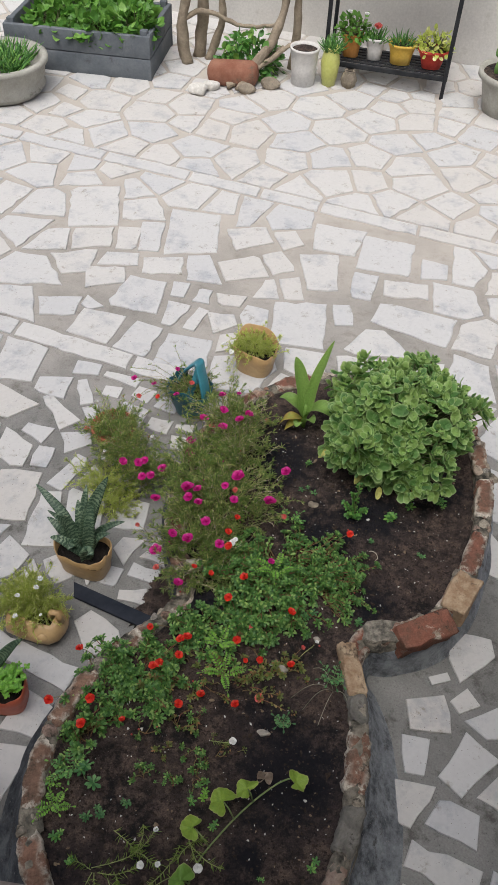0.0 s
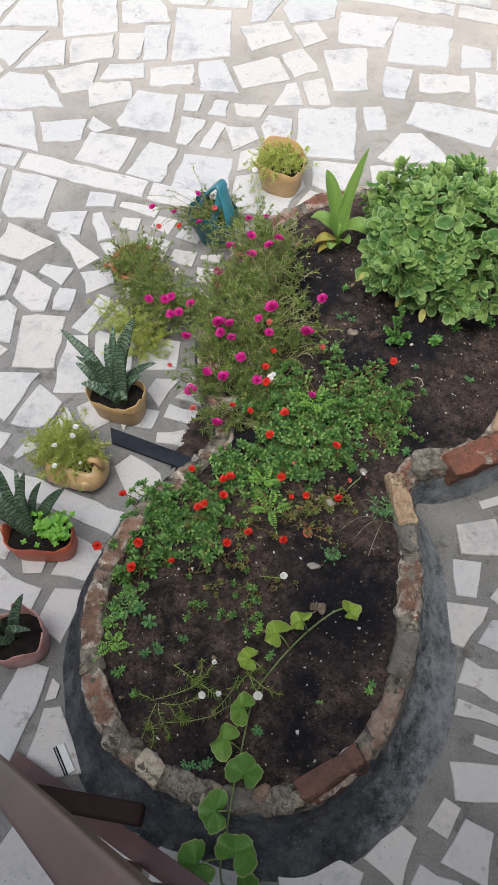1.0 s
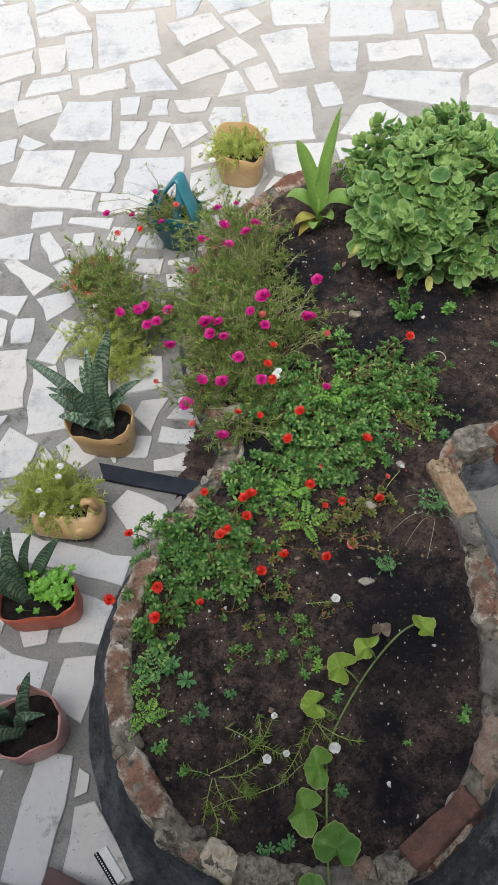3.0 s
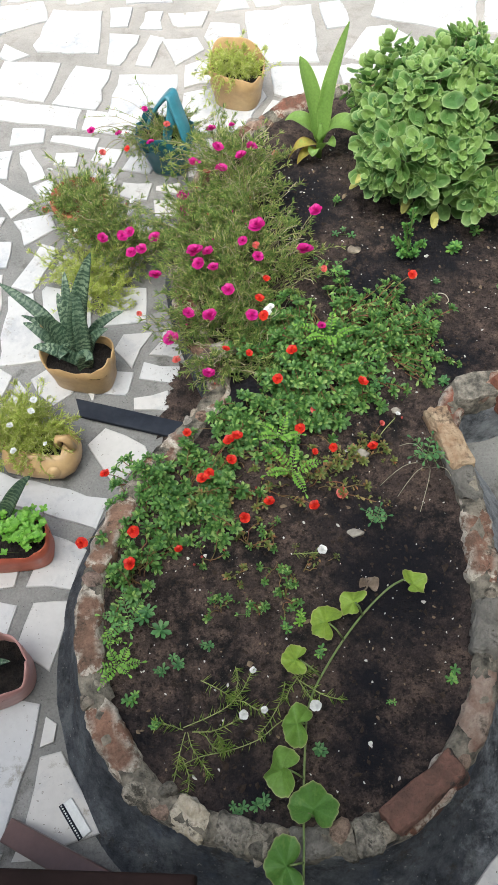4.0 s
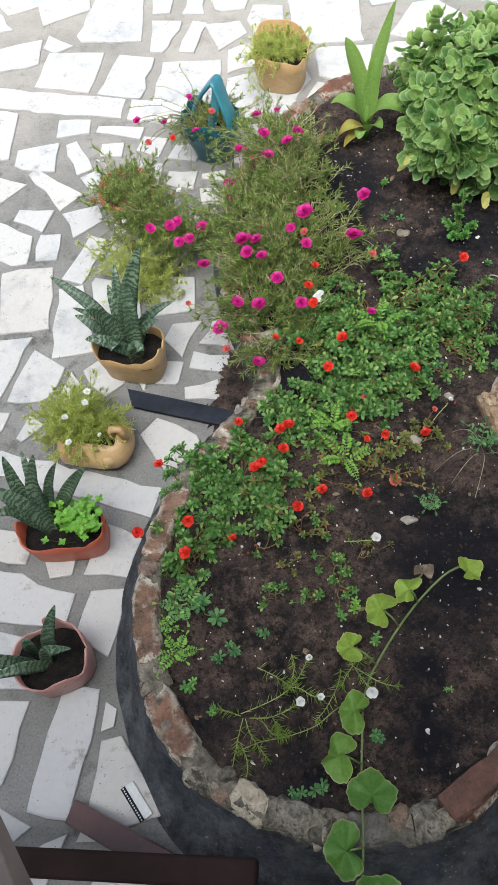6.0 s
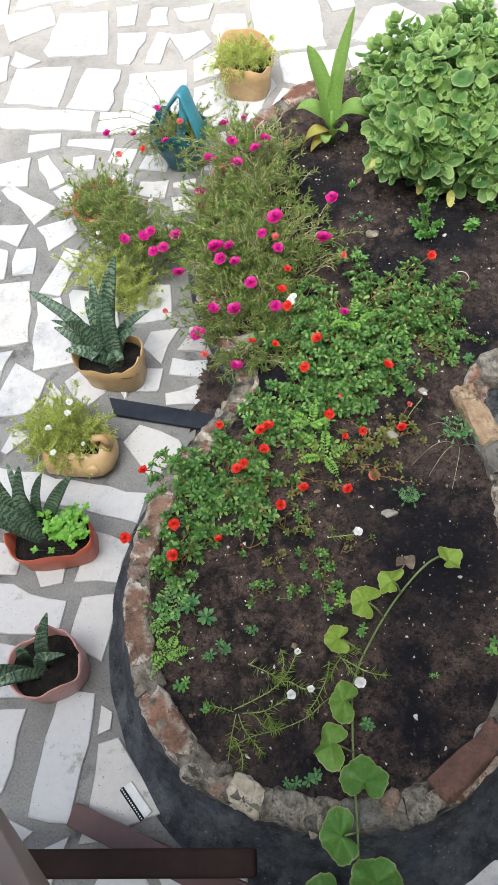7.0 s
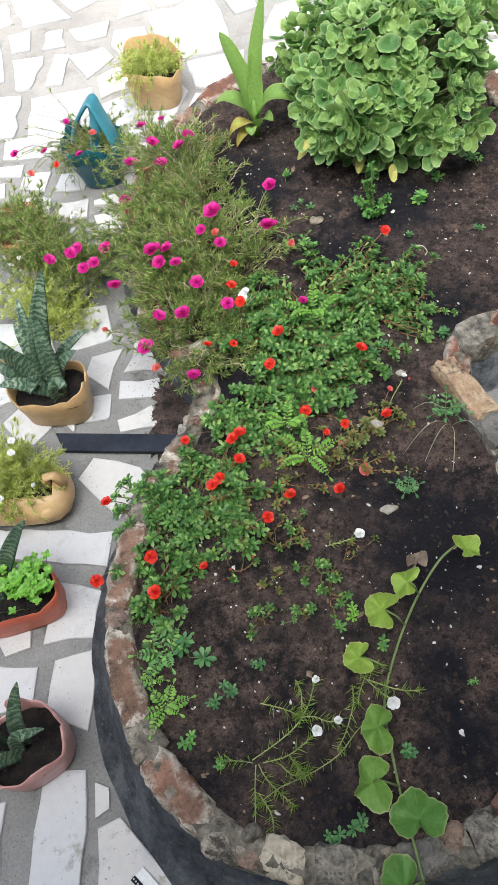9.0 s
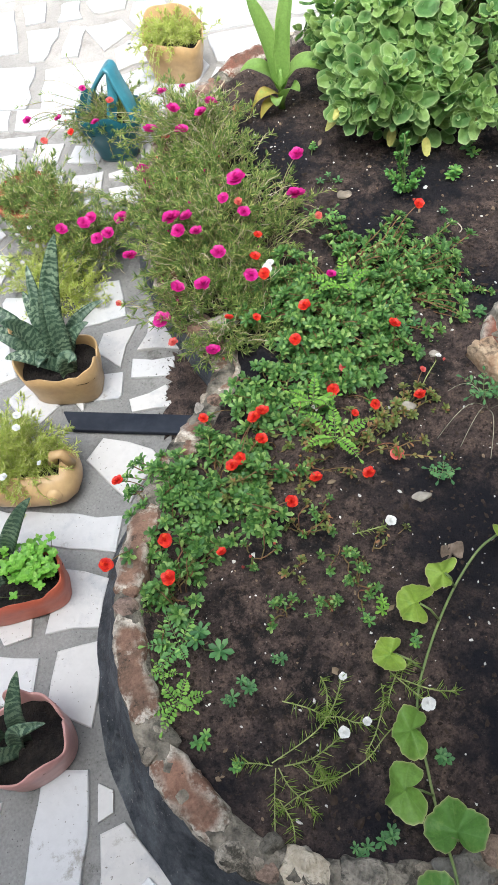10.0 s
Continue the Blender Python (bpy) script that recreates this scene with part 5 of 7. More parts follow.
# ---------------------------------------------------------------- broad leaves
def broad_leaf(outline_r, cup, wave, seed, segs=18, length=1.0, scallop=0.0):
    """A broad leaf from its foot along +y: outline_r(angle) gives its half width; returns verts, faces, rim."""
    r = np.random.default_rng(seed)
    verts, rimv = [], []
    rings = (0.0, 0.45, 0.78, 0.91, 1.0)
    for q in rings:
        for k in range(segs):
            a = 2 * math.pi * k / segs
            rad = outline_r(a) * (1 + scallop * math.cos(9 * a) * (q == 1.0))
            x, y = math.sin(a) * rad * q, 0.5 - math.cos(a) * rad * q
            z = cup * (x * x + (y - 0.5) ** 2) - 0.05 * math.exp(-(x / 0.07) ** 2) * (1 - q) + wave * q * math.sin(3 * a + seed) * 0.5
            verts.append((x * length, y * length, z * length))
            rimv.append(q)
    faces = []
    for j in range(len(rings) - 1):
        for k in range(segs):
            faces.append((j * segs + k, j * segs + (k + 1) % segs, (j + 1) * segs + (k + 1) % segs, (j + 1) * segs + k))
    return np.array(verts), faces, rimv


def ovate(a):
    return 0.5 * (0.92 - 0.14 * abs(math.sin(a)) ** 1.5 + 0.34 * max(0.0, -math.cos(a)) ** 5)


def squash(seed):
    """Outline of a squash leaf: a notch at the foot, five shallow lobes, an uneven toothed margin."""
    r = random.Random(seed)
    ph, s3, deep = [r.uniform(0, 6.3) for _ in range(4)], r.uniform(0.03, 0.08), r.uniform(0.72, 0.86)

    def rad(a):
        notch = deep * math.exp(-((min(a, 2 * math.pi - a)) / 0.42) ** 2)
        lobes = s3 * math.cos(3 * a + math.pi) + 0.05 * math.cos(5 * (a - math.pi)) + 0.10 * math.cos(2 * a + math.pi) + 0.05 * math.cos(a + ph[0]) + 0.022 * math.sin(13 * a + ph[1]) + 0.020 * math.sin(21 * a + ph[2])
        return 0.55 * (1 + lobes) * (1 - notch)

    return rad


# ---------------------------------------------------------------- the big Indian borage bush
def rosette_mesh(seed):
    r = np.random.default_rng(seed)
    sp = Soup()
    for k, (size, op) in enumerate(((0.054, 1.45), (0.052, 1.18), (0.040, 0.9), (0.028, 0.6), (0.015, 0.3))):
        for s_ in (0, 1):
            yaw = math.pi * s_ + k * math.pi / 2 + r.normal(0, 0.22)
            o = op + r.normal(0, 0.24)
            d = np.array([(math.cos(yaw) * math.sin(o), math.sin(yaw) * math.sin(o), math.cos(o))])
            up = np.array([(-math.cos(yaw) * math.cos(o), -math.sin(yaw) * math.cos(o), math.sin(o))])
            v, f, rm = broad_leaf(ovate, 0.40 + r.uniform(-0.15, 0.3), 0.09, seed + k, 27, 1.0, 0.05)
            sc = size * r.uniform(0.85, 1.15)
            sp.scatter((v, f, rm), axes_of(d, up, np.array([sc])), np.array([(0, 0, -0.016 + 0.008 * k)]) + d * 0.006)
    ob = sp.put("leaf_rosette", BORAGE)
    me = ob.data
    bpy.data.objects.remove(ob)
    return me


ROSETTES = [rosette_mesh(300 + k) for k in range(7)]
bush = thing("borage_bush", (0.67, 2.125, 0.13), "big round bush of fleshy rounded green leaves", "bush")
br = np.random.default_rng(12)
stems_soup = Soup()
golden = math.pi * (3 - math.sqrt(5))
for k in range(270):
    u = (k + 0.5) / 270
    cz = 1 - 1.12 * u
    a = k * golden
    sz = math.sqrt(max(0, 1 - cz * cz))
    lump = 1 + 0.58 * noise.noise(Vector((math.cos(a) * sz * 1.9, math.sin(a) * sz * 1.9, cz * 1.9 + 3))) + br.normal(0, 0.06)
    q = np.array((math.cos(a) * sz * 0.27 * lump, math.sin(a) * sz * 0.275 * lump, 0.165 + cz * 0.15 * lump))
    # undercut towards the ground
    q[:2] *= 1 - 0.36 * min(1.0, max(0.0, (0.21 - q[2]) / 0.16))
    if br.random() < 0.25:
        continue
    if q[2] < 0.03:
        q[2] = 0.045 + br.uniform(0, 0.04)
    nrm = Vector((math.cos(a) * sz / 0.3, math.sin(a) * sz / 0.34, cz / 0.24 + 0.5)).normalized()
    ob = new("leaf_rosette", ROSETTES[k % 7])
    ob.parent = bush
    sc = br.uniform(0.65, 1.2)
    ob.matrix_basis = Matrix.Translation(q) @ nrm.to_track_quat("Z", "Y").to_matrix().to_4x4() @ pose(0, 0, 0, br.normal(0, 19), br.normal(0, 19), br.uniform(0, 360)) @ Matrix.Diagonal((sc, sc, sc, 1))
    t = np.linspace(0, 1, 5)[:, None]
    root = np.array((q[0] * 0.22, q[1] * 0.22, 0.0))
    run_ = root * (1 - t) + q * t
    run_[:, 2] += np.sin(t[:, 0] * math.pi) * 0.02
    stem_runs(stems_soup, run_[None], 0.0035)
stems_soup.put("stem", BORAGE_STEM, bush, "thick pale green branching stems")
lower = Soup()
v, f, rm = broad_leaf(ovate, 0.4, 0.05, 3, 14, 1.0, 0.03)
m_ = 560
th = br.uniform(0, 2 * math.pi, m_)
rad = np.sqrt(br.uniform(0.05, 1, m_))
pts_ = np.stack([np.cos(th) * rad * 0.20, np.sin(th) * rad * 0.21, br.uniform(0.03, 0.26, m_) * (1.1 - rad * 0.6)], 1)
lower.scatter((v, f, rm), axes_of(np.stack([np.cos(th), np.sin(th), br.normal(0, 0.4, m_)], 1), np.stack([-np.cos(th) * 0.3, -np.sin(th) * 0.3, np.ones(m_)], 1), br.uniform(0.03, 0.055, m_)), pts_)
lower.put("inner_foliage", BORAGE, bush, "older leaves inside the bush")
YELLOW = foliage("yellowed_leaf", (0.50, 0.47, 0.10), (0.58, 0.55, 0.16), (0.50, 0.36, 0.14), 0.6, 0.3)
for a, up_, z in ((-2.05, 0.235, 0.09), (-1.70, 0.250, 0.07), (-2.5, 0.29, 0.17), (-2.65, 0.27, 0.10), (-1.25, 0.265, 0.11)):
    sp = Soup()
    v, f, rm = broad_leaf(ovate, 0.4, 0.1, 9, 16)
    d_ = np.array([(math.cos(a), math.sin(a), -0.9)])
    sp.scatter((v * (0.7, 1, 1), f, rm), axes_of(d_, np.array([(math.cos(a), math.sin(a), 0.8)]), np.array([0.045])), np.array([(math.cos(a) * up_, math.sin(a) * up_, z)]))
    sp.put("yellow_leaf", YELLOW, bush, "limp yellowed leaf")
bloom(bush, "white", 0.535, 2.245, .435, 0.02)

# ---------------------------------------------------------------- canna seedling
def blade(ctrl, width, fold, segs=12, tip=1.0):
    """A long leaf along control points; verts, faces, rim, along."""
    c = spline(ctrl, segs)
    m = len(c)
    t = np.linspace(0, 1, m)
    d = unit(np.gradient(c, axis=0))
    side = unit(np.cross(d, (0.05, 0.02, 1.0)))
    nrm = np.cross(side, d)
    w = width * np.clip(np.sin(np.clip(t, 0.02, 1) ** 0.75 * math.pi) ** 0.8, 0.12, 1) if tip else width * (1 - t**3 * 0.9)
    verts, rimv, alo = [], [], []
    for j, s_ in enumerate((-1, -0.5, 0, 0.5, 1)):
        verts.append(c + side * (w * s_ * 0.5)[:, None] + nrm * (fold * w * abs(s_))[:, None])
        rimv += [abs(s_)] * m
        alo += t.tolist()
    faces = [(j * m + i, j * m + i + 1, (j + 1) * m + i + 1, (j + 1) * m + i) for j in range(4) for i in range(m - 1)]
    return np.concatenate(verts), faces, rimv, alo


canna = thing("canna_plant", (0.32, 2.20, 0.132), "young canna with upright light green leaves", "plant")
CB = np.array((0.32, 2.20, 0.132))
YELLOWING = foliage("yellowing_leaf", (0.42, 0.34, 0.07), (0.46, 0.40, 0.08), (0.50, 0.42, 0.10), 0.6, 0.3, (0.30, 0.14, 0.06), 0.6, None, (0.24, 0.36, 0.06))
for ctrl, w, lab in (
        ([(0.32, 2.20, .19), (0.305, 2.225, .27), (0.275, 2.26, .38), (0.26, 2.28, .43)], .070, ""),
        ([(0.325, 2.205, .20), (0.345, 2.245, .32), (0.375, 2.275, .43), (0.40, 2.295, .52)], .046, ""),
        ([(0.325, 2.20, .20), (0.375, 2.185, .26), (0.43, 2.165, .255), (0.475, 2.15, .19)], .075, "drooping darker leaf"),
        ([(0.32, 2.20, .19), (0.28, 2.205, .25), (0.245, 2.22, .265), (0.215, 2.23, .25)], .060, "darker folded leaf"),
        ([(0.315, 2.195, .18), (0.28, 2.17, .21), (0.25, 2.165, .20), (0.222, 2.17, .15)], .045, "yellowing leaf"),
        ([(0.315, 2.19, .17), (0.275, 2.16, .18), (0.25, 2.15, .15)], .035, "yellowing leaf"),
        ([(0.32, 2.20, .19), (0.335, 2.235, .28), (0.34, 2.26, .36)], .05, ""),
        ([(0.325, 2.19, .16), (0.345, 2.165, .215), (0.365, 2.15, .21)], .05, ""),
        ([(0.315, 2.19, .15), (0.30, 2.155, .20), (0.295, 2.135, .19)], .04, "")):
    sp = Soup()
    v, f, rm, al = blade(ctrl, w, 0.22)
    sp.add(v, f, rm)
    sp.put("leaf", YELLOWING if "yellow" in lab else CANNA, canna, lab, CB)
bm = bmesh.new()
tube(bm, [(0, 0, -0.01), (0.002, 0.002, 0.06), (0.004, 0.004, 0.12)], [0.011, 0.010, 0.006])
part("stalk", bm, CANNA, canna)

# ---------------------------------------------------------------- squash vine
vine = thing("squash_vine", (0.17, 0.5, 0.15), "young squash vine creeping across the soil", "vine")
VB = np.array((0.17, 0.5, 0.15))
run_pts = spline([(0.435, 0.775, .19), (0.39, 0.755, .175), (0.32, 0.69, .165), (0.25, 0.60, .16), (0.20, 0.51, .16), (0.185, 0.40, .165), (0.178, 0.31, .185), (0.175, 0.25, .215), (0.17, 0.17, .19), (0.16, 0.09, .11), (0.17, 0.03, .03)], 8)
bm = bmesh.new()
tube(bm, [Vector(p - VB) for p in run_pts], 0.0025, 7)
part("main_stem", bm, VINE_STEM, vine, "pale green creeping stem")
for k, (x, y, z, size, yaw, tilt) in enumerate(((0.445, 0.755, .215, .060, 20, 35), (0.300, 0.722, .21, .070, 150, 38), (0.238, 0.680, .205, .078, 150, 18), (0.172, 0.598, .195, .062, 175, 12), (0.163, 0.468, .20, .080, 165, 10),
                                                 (0.128, 0.378, .20, .088, 185, 44), (0.198, 0.308, .205, .090, 82, 14), (0.128, 0.205, .235, .096, 185, 8), (0.205, 0.130, .215, .102, 60, 12),
                                                 (0.10, 0.085, .16, .10, 210, 14), (0.225, 0.03, .10, .10, 320, 12))):
    sp = Soup()
    v, f, rm = broad_leaf(squash(400 + k), -0.28 if k % 3 else 0.3, 0.34, 400 + k, 60)
    ang = (np.arange(60) * 6.0 - 180 + 180) % 360
    veins = np.tile((np.min(np.abs(ang[:, None] - np.array((66, 120, 180, 240, 294))), 1) < 2).astype(float), 5)
    a = radians(yaw)
    d = np.array([(math.cos(a), math.sin(a), -math.sin(radians(tilt)) * 0.6)])
    up = np.array([(math.sin(radians(tilt)) * math.sin(a * 2.3), math.sin(radians(tilt)) * 0.5, 1.0)])
    foot_ = np.array([(x, y, z)]) - unit(d) * size * 0.5
    sp.add((v * (1, (1, 0.84, 0.92)[k % 3], 1)) @ axes_of(d, up, np.array([size * 0.92]))[0] + foot_, f, rm, veins)
    j = np.argmin(((run_pts - (x, y, z)) ** 2).sum(1))
    bm = bmesh.new()
    a_, b_ = Vector(run_pts[j] - VB), Vector(foot_[0] + unit(d)[0] * size * 0.3 - VB)
    tube(bm, [a_, (a_ + b_) / 2 + Vector((0, 0, 0.012)), b_ - Vector((0, 0, 0.003))], 0.0022, 6)
    stalk = part("leaf_stalk", bm, VINE_STEM, vine)
    sp.put("leaf", VINE_YOUNG if k < 4 else VINE_MID if k < 6 else VINE, stalk, "yellow-green young leaf" if k < 4 else "", VB)

v, f, rm = broad_leaf(squash(77), 0.9, 0.7, 77, 40)
sp = Soup()
sp.add(v * 0.038 + (-0.0, -0.019, 0.002), f)
ob = sp.put("dry_leaf", surf("withered_leaf", (0.16, 0.12, 0.09), (0.30, 0.24, 0.18), 60, 160, 0.9, relief=0.5), None, "crumpled dry brown leaf on the soil")
ob.location = (0.352, 0.778, on_soil(0.352, 0.778) + 0.003)
tagged(ob, category="leaf")

# ---------------------------------------------------------------- pots cut from plastic jugs
def jug(name, place, turn, size, height, material, label, seed, power=3.2, rim_cut=0.012, lean=(0, 0), fill=0.72, flap=None, group="jug planters", foot=0.93):
    """A jug with its top cut off: thick wall, wavy cut rim, rounded foot; soil inside. size: half lengths."""
    r = random.Random(seed)
    ph = [r.uniform(0, 6.3) for _ in range(4)]
    nicks = [(r.uniform(0, 6.3), r.uniform(0.12, 0.4), r.uniform(0.008, 0.024)) for _ in range(5)]

    def cut(a):
        lift = rim_cut * (math.sin(2 * a + ph[0]) + 0.7 * math.sin(3 * a + ph[1]) + 0.5 * math.sin(7 * a + ph[2]))
        for at, wide, deep in nicks:
            dd = math.atan2(math.sin(a - at), math.cos(a - at))
            lift -= deep * max(0.0, 1 - abs(dd) / wide)
        if flap:
            at, wide, tall = flap
            dd = math.atan2(math.sin(a - at), math.cos(a - at))
            lift += tall * max(0.0, 1 - (dd / wide) ** 4) if abs(dd) < wide else 0.0
        return lift

    def jag(a, j):
        return cut(a) if j in (5, 6, 7) else 0.0

    pot = thing(name, place, label, "plant pot", group)
    pot.rotation_euler = (radians(lean[0]), radians(lean[1]), radians(turn))
    bm = bmesh.new()
    w = 0.0025 / size[0]
    rings = lathe(bm, [(foot * 0.6, 0.004), (foot * 0.91, 0.0), (foot, 0.012), (foot * 0.85 + 0.15, 0.04), (foot * 0.3 + 0.7, height * 0.6), (1.0, height), (1.0 - w, height + 0.001), (1 - 2 * w, height - 0.001), (foot * 0.35 + 0.65 - 2 * w, height * 0.5), (foot * 0.95, 0.02), (foot * 0.5, 0.012)], 80, size, power, jag=jag)
    bm.faces.new(rings[0][::-1])
    bm.faces.new(rings[-1])
    part("shell", bm, material, pot)
    bm = bmesh.new()
    rings = lathe(bm, [((0.85 + 0.15 * foot) * 0.97, height * fill), (0.6, height * fill + 0.006), (0.2, height * fill + 0.009)], 30, size, power)
    bm.faces.new(rings[-1])
    rough_bm(bm, 0.007, 45, seed)
    part("potting_soil", bm, POT_SOIL, pot, "dark damp potting soil")
    return pot


def snake_plant(place, base_pt, tips, label, seed):
    """Stiff banded leaves from one foot to the given tips (x, y, z, width)."""
    r = np.random.default_rng(seed)
    plant = thing("snake_plant", place, label, "snake plant", "snake plants")
    b0 = np.array(base_pt, float)
    for x, y, z, w in tips:
        tip = np.array((x, y, z))
        b = b0 + np.append(r.normal(0, 0.012, 2), 0) + (tip - b0) * np.array((0.06, 0.06, 0))
        mid = b * 0.55 + tip * 0.45 + np.array((0, 0, 0.035)) + np.append(r.normal(0, 0.008, 2), 0)
        c = spline([b, b * 0.75 + mid * 0.25 + (0, 0, 0.008), mid, mid * 0.4 + tip * 0.6 + (0, 0, .008), tip], 6)
        m = len(c)
        t = np.linspace(0, 1, m)
        d = unit(np.gradient(c, axis=0))
        side = unit(np.cross(d, (0.25, -0.55, 1.0)))
        nrm = np.cross(side, d)
        wd = 1.0 * w * np.where(t < 0.42, 0.68 + 0.76 * t, (1 - (np.maximum(t - 0.42, 0) / 0.58) ** 1.6) * 0.97 + 0.03)
        verts, alo = [], []
        ln = np.r_[0, np.cumsum(np.linalg.norm(np.diff(c, axis=0), axis=1))]
        for s_, h in ((-1, 0.20), (-0.5, 0.06), (0, 0), (0.5, 0.06), (1, 0.20), (0.5, -0.05), (0, -0.10), (-0.5, -0.05)):
            verts.append(c + side * (wd * s_ * 0.5)[:, None] + nrm * (wd * h)[:, None])
            alo.append(ln)
        k8 = 8
        faces = [(j * m + i, ((j + 1) % k8) * m + i, ((j + 1) % k8) * m + i + 1, j * m + i + 1) for j in range(k8) for i in range(m - 1)]
        sp = Soup()
        sp.add(np.concatenate(verts), faces, None, np.concatenate(alo) + 0.001)
        sp.put("leaf", SNAKE, plant, "", place)
    return plant


# tan jug with the large snake plant
jug("jug_pot", (-0.392, 1.475, 0), -12, (0.100, 0.066), 0.135, PLASTIC_TAN, "tan plastic jug cut open as a pot", 3, 3.4, 0.008, flap=(2.55, 0.35, 0.075), foot=0.86)
snake_plant((-0.392, 1.475, 0.095), (-0.385, 1.468, 0.095),
            [(-0.592, 1.622, .26, .040), (-0.305, 1.590, .40, .052), (-0.254, 1.556, .20, .030), (-0.475, 1.490, .27, .044), (-0.530, 1.530, .20, .032), (-0.425, 1.580, .26, .036), (-0.36, 1.555, .31, .042), (-0.335, 1.42, .17, .046), (-0.43, 1.43, .16, .034), (-0.50, 1.46, .18, .036), (-0.29, 1.49, .21, .030), (-0.40, 1.62, .30, .034), (-0.55, 1.58, .17, .026)],
            "snake plant with banded leaves, its pot on the paving", 4)

# tan jug lying on its side, filled with lime needles and white blooms
jug2 = thing("jug_pot", (-0.475, 1.205, 0.055), "tan plastic jug lying on its side as a pot", "plant pot", "jug planters")
jug2.rotation_euler = (0, 0, radians(-9))
bm = bmesh.new()
prof = [(-0.105, .012), (-0.10, .040), (-0.085, .053), (-0.03, .057), (0.03, .057), (0.065, .052), (0.088, .038), (0.098, .020), (0.10, .008)]
ringsx = []
for x, rr in prof:
    ringsx.append([bm.verts.new((x, math.cos(a) * rr * 1.32, math.sin(a) * rr * 1.02)) for a in (2 * math.pi * k / 28 for k in range(28))])
for i, (r0, r1) in enumerate(zip(ringsx, ringsx[1:])):
    for k in range(28):
        if 1 <= i <= 4 and 2 <= k <= 8:
            continue
        bm.faces.new((r0[k], r0[(k + 1) % 28], r1[(k + 1) % 28], r1[k]))
bm.faces.new(ringsx[0])
bm.faces.new(ringsx[-1][::-1])
sh = part("shell", bm, PLASTIC_TAN, jug2)
sol = sh.modifiers.new("wall", "SOLIDIFY")
sol.thickness, sol.offset = 0.003, -1
bm = bmesh.new()
tube(bm, [(0.045, -0.052, 0.012), (0.05, -0.066, 0.016), (0.052, -0.072, 0.018)], [0.021, 0.019, 0.015], 16)
part("spout", bm, PLASTIC_TAN, jug2, "round moulded spout")
bm = bmesh.new()
tube(bm, [(0.050, 0.0, 0.052), (0.058, 0.004, 0.078), (0.074, 0.006, 0.080), (0.088, 0.004, 0.034)], [0.012, 0.011, 0.011, 0.012], 10)
part("handle", bm, PLASTIC_TAN, jug2)
bm = box_bm((0.15, 0.10, 0.05), 0.015)
bmesh.ops.translate(bm, verts=bm.verts, vec=(-0.015, 0, 0.0))
part("potting_soil", bm, POT_SOIL, jug2)
moss_rose((-0.50, 1.215, 0.085), [(-0.525, 1.25, .07, .055, .075, .075)], 420,
          [(-0.475, 1.285, .19, W, .014), (-0.475, 1.245, .20, W, .013), (-0.525, 1.205, .20, W, .013), (-0.515, 1.145, .175, W, .013), (-0.44, 1.17, .16, W, .009)],
          "lime green moss rose with white blooms in a jug", 81, MOSS_LIME, 24, 0.015, 0.8, group="potted moss roses", wild=0.25, stem=MOSS_LIME)

# orange jug with snake plant and clover
jug("jug_pot", (-0.532, 0.935, 0), 4, (0.108, 0.058), 0.115, PLASTIC_ORANGE, "orange plastic jug cut open as a pot", 8, 3.6, 0.008, flap=(3.1, 0.35, 0.03))
snake_plant((-0.56, 0.94, 0.085), (-0.562, 0.94, 0.085),
            [(-0.63, 1.05, .30, .036), (-0.66, 0.99, .25, .040), (-0.55, 1.045, .31, .036), (-0.427, 1.02, .28, .036), (-0.495, 1.025, .30, .026), (-0.68, 0.95, .18, .036), (-0.70, 1.02, .22, .034), (-0.60, 1.08, .27, .03)],
            "snake plant with curving banded leaves in a jug", 9)
clover = thing("clover_seedlings", (-0.475, 0.94, 0.085), "bright green clover-like seedlings crowding a pot", "plant")
r9 = np.random.default_rng(9)
lv, st = Soup(), Soup()
for k in range(120):
    x, y = -0.478 + r9.normal(0, 0.027), 0.945 + r9.normal(0, 0.022)
    z = 0.125 + r9.uniform(0, 0.04)
    stem_runs(st, np.array([[(x * 0.6 - 0.478 * 0.4, y * 0.6 + 0.945 * 0.4, 0.08), (x, y, z)]]), 0.0009)
    a = r9.uniform(0, 6.3) + np.arange(4) * math.pi / 2
    v, f, rm = broad_leaf(ovate, 0.2, 0.02, 3, 8)
    lv.scatter((v, f, rm), axes_of(np.stack([np.cos(a), np.sin(a), np.full(4, 0.25)], 1), np.tile((0, 0, 1.0), (4, 1)), np.full(4, r9.uniform(0.009, 0.0135))), np.tile((x, y, z), (4, 1)))
lv.put("foliage", foliage("clover_leaf", (0.14, 0.36, 0.03), (0.22, 0.48, 0.05), (0.30, 0.55, 0.08), 0.5, 0.3), clover, "", (-0.475, 0.94, 0.085))
st.put("stem", VINE_STEM, clover, "", (-0.475, 0.94, 0.085))

# pink jug with a small snake plant
jug("jug_pot", (-0.525, 0.612, 0), 20, (0.088, 0.074), 0.125, PLASTIC_PINK, "dusty pink plastic jug cut open as a pot", 15, 2.5, 0.007, flap=(1.25, 0.28, 0.05))
snake_plant((-0.535, 0.60, 0.09), (-0.535, 0.60, 0.09), [(-0.470, 0.690, .27, .034), (-0.66, 0.600, .19, .036), (-0.450, 0.612, .19, .030), (-0.565, 0.64, .18, .03), (-0.64, 0.555, .16, .032)],
            "small snake plant with pale banded leaves", 17)

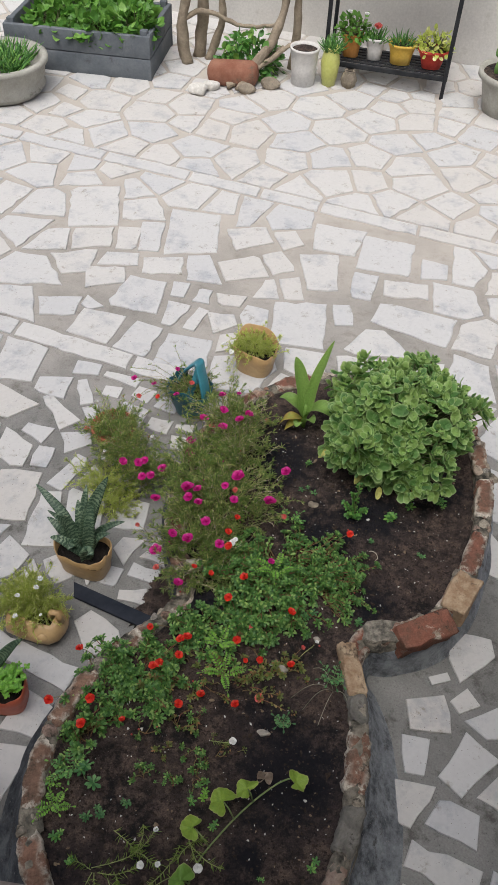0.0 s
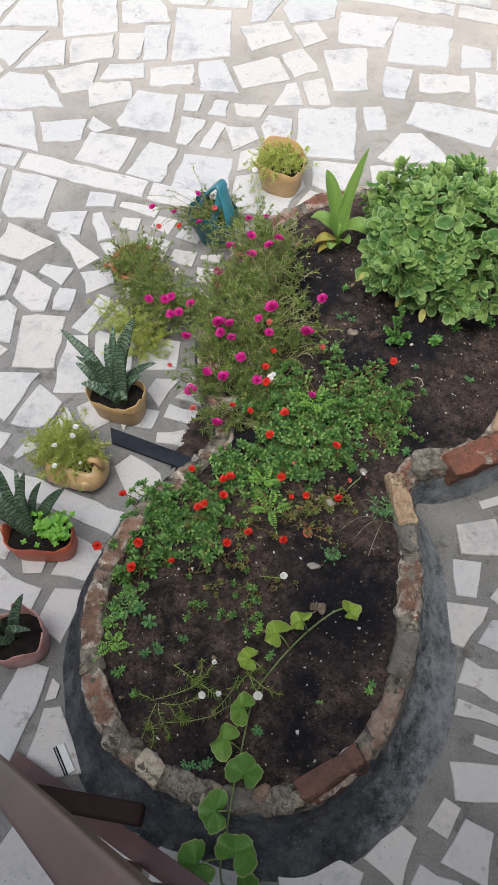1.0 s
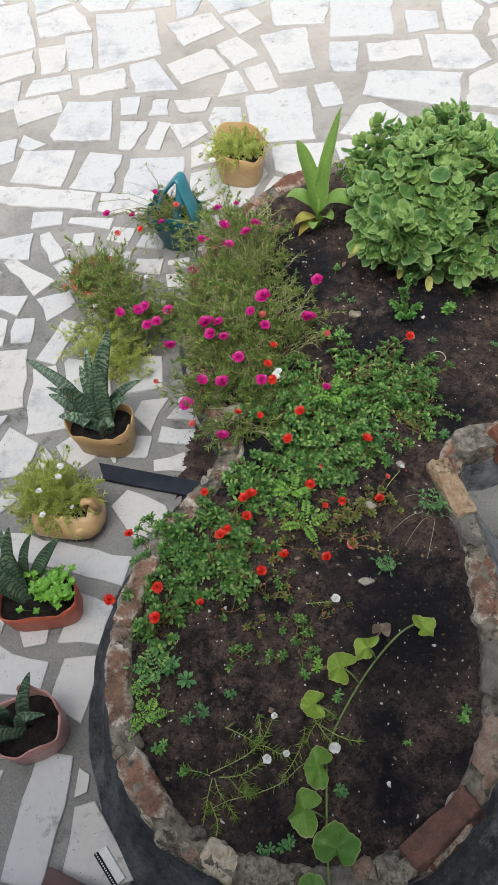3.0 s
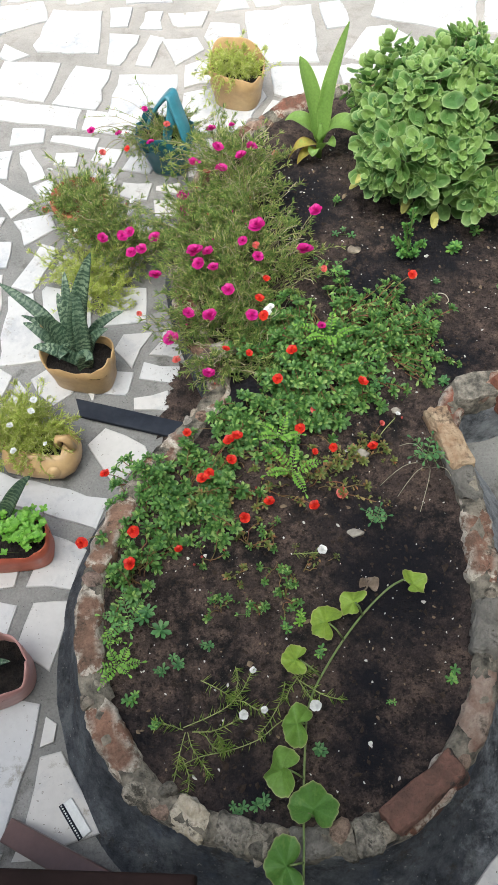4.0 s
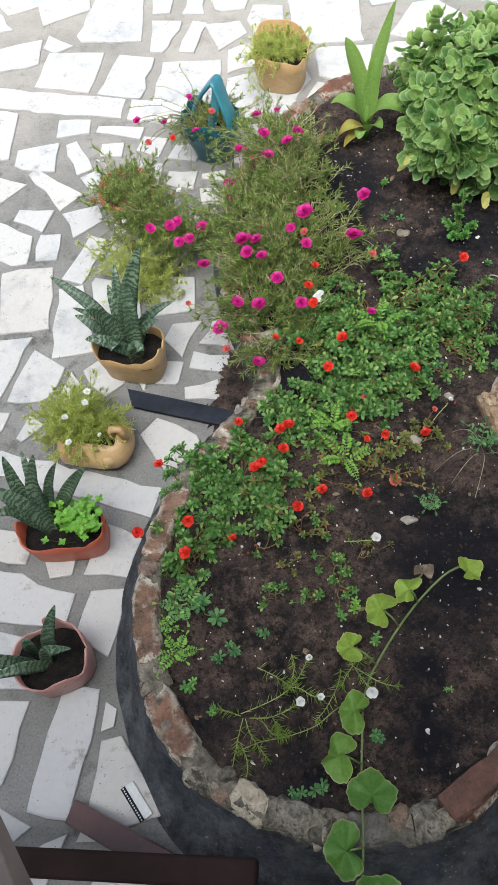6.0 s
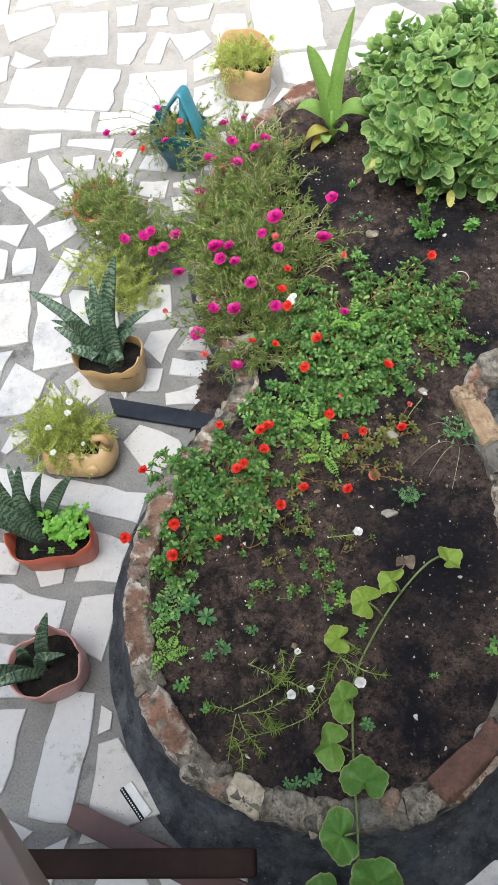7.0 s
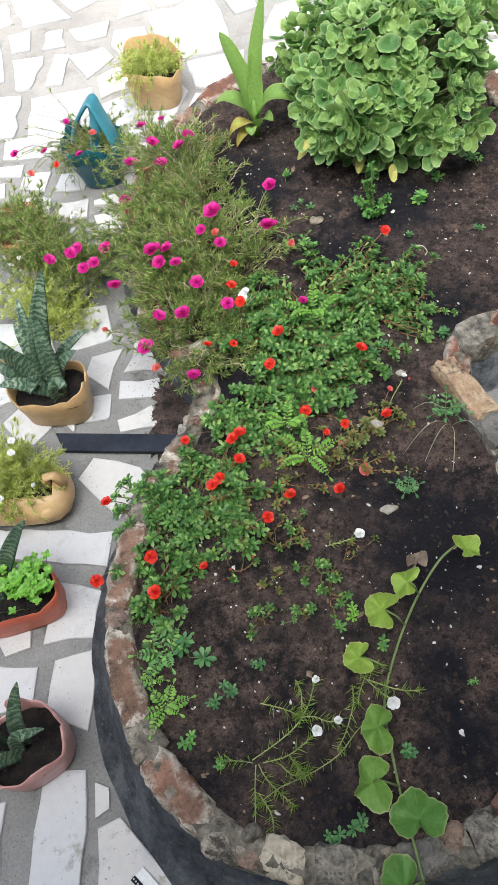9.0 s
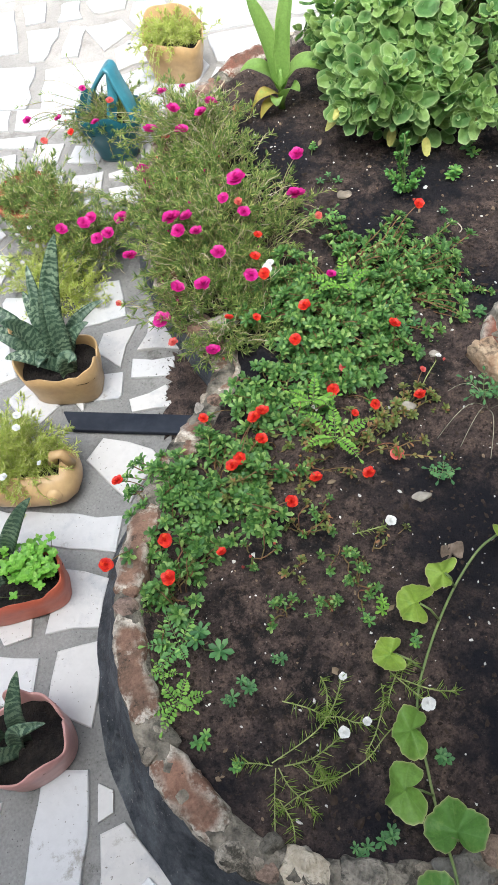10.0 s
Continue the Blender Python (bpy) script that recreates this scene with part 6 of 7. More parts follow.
def strap(bm, pts, wide, thick, across):
    """A flat bent strap with softened edges."""
    rings = []
    c = [Vector(p) for p in pts]
    for i, p in enumerate(c):
        d = (c[min(i + 1, len(c) - 1)] - c[max(i - 1, 0)]).normalized()
        s_ = (Vector(across) - d * d.dot(Vector(across))).normalized()
        u = s_.cross(d)
        rings.append([bm.verts.new(p + s_ * (x * wide / 2) + u * (z * thick / 2)) for x, z in ((-1, -0.5), (-0.8, -1), (0.8, -1), (1, -0.5), (1, 0.5), (0.8, 1), (-0.8, 1), (-1, 0.5))])
    for r0, r1 in zip(rings, rings[1:]):
        for k in range(8):
            bm.faces.new((r0[k], r0[(k + 1) % 8], r1[(k + 1) % 8], r1[k]))
    bm.faces.new(rings[0])
    bm.faces.new(rings[-1][::-1])


# teal jug with its loop handle
blue = jug("jug_pot", (-0.175, 2.325, 0), -10, (0.098, 0.070), 0.16, PLASTIC_TEAL, "teal plastic jug pot with its loop handle kept", 23, 3.0, 0.010, flap=(2.2, 0.3, 0.03), foot=0.62)
bm = bmesh.new()
loop = spline([(-0.062, 0.045, .13), (-0.038, 0.05, .19), (0.012, 0.045, .255), (0.030, 0.035, .262), (0.044, 0.02, .235), (0.072, -0.01, .17), (0.078, -0.02, .13)], 5)
strap(bm, loop, 0.050, 0.013, (0.3, 1, 0.1))
part("loop_handle", bm, TEAL_SKYLIT, blue, "teal handle with the sky's gloss painted in")
bm = bmesh.new()
strap(bm, spline([(0.030, 0.035, 0.25), (0.026, 0.01, 0.20), (0.012, -0.012, 0.15), (0.006, -0.02, 0.12)], 4), 0.03, 0.010, (1, 0.2, 0.1))
part("handle_web", bm, TEAL_SKYLIT, blue)
tw = np.random.default_rng(3)
arms = []
for x, y, z in ((-0.40, 2.28, .20), (-0.31, 2.26, .20), (-0.36, 2.19, .19), (-0.28, 2.19, .20), (-0.42, 2.31, .23), (-0.37, 2.25, .22), (-0.34, 2.34, .24), (-0.26, 2.40, .28), (-0.22, 2.30, .1), (-0.18, 2.25, .06)):
    t = np.linspace(0, 1, 8)[:, None]
    p = np.array((-0.19, 2.33, .12)) * (1 - t) + np.array((x, y, z)) * t
    p[:, 2] += np.sin(t[:, 0] * math.pi) * 0.03
    arms.append(p + np.cumsum(tw.normal(0, 0.002, p.shape), 0))
moss_rose((-0.18, 2.34, 0.10), [(-0.18, 2.33, .085, .06, .10, .09)], 260,
          [(-0.40, 2.28, .205, M, .013), (-0.31, 2.26, .205, M, .012), (-0.36, 2.19, .195, C, .011), (-0.21, 2.14 + .09, .19, M, .013), (-0.28, 2.19, .205, R_, .013), (-0.16, 2.30, .2, C, .012), (-0.23, 2.35, .22, M, .010)],
          "straggling moss rose in a teal jug, few blooms", 82, MOSS, 16, 0.013, 1.0, np.array(arms), "potted moss roses", 4)

# far tan jug
jug("jug_pot", (0.062, 2.655, 0), -18, (0.098, 0.080), 0.145, PLASTIC_TAN, "tan plastic jug with one tall cut side", 54, 3.0, 0.004, flap=(1.9, 1.1, 0.045), foot=0.82)
arms = []
for x, y, z in ((-0.06, 2.60, .14), (-0.04, 2.54, .10), (-0.02, 2.52, .06), (-0.05, 2.57, .17), (-0.03, 2.50, .12), (0.0, 2.58, .16), (-0.055, 2.56, .11), (-0.05, 2.55, .07), (-0.03, 2.53, .05), (-0.045, 2.58, .12), (0.05, 2.57, .15), (0.09, 2.585, .15)):
    t = np.linspace(0, 1, 8)[:, None]
    p = np.array((0.06, 2.66, .14)) * (1 - t) + np.array((x, y, z)) * t
    p[:, 2] += np.sin(t[:, 0] * math.pi) * 0.05
    arms.append(p)
moss_rose((0.05, 2.65, 0.11), [(0.05, 2.655, .075, .055, .11, .07)], 150, [(-0.075, 2.60, .17, W, .017), (-0.035, 2.555, .17, W, .017)],
          "lime moss rose drooping over a tan jug, white blooms", 83, MOSS_LIME, 24, 0.015, 0.8, np.array(arms), "potted moss roses", wild=0.3, stem=MOSS_LIME)

# terracotta bowl smothered in moss rose
bowl = thing("clay_bowl", (-0.437, 2.062, 0), "terracotta bowl smothered in moss rose", "plant pot")
bm = bmesh.new()
rings = lathe(bm, [(0.04, 0.0), (0.058, 0.004), (0.072, 0.06), (0.082, 0.115), (0.091, 0.118), (0.092, 0.138), (0.082, 0.140), (0.076, 0.115), (0.04, 0.10), (0.01, 0.10)], 36)
bm.faces.new(rings[0][::-1])
bm.faces.new(rings[-1])
part("bowl", bm, TERRACOTTA, bowl)
arms = []
for x, y, z in ((-0.55, 2.21, .17), (-0.53, 2.19, .16), (-0.51, 2.16, .17), (-0.56, 2.17, .12), (-0.50, 2.20, .15), (-0.30, 2.03, .2), (-0.24, 1.98, .16), (-0.20, 1.93, .15)):
    t = np.linspace(0, 1, 8)[:, None]
    p = np.array((-0.43, 2.06, .12)) * (1 - t) + np.array((x, y, z)) * t
    p[:, 2] += np.sin(t[:, 0] * math.pi) * 0.03
    arms.append(p + np.cumsum(tw.normal(0, 0.002, p.shape), 0))
moss_rose((-0.42, 2.0, 0.11), [(-0.425, 2.055, .07, .07, .115, .06), (-0.345, 1.965, .075, .065, .09, .09), (-0.27, 1.90, .075, .055, .05, .10)], 560,
          [(-0.26, 1.87, .175, M, .015), (-0.28, 1.85, .18, M, .016), (-0.25, 1.79, .175, M, .016), (-0.22, 1.80, .175, M, .016), (-0.34, 1.85, .175, M, .015), (-0.18, 1.83, .19, M, .015), (-0.53, 2.15, .17, W, .014), (-0.26, 2.0, .17, W, .013), (-0.43, 1.91, .15, W, .011), (-0.57, 2.10, .05, C, .013)],
          "moss rose overflowing a clay bowl, magenta and white blooms", 84, MOSS, 20, 0.016, 1.0, np.array(arms), "potted moss roses", 5, wild=0.35)
moss_rose((-0.42, 1.88, 0.06), [(-0.425, 1.84, .08, .05, .03, .11), (-0.37, 1.76, .06, .04, .01, .07)], 210, [], "lime needles hanging from a clay bowl to the paving", 85, MOSS_LIME, 24, 0.015, 1.0, None, "potted moss roses", wild=0.3, stem=MOSS_LIME)

# ---------------------------------------------------------------- small things on the paving
bm = box_bm((0.325, 0.052, 0.014), 0.003)
for v in bm.verts:
    if v.co.x < -0.15 and v.co.y < 0:
        v.co.x += 0.03
ob = part("plastic_strip", bm, PLASTIC_BLACK, None, "flat black plastic strip lying on the paving", smooth=False)
ob.matrix_world = pose(-0.265, 1.322, 0.0145, 0, 0, -16.5)
tagged(ob, category="strip")

tag_card = thing("printed_card", (-0.318, 0.308, 0.0), "small white card with a dotted dark edge", "card")
bm = box_bm((0.085, 0.026, 0.010), 0.002)
bm.transform(pose(0, 0, 0.013, 0, 0, -54))
part("card_body", bm, FADED, tag_card)
bm = box_bm((0.085, 0.011, 0.002), 0)
bm.transform(pose(-0.011, -0.008, 0.0195, 0, 0, -54))
dark_edge = part("dark_edge", bm, PLASTIC_BLACK, tag_card)
for k in range(14):
    bm = box_bm((0.0032, 0.0032, 0.001), 0)
    bm.transform(pose(-0.011, -0.008, 0.0212, 0, 0, -54) @ Matrix.Translation((-0.039 + 0.006 * k, 0.0, 0)))
    part("white_dot", bm, FADED, dark_edge)

bm = bmesh.new()
tube(bm, [Vector(p) for p in spline([(0.608, 1.612, 0.138), (0.622, 1.618, 0.146), (0.640, 1.610, 0.148), (0.648, 1.594, 0.142), (0.640, 1.586, 0.138)], 5)], 0.0014, 6)
tagged(part("dry_root", bm, surf("dry_root", (0.40, 0.35, 0.27), (0.52, 0.47, 0.38), 60, 160, 0.9, relief=0.3), None, "pale curled dry root on the soil"), category="root")

# ---------------------------------------------------------------- far side of the yard
def leafy(name, place, radius, count, leaf, material, label, category, seed, dome=1.0, group=""):
    r = np.random.default_rng(seed)
    plant = thing(name, place, label, category, group)
    sp, st = Soup(), Soup()
    d = unit(r.normal(0, 1, (count, 3)) * (1, 1, 0.8) + (0, 0, 0.3))
    p = np.abs(d) * np.sign(d) * np.array(radius) * (r.uniform(0.3, 1, (count, 1)) ** 0.5) * (1, 1, dome)
    p[:, 2] = np.abs(p[:, 2])
    v, f, rm = broad_leaf(ovate, 0.3, 0.05, seed, 10)
    sp.scatter((v, f, rm), axes_of(d + r.normal(0, 0.5, d.shape), d + (0, 0, 0.6), r.uniform(0.7, 1.2, count) * leaf), p)
    runs = np.stack([p * t * np.array((1, 1, t)) for t in (0.0, 0.4, 0.7, 1.0)], 1)[:: max(1, count // 60)]
    stem_runs(st, runs, 0.003)
    sp.put("foliage", material, plant)
    st.put("stem", BORAGE_STEM, plant)
    return plant


def grassy(name, place, radius, count, length, material, label, seed):
    r = np.random.default_rng(seed)
    plant = thing(name, place, label, "grass")
    p = np.c_[r.uniform(-1, 1, (count, 2)) * radius * 0.6, np.zeros(count)]
    d = unit(np.c_[p[:, :2] * 1.2 / radius + r.normal(0, 0.45, (count, 2)), np.ones(count)])
    sp = Soup()
    sp.scatter(NEEDLE, axes_of(d, r.normal(0, 1, d.shape), r.uniform(0.6, 1.1, count) * length, np.full(count, 0.05)), p)
    sp.put("sward", material, plant)
    return plant


GREENS = foliage("greens", (0.08, 0.21, 0.03), (0.16, 0.34, 0.05), (0.22, 0.40, 0.08))
bed = thing("raised_bed", (-1.62, 5.86, 0), "raised bed of weathered grey planks full of greens", "raised bed")
bed.rotation_euler = (0, 0, radians(-1))
for dy, length in ((-0.30, 1.06), (0.34, 1.06)):
    for k in range(2):
        bm = rough_bm(box_bm((length, 0.035, 0.145), 0.006), 0.004, 9, k + dy)
        bmesh.ops.translate(bm, verts=bm.verts, vec=(0, dy, 0.075 + 0.152 * k))
        part("plank", bm, PLANK, bed)
for dx in (-0.51, 0.51):
    for k in range(2):
        bm = rough_bm(box_bm((0.035, 0.62, 0.145), 0.006), 0.004, 9, k + dx)
        bmesh.ops.translate(bm, verts=bm.verts, vec=(dx, 0.02, 0.077 + 0.153 * k))
        part("plank", bm, PLANK, bed)
for dx, dy in ((-0.48, -0.27), (0.48, -0.27), (-0.48, 0.31), (0.48, 0.31)):
    bm = box_bm((0.05, 0.05, 0.33), 0.005)
    bmesh.ops.translate(bm, verts=bm.verts, vec=(dx, dy, 0.165))
    part("corner_post", bm, PLANK, bed)
bm = rough_bm(box_bm((0.95, 0.56, 0.22), 0.02), 0.01, 8, 2)
bmesh.ops.translate(bm, verts=bm.verts, vec=(0, 0.02, 0.125))
part("bed_soil", bm, SOIL, bed)
for k, (x, y) in enumerate(((-1.85, 5.75), (-1.55, 5.72), (-1.28, 5.75), (-1.7, 6.0), (-1.35, 6.0))):
    leafy("leafy_greens", (x, y, 0.23), (0.19, 0.19, 0.18), 240, 0.065, GREENS, "clump of bright leafy greens in a raised bed", "vegetable", 500 + k, 1.0, "greens in the raised bed")

tub = thing("cement_tub", (-2.06, 5.16, 0), "old round grey tub planted with grass", "plant pot")
bm = bmesh.new()
rings = lathe(bm, [(0.20, 0), (0.26, 0.01), (0.30, 0.06), (0.285, 0.09), (0.30, 0.12), (0.315, 0.20), (0.335, 0.21), (0.335, 0.235), (0.30, 0.24), (0.28, 0.20), (0.27, 0.17), (0.05, 0.18)], 36)
bm.faces.new(rings[0][::-1])
bm.faces.new(rings[-1])
part("tub_body", bm, TUB_GREY, tub)
grassy("grass_clump", (-2.06, 5.16, 0.175), 0.30, 420, 0.16, SPRIG, "ragged grass growing in a round tub", 520)

snag = thing("driftwood_snag", (-0.55, 5.95, 0), "twisted pale dead tree stems", "dead tree")
for k, (c, r0) in enumerate((
        ([(-0.36, -0.05, 0), (-0.40, -0.03, .25), (-0.35, 0.0, .55), (-0.37, 0.05, .9), (-0.30, 0.08, 1.5)], .045), ([(0.10, -0.45, .01), (0.16, -0.30, .10), (0.30, -0.12, .30), (0.36, 0, .6), (0.30, 0.05, 1.0), (0.38, 0.1, 1.5)], .042),
        ([(0.42, 0.02, 0), (0.44, 0.03, .3), (0.42, 0.05, .7), (0.46, 0.08, 1.3)], .038), ([(-0.22, 0.06, 0), (-0.12, 0.08, .3), (-0.15, 0.1, .7), (-0.05, 0.12, 1.3)], .032),
        ([(-0.40, -0.02, .30), (-0.22, 0.0, .36), (0.05, 0.0, .28), (0.33, -0.05, .34)], .022), ([(0.0, -0.42, .02), (0.10, -0.36, .06), (0.28, -0.22, .16), (0.44, -0.10, .24)], .03),
        ([(-0.30, 0.1, 0), (-0.26, 0.1, .4), (-0.30, 0.12, .8), (-0.22, 0.14, 1.4)], .05), ([(0.36, -0.1, .2), (0.22, -0.16, .12), (0.06, -0.2, .05)], .018))):
    p = spline(c, 6)
    bm = bmesh.new()
    tube(bm, [Vector(q) for q in p], [r0 * (1 - 0.55 * t) for t in np.linspace(0, 1, len(p))], 10)
    rough_bm(bm, 0.014, 12, k + 0.5)
    part("branch", bm, BARK, snag)

log = thing("clay_trough", (-0.52, 5.62, 0), "reddish rounded clay trough on the yard floor", "plant pot")
bm = box_bm((0.36, 0.17, 0.16), 0.07, 4)
bmesh.ops.translate(bm, verts=bm.verts, vec=(0, 0, 0.08))
rough_bm(bm, 0.012, 10, 3)
part("trough_body", bm, surf("clay_trough_red", (0.22, 0.09, 0.055), (0.30, 0.15, 0.10), 8, 80, 0.9, (0.14, 0.10, 0.07), 0.55, 0.6), log)
leafy("leafy_weed", (-0.43, 5.84, 0.0), (0.24, 0.17, 0.30), 380, 0.05, SPRIG, "dark leafy weed growing behind a clay trough", "plant", 523)
for k, (x, y, r0) in enumerate(((-0.735, 5.42, .062), (-0.655, 5.50, .055), (-0.40, 5.50, .05), (-0.25, 5.62, .06))):
    bm = bmesh.new()
    bmesh.ops.create_icosphere(bm, subdivisions=3, radius=r0)
    rough_bm(bm, r0 * 0.4, 0.7 / r0, k)
    bmesh.ops.scale(bm, vec=(1.2, 0.9, 0.75), verts=bm.verts)
    ob = part("boulder", bm, CHALK if k < 2 else ROCK, None, "pale cream stone on the yard floor" if k < 2 else "brown stone beside the dead tree")
    ob.location = (x, y, r0 * 0.55)
    tagged(ob, category="stone", group="stones by the dead tree")


def round_pot(name, place, profile, material, label, squash=(1, 1), power=2.0, body="pot_body"):
    pot = thing(name, place, label, "plant pot")
    bm = bmesh.new()
    rings = lathe(bm, profile, 28, squash, power)
    bm.faces.new(rings[0][::-1])
    bm.faces.new(rings[-1])
    part(body, bm, material, pot)
    rt, zt = profile[-3]
    bm = bmesh.new()
    rings = lathe(bm, [(rt * 0.97, zt - 0.022), (rt * 0.4, zt - 0.014)], 20, squash, power)
    bm.faces.new(rings[-1])
    part("potting_soil", bm, SOIL, pot)
    return pot


def pot_profile(foot, mouth, h, lip=0.006):
    return [(foot * 0.8, 0), (foot, 0.004), (foot * 0.6 + mouth * 0.4, h * 0.5), (mouth, h - 0.02), (mouth + lip, h - 0.015), (mouth + lip, h), (mouth - 0.004, h), (mouth - 0.008, h - 0.03), (foot * 0.8, 0.012)]


round_pot("white_bucket", (-0.03, 5.75, 0), pot_profile(.085, .10, .26), ENAMEL, "scuffed white bucket on the yard floor")
round_pot("glazed_vase", (0.156, 5.77, 0), [(.04, 0), (.048, .004), (.062, .10), (.068, .17), (.055, .23), (.046, .25), (.056, .27), (.050, .27), (.04, .25), (.05, .05)], VASE_GREEN, "yellow-green glazed vase pot")
grassy("grass_clump", (0.156, 5.77, 0.24), 0.08, 90, 0.12, SPRIG, "short green tuft in a glazed vase", 530)
round_pot("small_pot", (0.30, 5.77, 0), [(.03, 0), (.045, .004), (.06, .05), (.05, .09), (.035, .11), (.04, .12), (.034, .12), (.03, .10), (.03, .02)], ROCK, "small round brown pot")

shelf = thing("plant_stand", (0.56, 5.92, 0), "black metal plant stand against the yard wall", "plant stand")
shelf.rotation_euler = (0, 0, radians(-7))
for dx in (-0.43, 0.43):
    for dy in (-0.15, 0.15):
        bm = box_bm((0.026, 0.026, 1.55), 0.003)
        bmesh.ops.translate(bm, verts=bm.verts, vec=(dx, dy, 0.775))
        part("leg", bm, IRON, shelf)
for z in (0.14, 0.72, 1.30):
    for dy in (-0.15, 0.15):
        bm = box_bm((0.86, 0.02, 0.032), 0.003)
        bmesh.ops.translate(bm, verts=bm.verts, vec=(0, dy, z))
        part("shelf_rail", bm, IRON, shelf)
    for k in range(6):
        bm = box_bm((0.85, 0.03, 0.008), 0.002)
        bmesh.ops.translate(bm, verts=bm.verts, vec=(0, -0.12 + 0.048 * k, z + 0.018))
        part("slat", bm, IRON, shelf)
TRAY = 0.163


def on_shelf(u, v):
    a = radians(-7)
    return (0.56 + u * math.cos(a) - v * math.sin(a), 5.92 + u * math.sin(a) + v * math.cos(a))


for k, (u, foot, mouth, h, m, lab, leafm) in enumerate(((-0.27, .05, .065, .16, PAINT_ORANGE, "orange pot on the plant stand", GREENS), (-0.10, .045, .06, .15, ENAMEL, "white pot on the plant stand", SPRIG),
                                                       (0.09, .065, .085, .14, PAINT_YELLOW, "yellow pot on the plant stand", SPRIG), (0.31, .06, .095, .13, PAINT_RED, "red pot on the plant stand", MOSS_LIME))):
    x, y = on_shelf(u, -0.04)
    round_pot("stand_pot", (x, y, TRAY), pot_profile(foot, mouth, h), m, lab, (1.1, 0.9), 2.6)
    if k in (0, 3):
        leafy("potted_plant", (x, y, TRAY + h - 0.03), (0.13, 0.10, 0.16), 190, 0.035, leafm, "small leafy plant in a pot on the stand", "plant", 540 + k, 1.0, "plants on the stand")
    else:
        grassy("potted_plant", (x, y, TRAY + h - 0.03), 0.09, 70, 0.11, leafm, "thin plant in a pot on the stand", 540 + k)
pl = thing("potted_rose", (*on_shelf(-0.10, -0.04), TRAY + 0.14), "single dark red bloom in a white pot", "plant")
bloom(pl, "coral", *on_shelf(-0.10, -0.04), TRAY + 0.22, 0.03)
for u, m in ((-0.22, ENAMEL), (0.05, PAINT_ORANGE), (0.18, TERRACOTTA), (0.34, ENAMEL)):
    x, y = on_shelf(u, -0.03)
    round_pot("stand_pot", (x, y, 0.743), pot_profile(.05, .065, .13), m, "small pot on the stand's middle shelf", (1.1, 0.9), 2.4)
leafy("potted_plant", (*on_shelf(0.20, -0.03), 0.85), (0.11, 0.10, 0.14), 140, 0.04, GREENS, "leafy plant on the stand's middle shelf", "plant", 548)
for u in (-0.30, -0.18):
    bloom(pl, "white", *on_shelf(u, -0.10), TRAY + 0.31, 0.026)

round_pot("stone_pot", (1.42, 5.62, 0), [(.15, 0), (.17, .006), (.19, .10), (.215, .20), (.235, .235), (.25, .24), (.25, .275), (.225, .275), (.205, .23), (.15, .02)], TUB_GREY, "wide grey stone pot with a cactus")
cactus = thing("cactus", (1.42, 5.62, 0.24), "green paddle cactus in a stone pot", "cactus")
PADDLE = surf("cactus_skin", (0.10, 0.22, 0.05), (0.17, 0.30, 0.08), 12, 60, 0.6, relief=0.3)
for x, y, z, s, tilt in ((-0.02, 0, .07, .085, 5), (0.08, 0.02, .09, .09, -14), (-0.10, 0.0, .07, .07, 22), (0.02, 0.02, .20, .075, 10), (0.12, -0.02, .22, .06, -20), (-0.13, 0.0, .17, .05, 30)):
    bm = bmesh.new()
    bmesh.ops.create_uvsphere(bm, u_segments=16, v_segments=12, radius=s)
    bmesh.ops.scale(bm, vec=(0.75, 0.28, 1.1), verts=bm.verts)
    bm.transform(pose(x, y, z, 0, tilt, 20))
    part("paddle", bm, PADDLE, cactus)

# ---------------------------------------------------------------- crazy paving, last
# flagstones along the walk: centre, turn, length, width at either end
FAR_FLAGS = [(-0.80, 3.21, 15, 0.20, 0.18, 0.13), (-0.59, 3.10, -97, 0.26, 0.20, 0.27), (-0.39, 2.97, -99, 0.18, 0.12, 0.06), (-0.40, 3.17, -91, 0.12, 0.09, 0.07), (-0.27, 3.14, 84, 0.11, 0.09, 0.07), (-0.27, 2.95, -16, 0.06, 0.18, 0.17), (-0.14, 2.96, 20, 0.13, 0.17, 0.08), (-0.13, 3.13, -90, 0.09, 0.16, 0.11), (-0.81, 2.97, -126, 0.07, 0.13, 0.06), (-0.74, 2.82, -11, 0.22, 0.19, 0.22), (-0.51, 2.76, -105, 0.22, 0.14, 0.17), (-0.28, 2.70, -94, 0.23, 0.22, 0.25), (-0.69, 2.51, 0, 0.12, 0.09, 0.07), (-0.52, 2.47, -13, 0.17, 0.03, 0.06), (-0.81, 2.37, -1, 0.15, 0.09, 0.14), (-0.66, 2.36, -67, 0.16, 0.04, 0.06)]
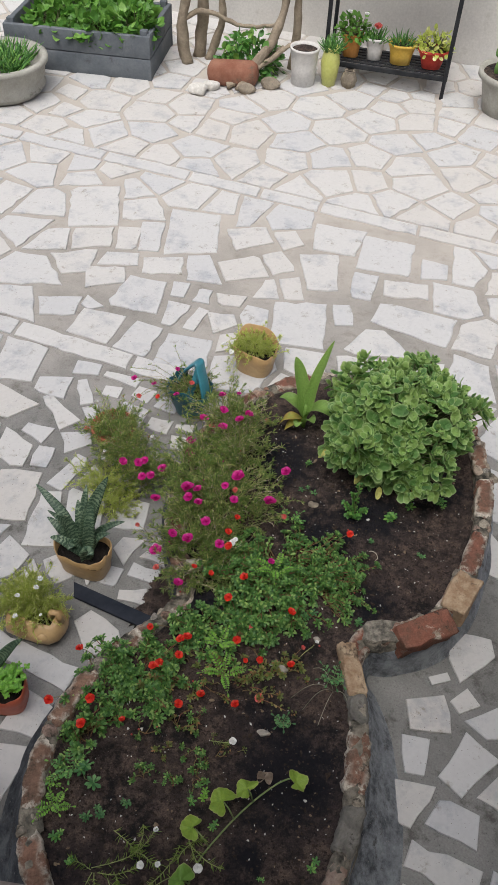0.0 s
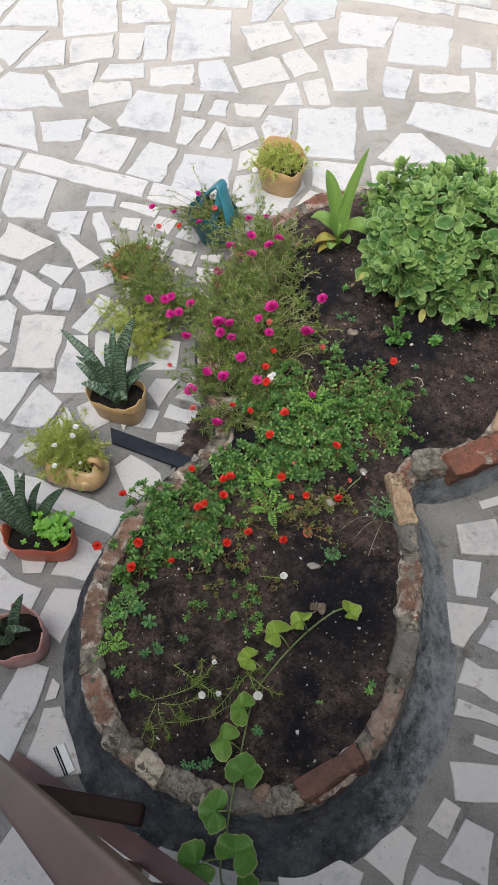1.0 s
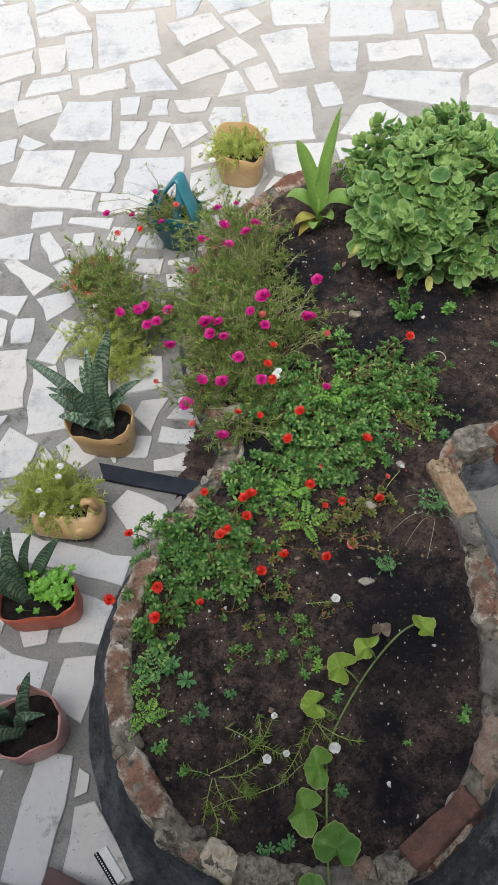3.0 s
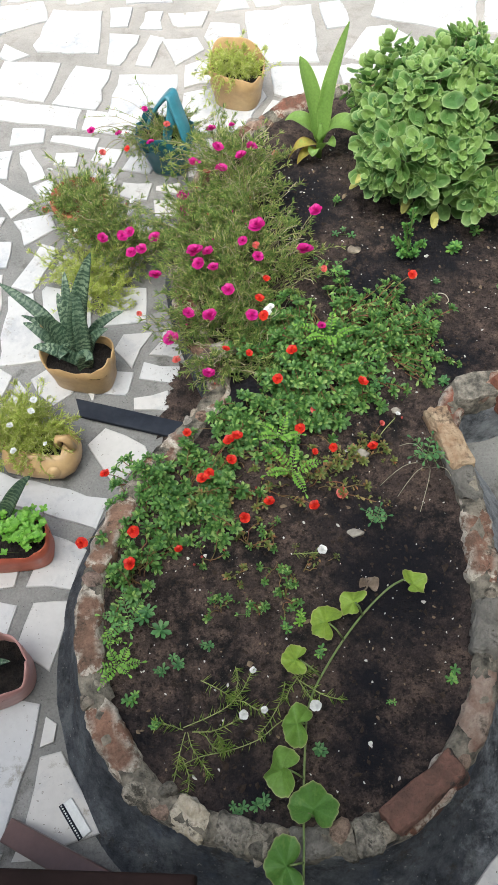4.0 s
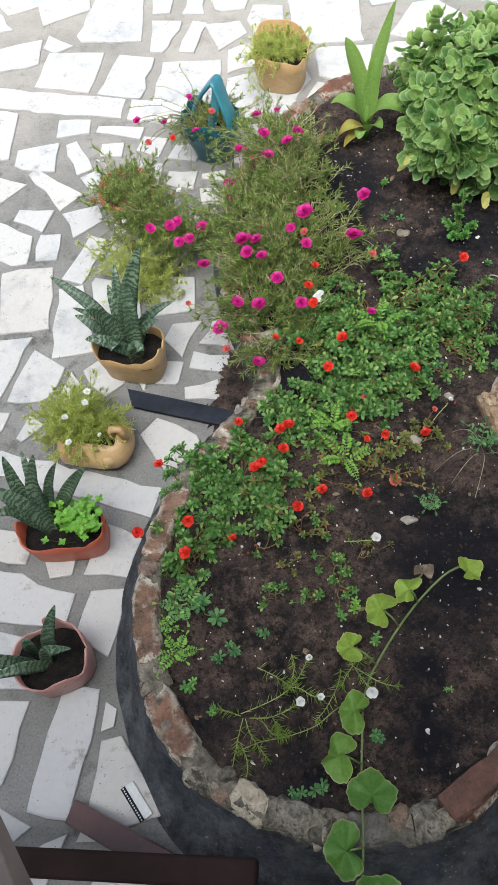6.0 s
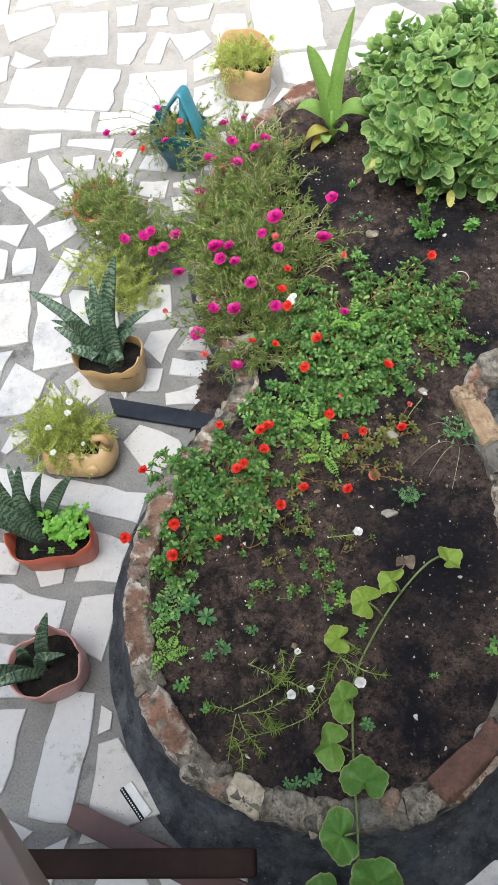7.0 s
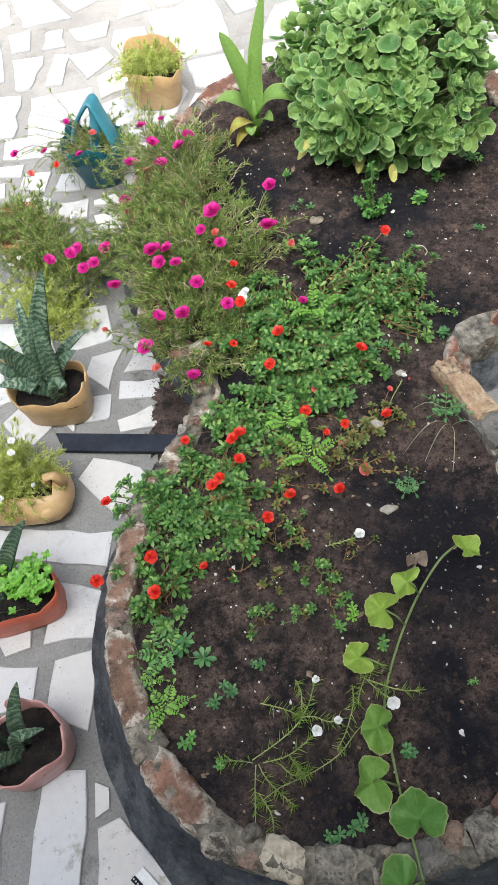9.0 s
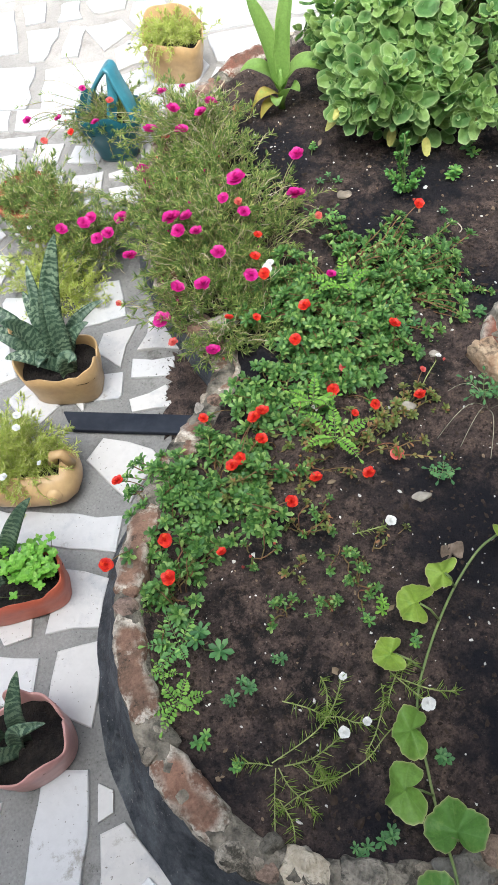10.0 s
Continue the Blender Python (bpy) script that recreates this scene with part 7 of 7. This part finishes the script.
POT_FLAGS = [(-0.54, 2.38, -4, 0.08, 0.06, 0.07), (-0.74, 2.23, -46, 0.22, 0.04, 0.10), (-0.59, 2.23, -63, 0.10, 0.07, 0.05), (-0.40, 2.39, -19, 0.09, 0.07, 0.09), (-0.28, 2.34, -24, 0.10, 0.08, 0.05), (-0.29, 2.22, -11, 0.10, 0.06, 0.08), (-0.18, 2.22, -3, 0.08, 0.02, 0.05), (-0.18, 2.13, -95, 0.07, 0.10, 0.07), (-0.61, 2.07, 24, 0.12, 0.12, 0.07), (-0.79, 2.09, -18, 0.12, 0.05, 0.10), (-0.72, 1.96, -92, 0.11, 0.07, 0.07), (-0.59, 1.90, -111, 0.19, 0.06, 0.08), (-0.49, 1.89, -19, 0.07, 0.12, 0.09), (-0.77, 1.75, -86, 0.24, 0.17, 0.16), (-0.61, 1.66, -83, 0.26, 0.08, 0.13), (-0.30, 1.73, 2, 0.14, 0.14, 0.13)]
BAR_FLAGS = [(-0.27, 1.58, -24, 0.08, 0.06, 0.14), (-0.18, 1.48, -11, 0.11, 0.06, 0.06), (-0.30, 1.45, -97, 0.08, 0.08, 0.07), (-0.20, 1.38, 4, 0.10, 0.04, 0.07), (-0.49, 1.45, -52, 0.12, 0.08, 0.07), (-0.69, 1.45, -19, 0.12, 0.19, 0.12), (-0.29, 1.22, -42, 0.16, 0.07, 0.15), (-0.70, 1.28, 53, 0.08, 0.02, 0.06), (-0.55, 1.11, -17, 0.49, 0.08, 0.09), (-0.42, 0.90, -15, 0.12, 0.15, 0.11), (-0.56, 0.87, -83, 0.06, 0.09, 0.06), (-0.71, 0.93, -13, 0.13, 0.08, 0.08)]
NEAR_FLAGS = [(-0.65, 0.78, -13, 0.26, 0.14, 0.09), (-0.44, 0.73, -15, 0.10, 0.12, 0.18), (-0.50, 0.42, -101, 0.29, 0.09, 0.10), (-0.40, 0.49, -6, 0.03, 0.07, 0.04), (-0.37, 0.35, -77, 0.19, 0.05, 0.17), (-0.40, 0.23, -21, 0.10, 0.05, 0.01), (-0.69, 0.44, -93, 0.19, 0.17, 0.10), (-0.66, 0.25, -56, 0.10, 0.06, 0.17)]
EAST_FLAGS = [(0.85, 1.11, 9, 0.13, 0.10, 0.13), (0.81, 0.97, -92, 0.12, 0.09, 0.06), (0.97, 0.96, -127, 0.18, 0.13, 0.09), (0.93, 0.79, -109, 0.10, 0.12, 0.16), (0.89, 0.65, -18, 0.21, 0.08, 0.10), (0.84, 0.56, -13, 0.14, 0.05, 0.03), (0.87, 0.48, -12, 0.10, 0.03, 0.04), (0.85, 0.38, -87, 0.10, 0.19, 0.17), (0.74, 0.28, -118, 0.09, 0.05, 0.06), (0.81, 0.21, -110, 0.13, 0.08, 0.13), (0.89, 1.24, 23, 0.07, 0.03, 0.03), (0.97, 1.17, 36, 0.08, 0.05, 0.07), (0.61, 0.18, -122, 0.13, 0.05, 0.12), (0.96, 0.24, -107, 0.13, 0.07, 0.07)]
MID_FLAGS = [(-1.04, 3.85, -76, 0.41, 0.29, 0.27), (-0.43, 3.70, 6, 0.28, 0.45, 0.37), (-0.11, 3.41, 24, 0.23, 0.17, 0.20), (0.07, 3.50, -61, 0.19, 0.11, 0.14), (0.30, 3.46, -82, 0.31, 0.21, 0.16), (0.23, 3.01, 2, 0.26, 0.31, 0.35), (0.44, 3.12, -82, 0.16, 0.09, 0.09), (0.79, 3.13, -16, 0.39, 0.17, 0.23), (0.53, 3.38, -97, 0.22, 0.13, 0.11), (0.75, 3.39, 0, 0.23, 0.13, 0.13), (0.64, 3.68, -7, 0.28, 0.32, 0.30), (0.37, 3.78, -96, 0.25, 0.29, 0.23), (-0.53, 3.36, 9, 0.21, 0.13, 0.15), (-0.99, 3.30, -72, 0.19, 0.25, 0.14), (-0.96, 2.93, -80, 0.14, 0.22, 0.17)]
SIDE_FLAGS = [(0.61, 2.94, 94, 0.19, 0.35, 0.09), (-0.77, 3.57, -84, 0.21, 0.13, 0.11), (-0.65, 3.61, -84, 0.28, 0.13, 0.11), (-0.11, 3.71, 23, 0.22, 0.21, 0.15), (0.10, 3.73, 26, 0.13, 0.18, 0.14), (0.90, 3.59, -4, 0.14, 0.18, 0.13)]
BIG_STONES = [(-0.15, 2.94), (0.0, 3.0), (0.0, 2.86)]
MID_STONES = [(-1.15, 4.06), (-0.89, 4.07), (-1.03, 3.79), (-0.81, 3.86), (-1.34, 3.80), (-1.33, 3.55), (-1.18, 3.49), (-0.79, 3.67), (-0.65, 3.59), (-0.45, 3.67), (-0.51, 4.07), (-0.30, 4.00), (-0.15, 4.0), (0.03, 3.93), (0.13, 3.86), (0.35, 3.80),
              (-0.16, 3.77), (-0.10, 3.63), (0.11, 3.70), (-0.11, 3.40), (0.07, 3.48), (0.31, 3.47), (0.61, 3.68), (0.83, 3.57), (0.54, 3.41), (0.74, 3.38), (0.98, 3.32)]
MORE_STONES = [(-1.03, 3.28), (-0.83, 3.45), (-0.54, 3.35), (-0.37, 3.34), (-0.79, 3.21), (-0.59, 3.10), (-1.20, 3.18), (-1.17, 2.94), (-0.97, 2.90), (-0.12, 3.19), (0.04, 3.22), (0.18, 3.26), (0.23, 3.01), (0.44, 3.12), (0.78, 3.12), (1.01, 3.07), (0.56, 2.86)]
pave_rng = np.random.default_rng(17)
SLOPE, STRIPS = -0.235, (2.465, 4.155)
flags = []
for x, y, turn, ln, w0, w1 in FAR_FLAGS + POT_FLAGS + BAR_FLAGS + NEAR_FLAGS + EAST_FLAGS + MID_FLAGS + SIDE_FLAGS:
    ca, sa = math.cos(radians(turn)), math.sin(radians(turn))
    poly = [(x + ca * u - sa * v, y + sa * u + ca * v) for u, v in ((-ln / 2, -w0 / 2), (ln / 2, -w1 / 2), (ln / 2, w1 / 2), (-ln / 2, w0 / 2))]
    if pave_rng.random() < 0.45 and min(w0, w1, ln) > 0.05:
        # one corner broken off
        c = int(pave_rng.integers(4))
        (ax, ay), (bx, by), (cx, cy) = poly[c - 1], poly[c], poly[(c + 1) % 4]
        f0, f1 = pave_rng.uniform(0.08, 0.24, 2)
        poly[c : c + 1] = [(bx + (ax - bx) * f0, by + (ay - by) * f0), (bx + (cx - bx) * f1, by + (cy - by) * f1)]
    flags.append(poly)
flag_centres = np.array([np.mean(p, 0) for p in flags])


def off_flag(poly, x, y):
    """How far a point lies outside a convex stone, and the outward normal and offset of the side that it faces."""
    best = (-9.0, 0.0, 0.0, 0.0)
    for (ax, ay), (bx, by) in zip(poly, poly[1:] + poly[:1]):
        ln = math.hypot(bx - ax, by - ay)
        nx, ny = (by - ay) / ln, -(bx - ax) / ln
        d = nx * (x - ax) + ny * (y - ay)
        if d > best[0]:
            best = (d, nx, ny, nx * ax + ny * ay)
    return best


def near_flags(x, y, reach):
    return [off_flag(flags[k], x, y) for k in np.nonzero(np.hypot(flag_centres[:, 0] - x, flag_centres[:, 1] - y) < reach)[0]]


placed = [p for p in BIG_STONES + MID_STONES + MORE_STONES if all(f[0] > 0.05 for f in near_flags(*p, 0.5))]
known = len(placed)


def strip_y(k, x):
    return STRIPS[k] + SLOPE * x


for _ in range(26000):
    x, y = pave_rng.uniform(-3.6, 3.4), pave_rng.uniform(-0.62, 6.75)
    if any(abs(y - strip_y(k, x)) < 0.10 for k in (0, 1)):
        continue
    need = (0.165 if y < 2.6 else 0.205) * (0.72 + 0.6 * (0.5 + 0.5 * noise.noise(Vector((x * 2.1, y * 2.1, 3)))))
    if any(f[0] < min(0.07, need * 0.4) for f in near_flags(x, y, 0.45)):
        continue
    d = np.hypot(np.array([p[0] for p in placed]) - x, np.array([p[1] for p in placed]) - y)
    if d.min() > need and d[:known].min() > 0.15:
        placed.append((x, y))
pts = np.array(placed)
heft = np.where(np.arange(len(pts)) < known, 0.0, pave_rng.uniform(-0.006, 0.006, len(pts)))


def clip_poly(poly, nx, ny, c):
    """Keeps nx*x + ny*y <= c of a convex polygon."""
    res = []
    for (ax, ay), (bx, by) in zip(poly, poly[1:] + poly[:1]):
        da, db = nx * ax + ny * ay - c, nx * bx + ny * by - c
        if da <= 0:
            res.append((ax, ay))
        if da * db < 0:
            t = da / (da - db)
            res.append((ax + (bx - ax) * t, ay + (by - ay) * t))
    return res


def stone_shape(poly, r):
    """Top, shoulder and foot loops of one stone with slightly broken edges."""
    loop = []
    m = len(poly)
    for (ax, ay), (bx, by) in zip(poly, poly[1:] + poly[:1]):
        ln = math.hypot(bx - ax, by - ay)
        if ln < 0.006:
            continue
        cuts = max(1, int(ln / 0.05))
        for k in range(cuts):
            t = k / cuts
            j = 0.0 if k == 0 else r.normal(0, 0.0042)
            loop.append((ax + (bx - ax) * t - (by - ay) / ln * j, ay + (by - ay) * t + (bx - ax) / ln * j))
    return loop


foot_line = outline(np.maximum(rim[:, 3] - 0.04, 0.02))
ORDER = np.argsort(np.hypot(pts[:, 0] + 0.15, (pts[:, 1] - 1.6) * 0.75))
paving = thing("paving", (0, 0, 0), "crazy paving of broken white marble in grey cement", "paving", kind="structure")
far_stones = Soup()
made = 0


def lay(loop, height, as_part):
    global made
    c = np.mean(loop, 0)
    m = len(loop)
    verts = [(c[0] + (x - c[0]) * s, c[1] + (y - c[1]) * s, z) for s, z in ((1.012, -0.004), (1.0, height - 0.002), (0.965, height)) for x, y in loop]
    faces = [tuple(range(2 * m, 3 * m))] + [(j * m + i, j * m + (i + 1) % m, (j + 1) * m + (i + 1) % m, (j + 1) * m + i) for j in (0, 1) for i in range(m)]
    if as_part:
        me = bpy.data.meshes.new("stone")
        me.from_pydata([(x - c[0], y - c[1], z) for x, y, z in verts], [], faces)
        ob = link("stone", me, MARBLE, paving)
        ob.location = (c[0], c[1], 0)
    else:
        far_stones.add(verts, faces)
    made += 1


for poly in flags:
    lay(stone_shape(poly, pave_rng), 0.008 + pave_rng.uniform(-0.0015, 0.0015), True)
for i in ORDER:
    x, y = pts[i]
    if inside(foot_line, np.array([x]), np.array([y]))[0]:
        continue
    poly = [(x - 0.45, y - 0.45), (x + 0.45, y - 0.45), (x + 0.45, y + 0.45), (x - 0.45, y + 0.45)]
    d = np.hypot(pts[:, 0] - x, pts[:, 1] - y)
    gap = (0.030 if y < 2.4 else 0.028) * pave_rng.uniform(0.8, 1.25)
    for j in np.argsort(d)[1:22]:
        nx, ny = (pts[j] - (x, y)) / d[j]
        mx, my = (pts[j] + (x, y)) / 2
        shift = (heft[i] - heft[j]) / (2 * d[j])
        poly = clip_poly(poly, nx, ny, nx * mx + ny * my + shift - gap / 2)
        if len(poly) < 3:
            break
    for _, nx, ny, c in near_flags(x, y, 0.75):
        if len(poly) < 3:
            break
        poly = clip_poly(poly, -nx, -ny, -c - 0.026)
    for k in (0, 1):
        if len(poly) < 3 or (k == 0 and x > -0.22):
            continue
        side = 1 if y > strip_y(k, x) else -1
        q = math.hypot(1, SLOPE)
        poly = clip_poly(poly, side * SLOPE / q, -side / q, (-side * STRIPS[k] - 0.070) / q)
    if len(poly) < 3:
        continue
    want = 4 + int(pave_rng.random() < 0.4)
    while len(poly) > want:
        tri = [abs((b[0] - a[0]) * (c[1] - a[1]) - (c[0] - a[0]) * (b[1] - a[1])) for a, b, c in zip(poly[-1:] + poly[:-1], poly, poly[1:] + poly[:1])]
        if min(tri) > 0.011:
            break
        poly.pop(int(np.argmin(tri)))
    if len(poly) < 3:
        continue
    area = 0.5 * abs(sum(ax * by - bx * ay for (ax, ay), (bx, by) in zip(poly, poly[1:] + poly[:1])))
    if area < 0.0018:
        continue
    loop = stone_shape(poly, pave_rng)
    if len(loop) >= 3:
        lay(loop, 0.008 + pave_rng.uniform(-0.0015, 0.0015), made < 285)
for k, x0, x1 in ((0, -3.4, -0.24), (1, -3.4, 3.3)):
    x = x0
    while x < x1 - 0.1:
        ln = pave_rng.uniform(0.28, 0.58)
        e = min(x + ln, x1)
        corners = [(x, strip_y(k, x) - 0.05), (e, strip_y(k, e) - 0.05), (e + 0.012, strip_y(k, e) + 0.05), (x + 0.012, strip_y(k, x) + 0.05)]
        lay(stone_shape(corners, pave_rng), 0.008, k == 0 and x > -1.6)
        x = e + 0.022
tagged(far_stones.put("far_stones", MARBLE, paving, "", smooth=False), kind="stuff")
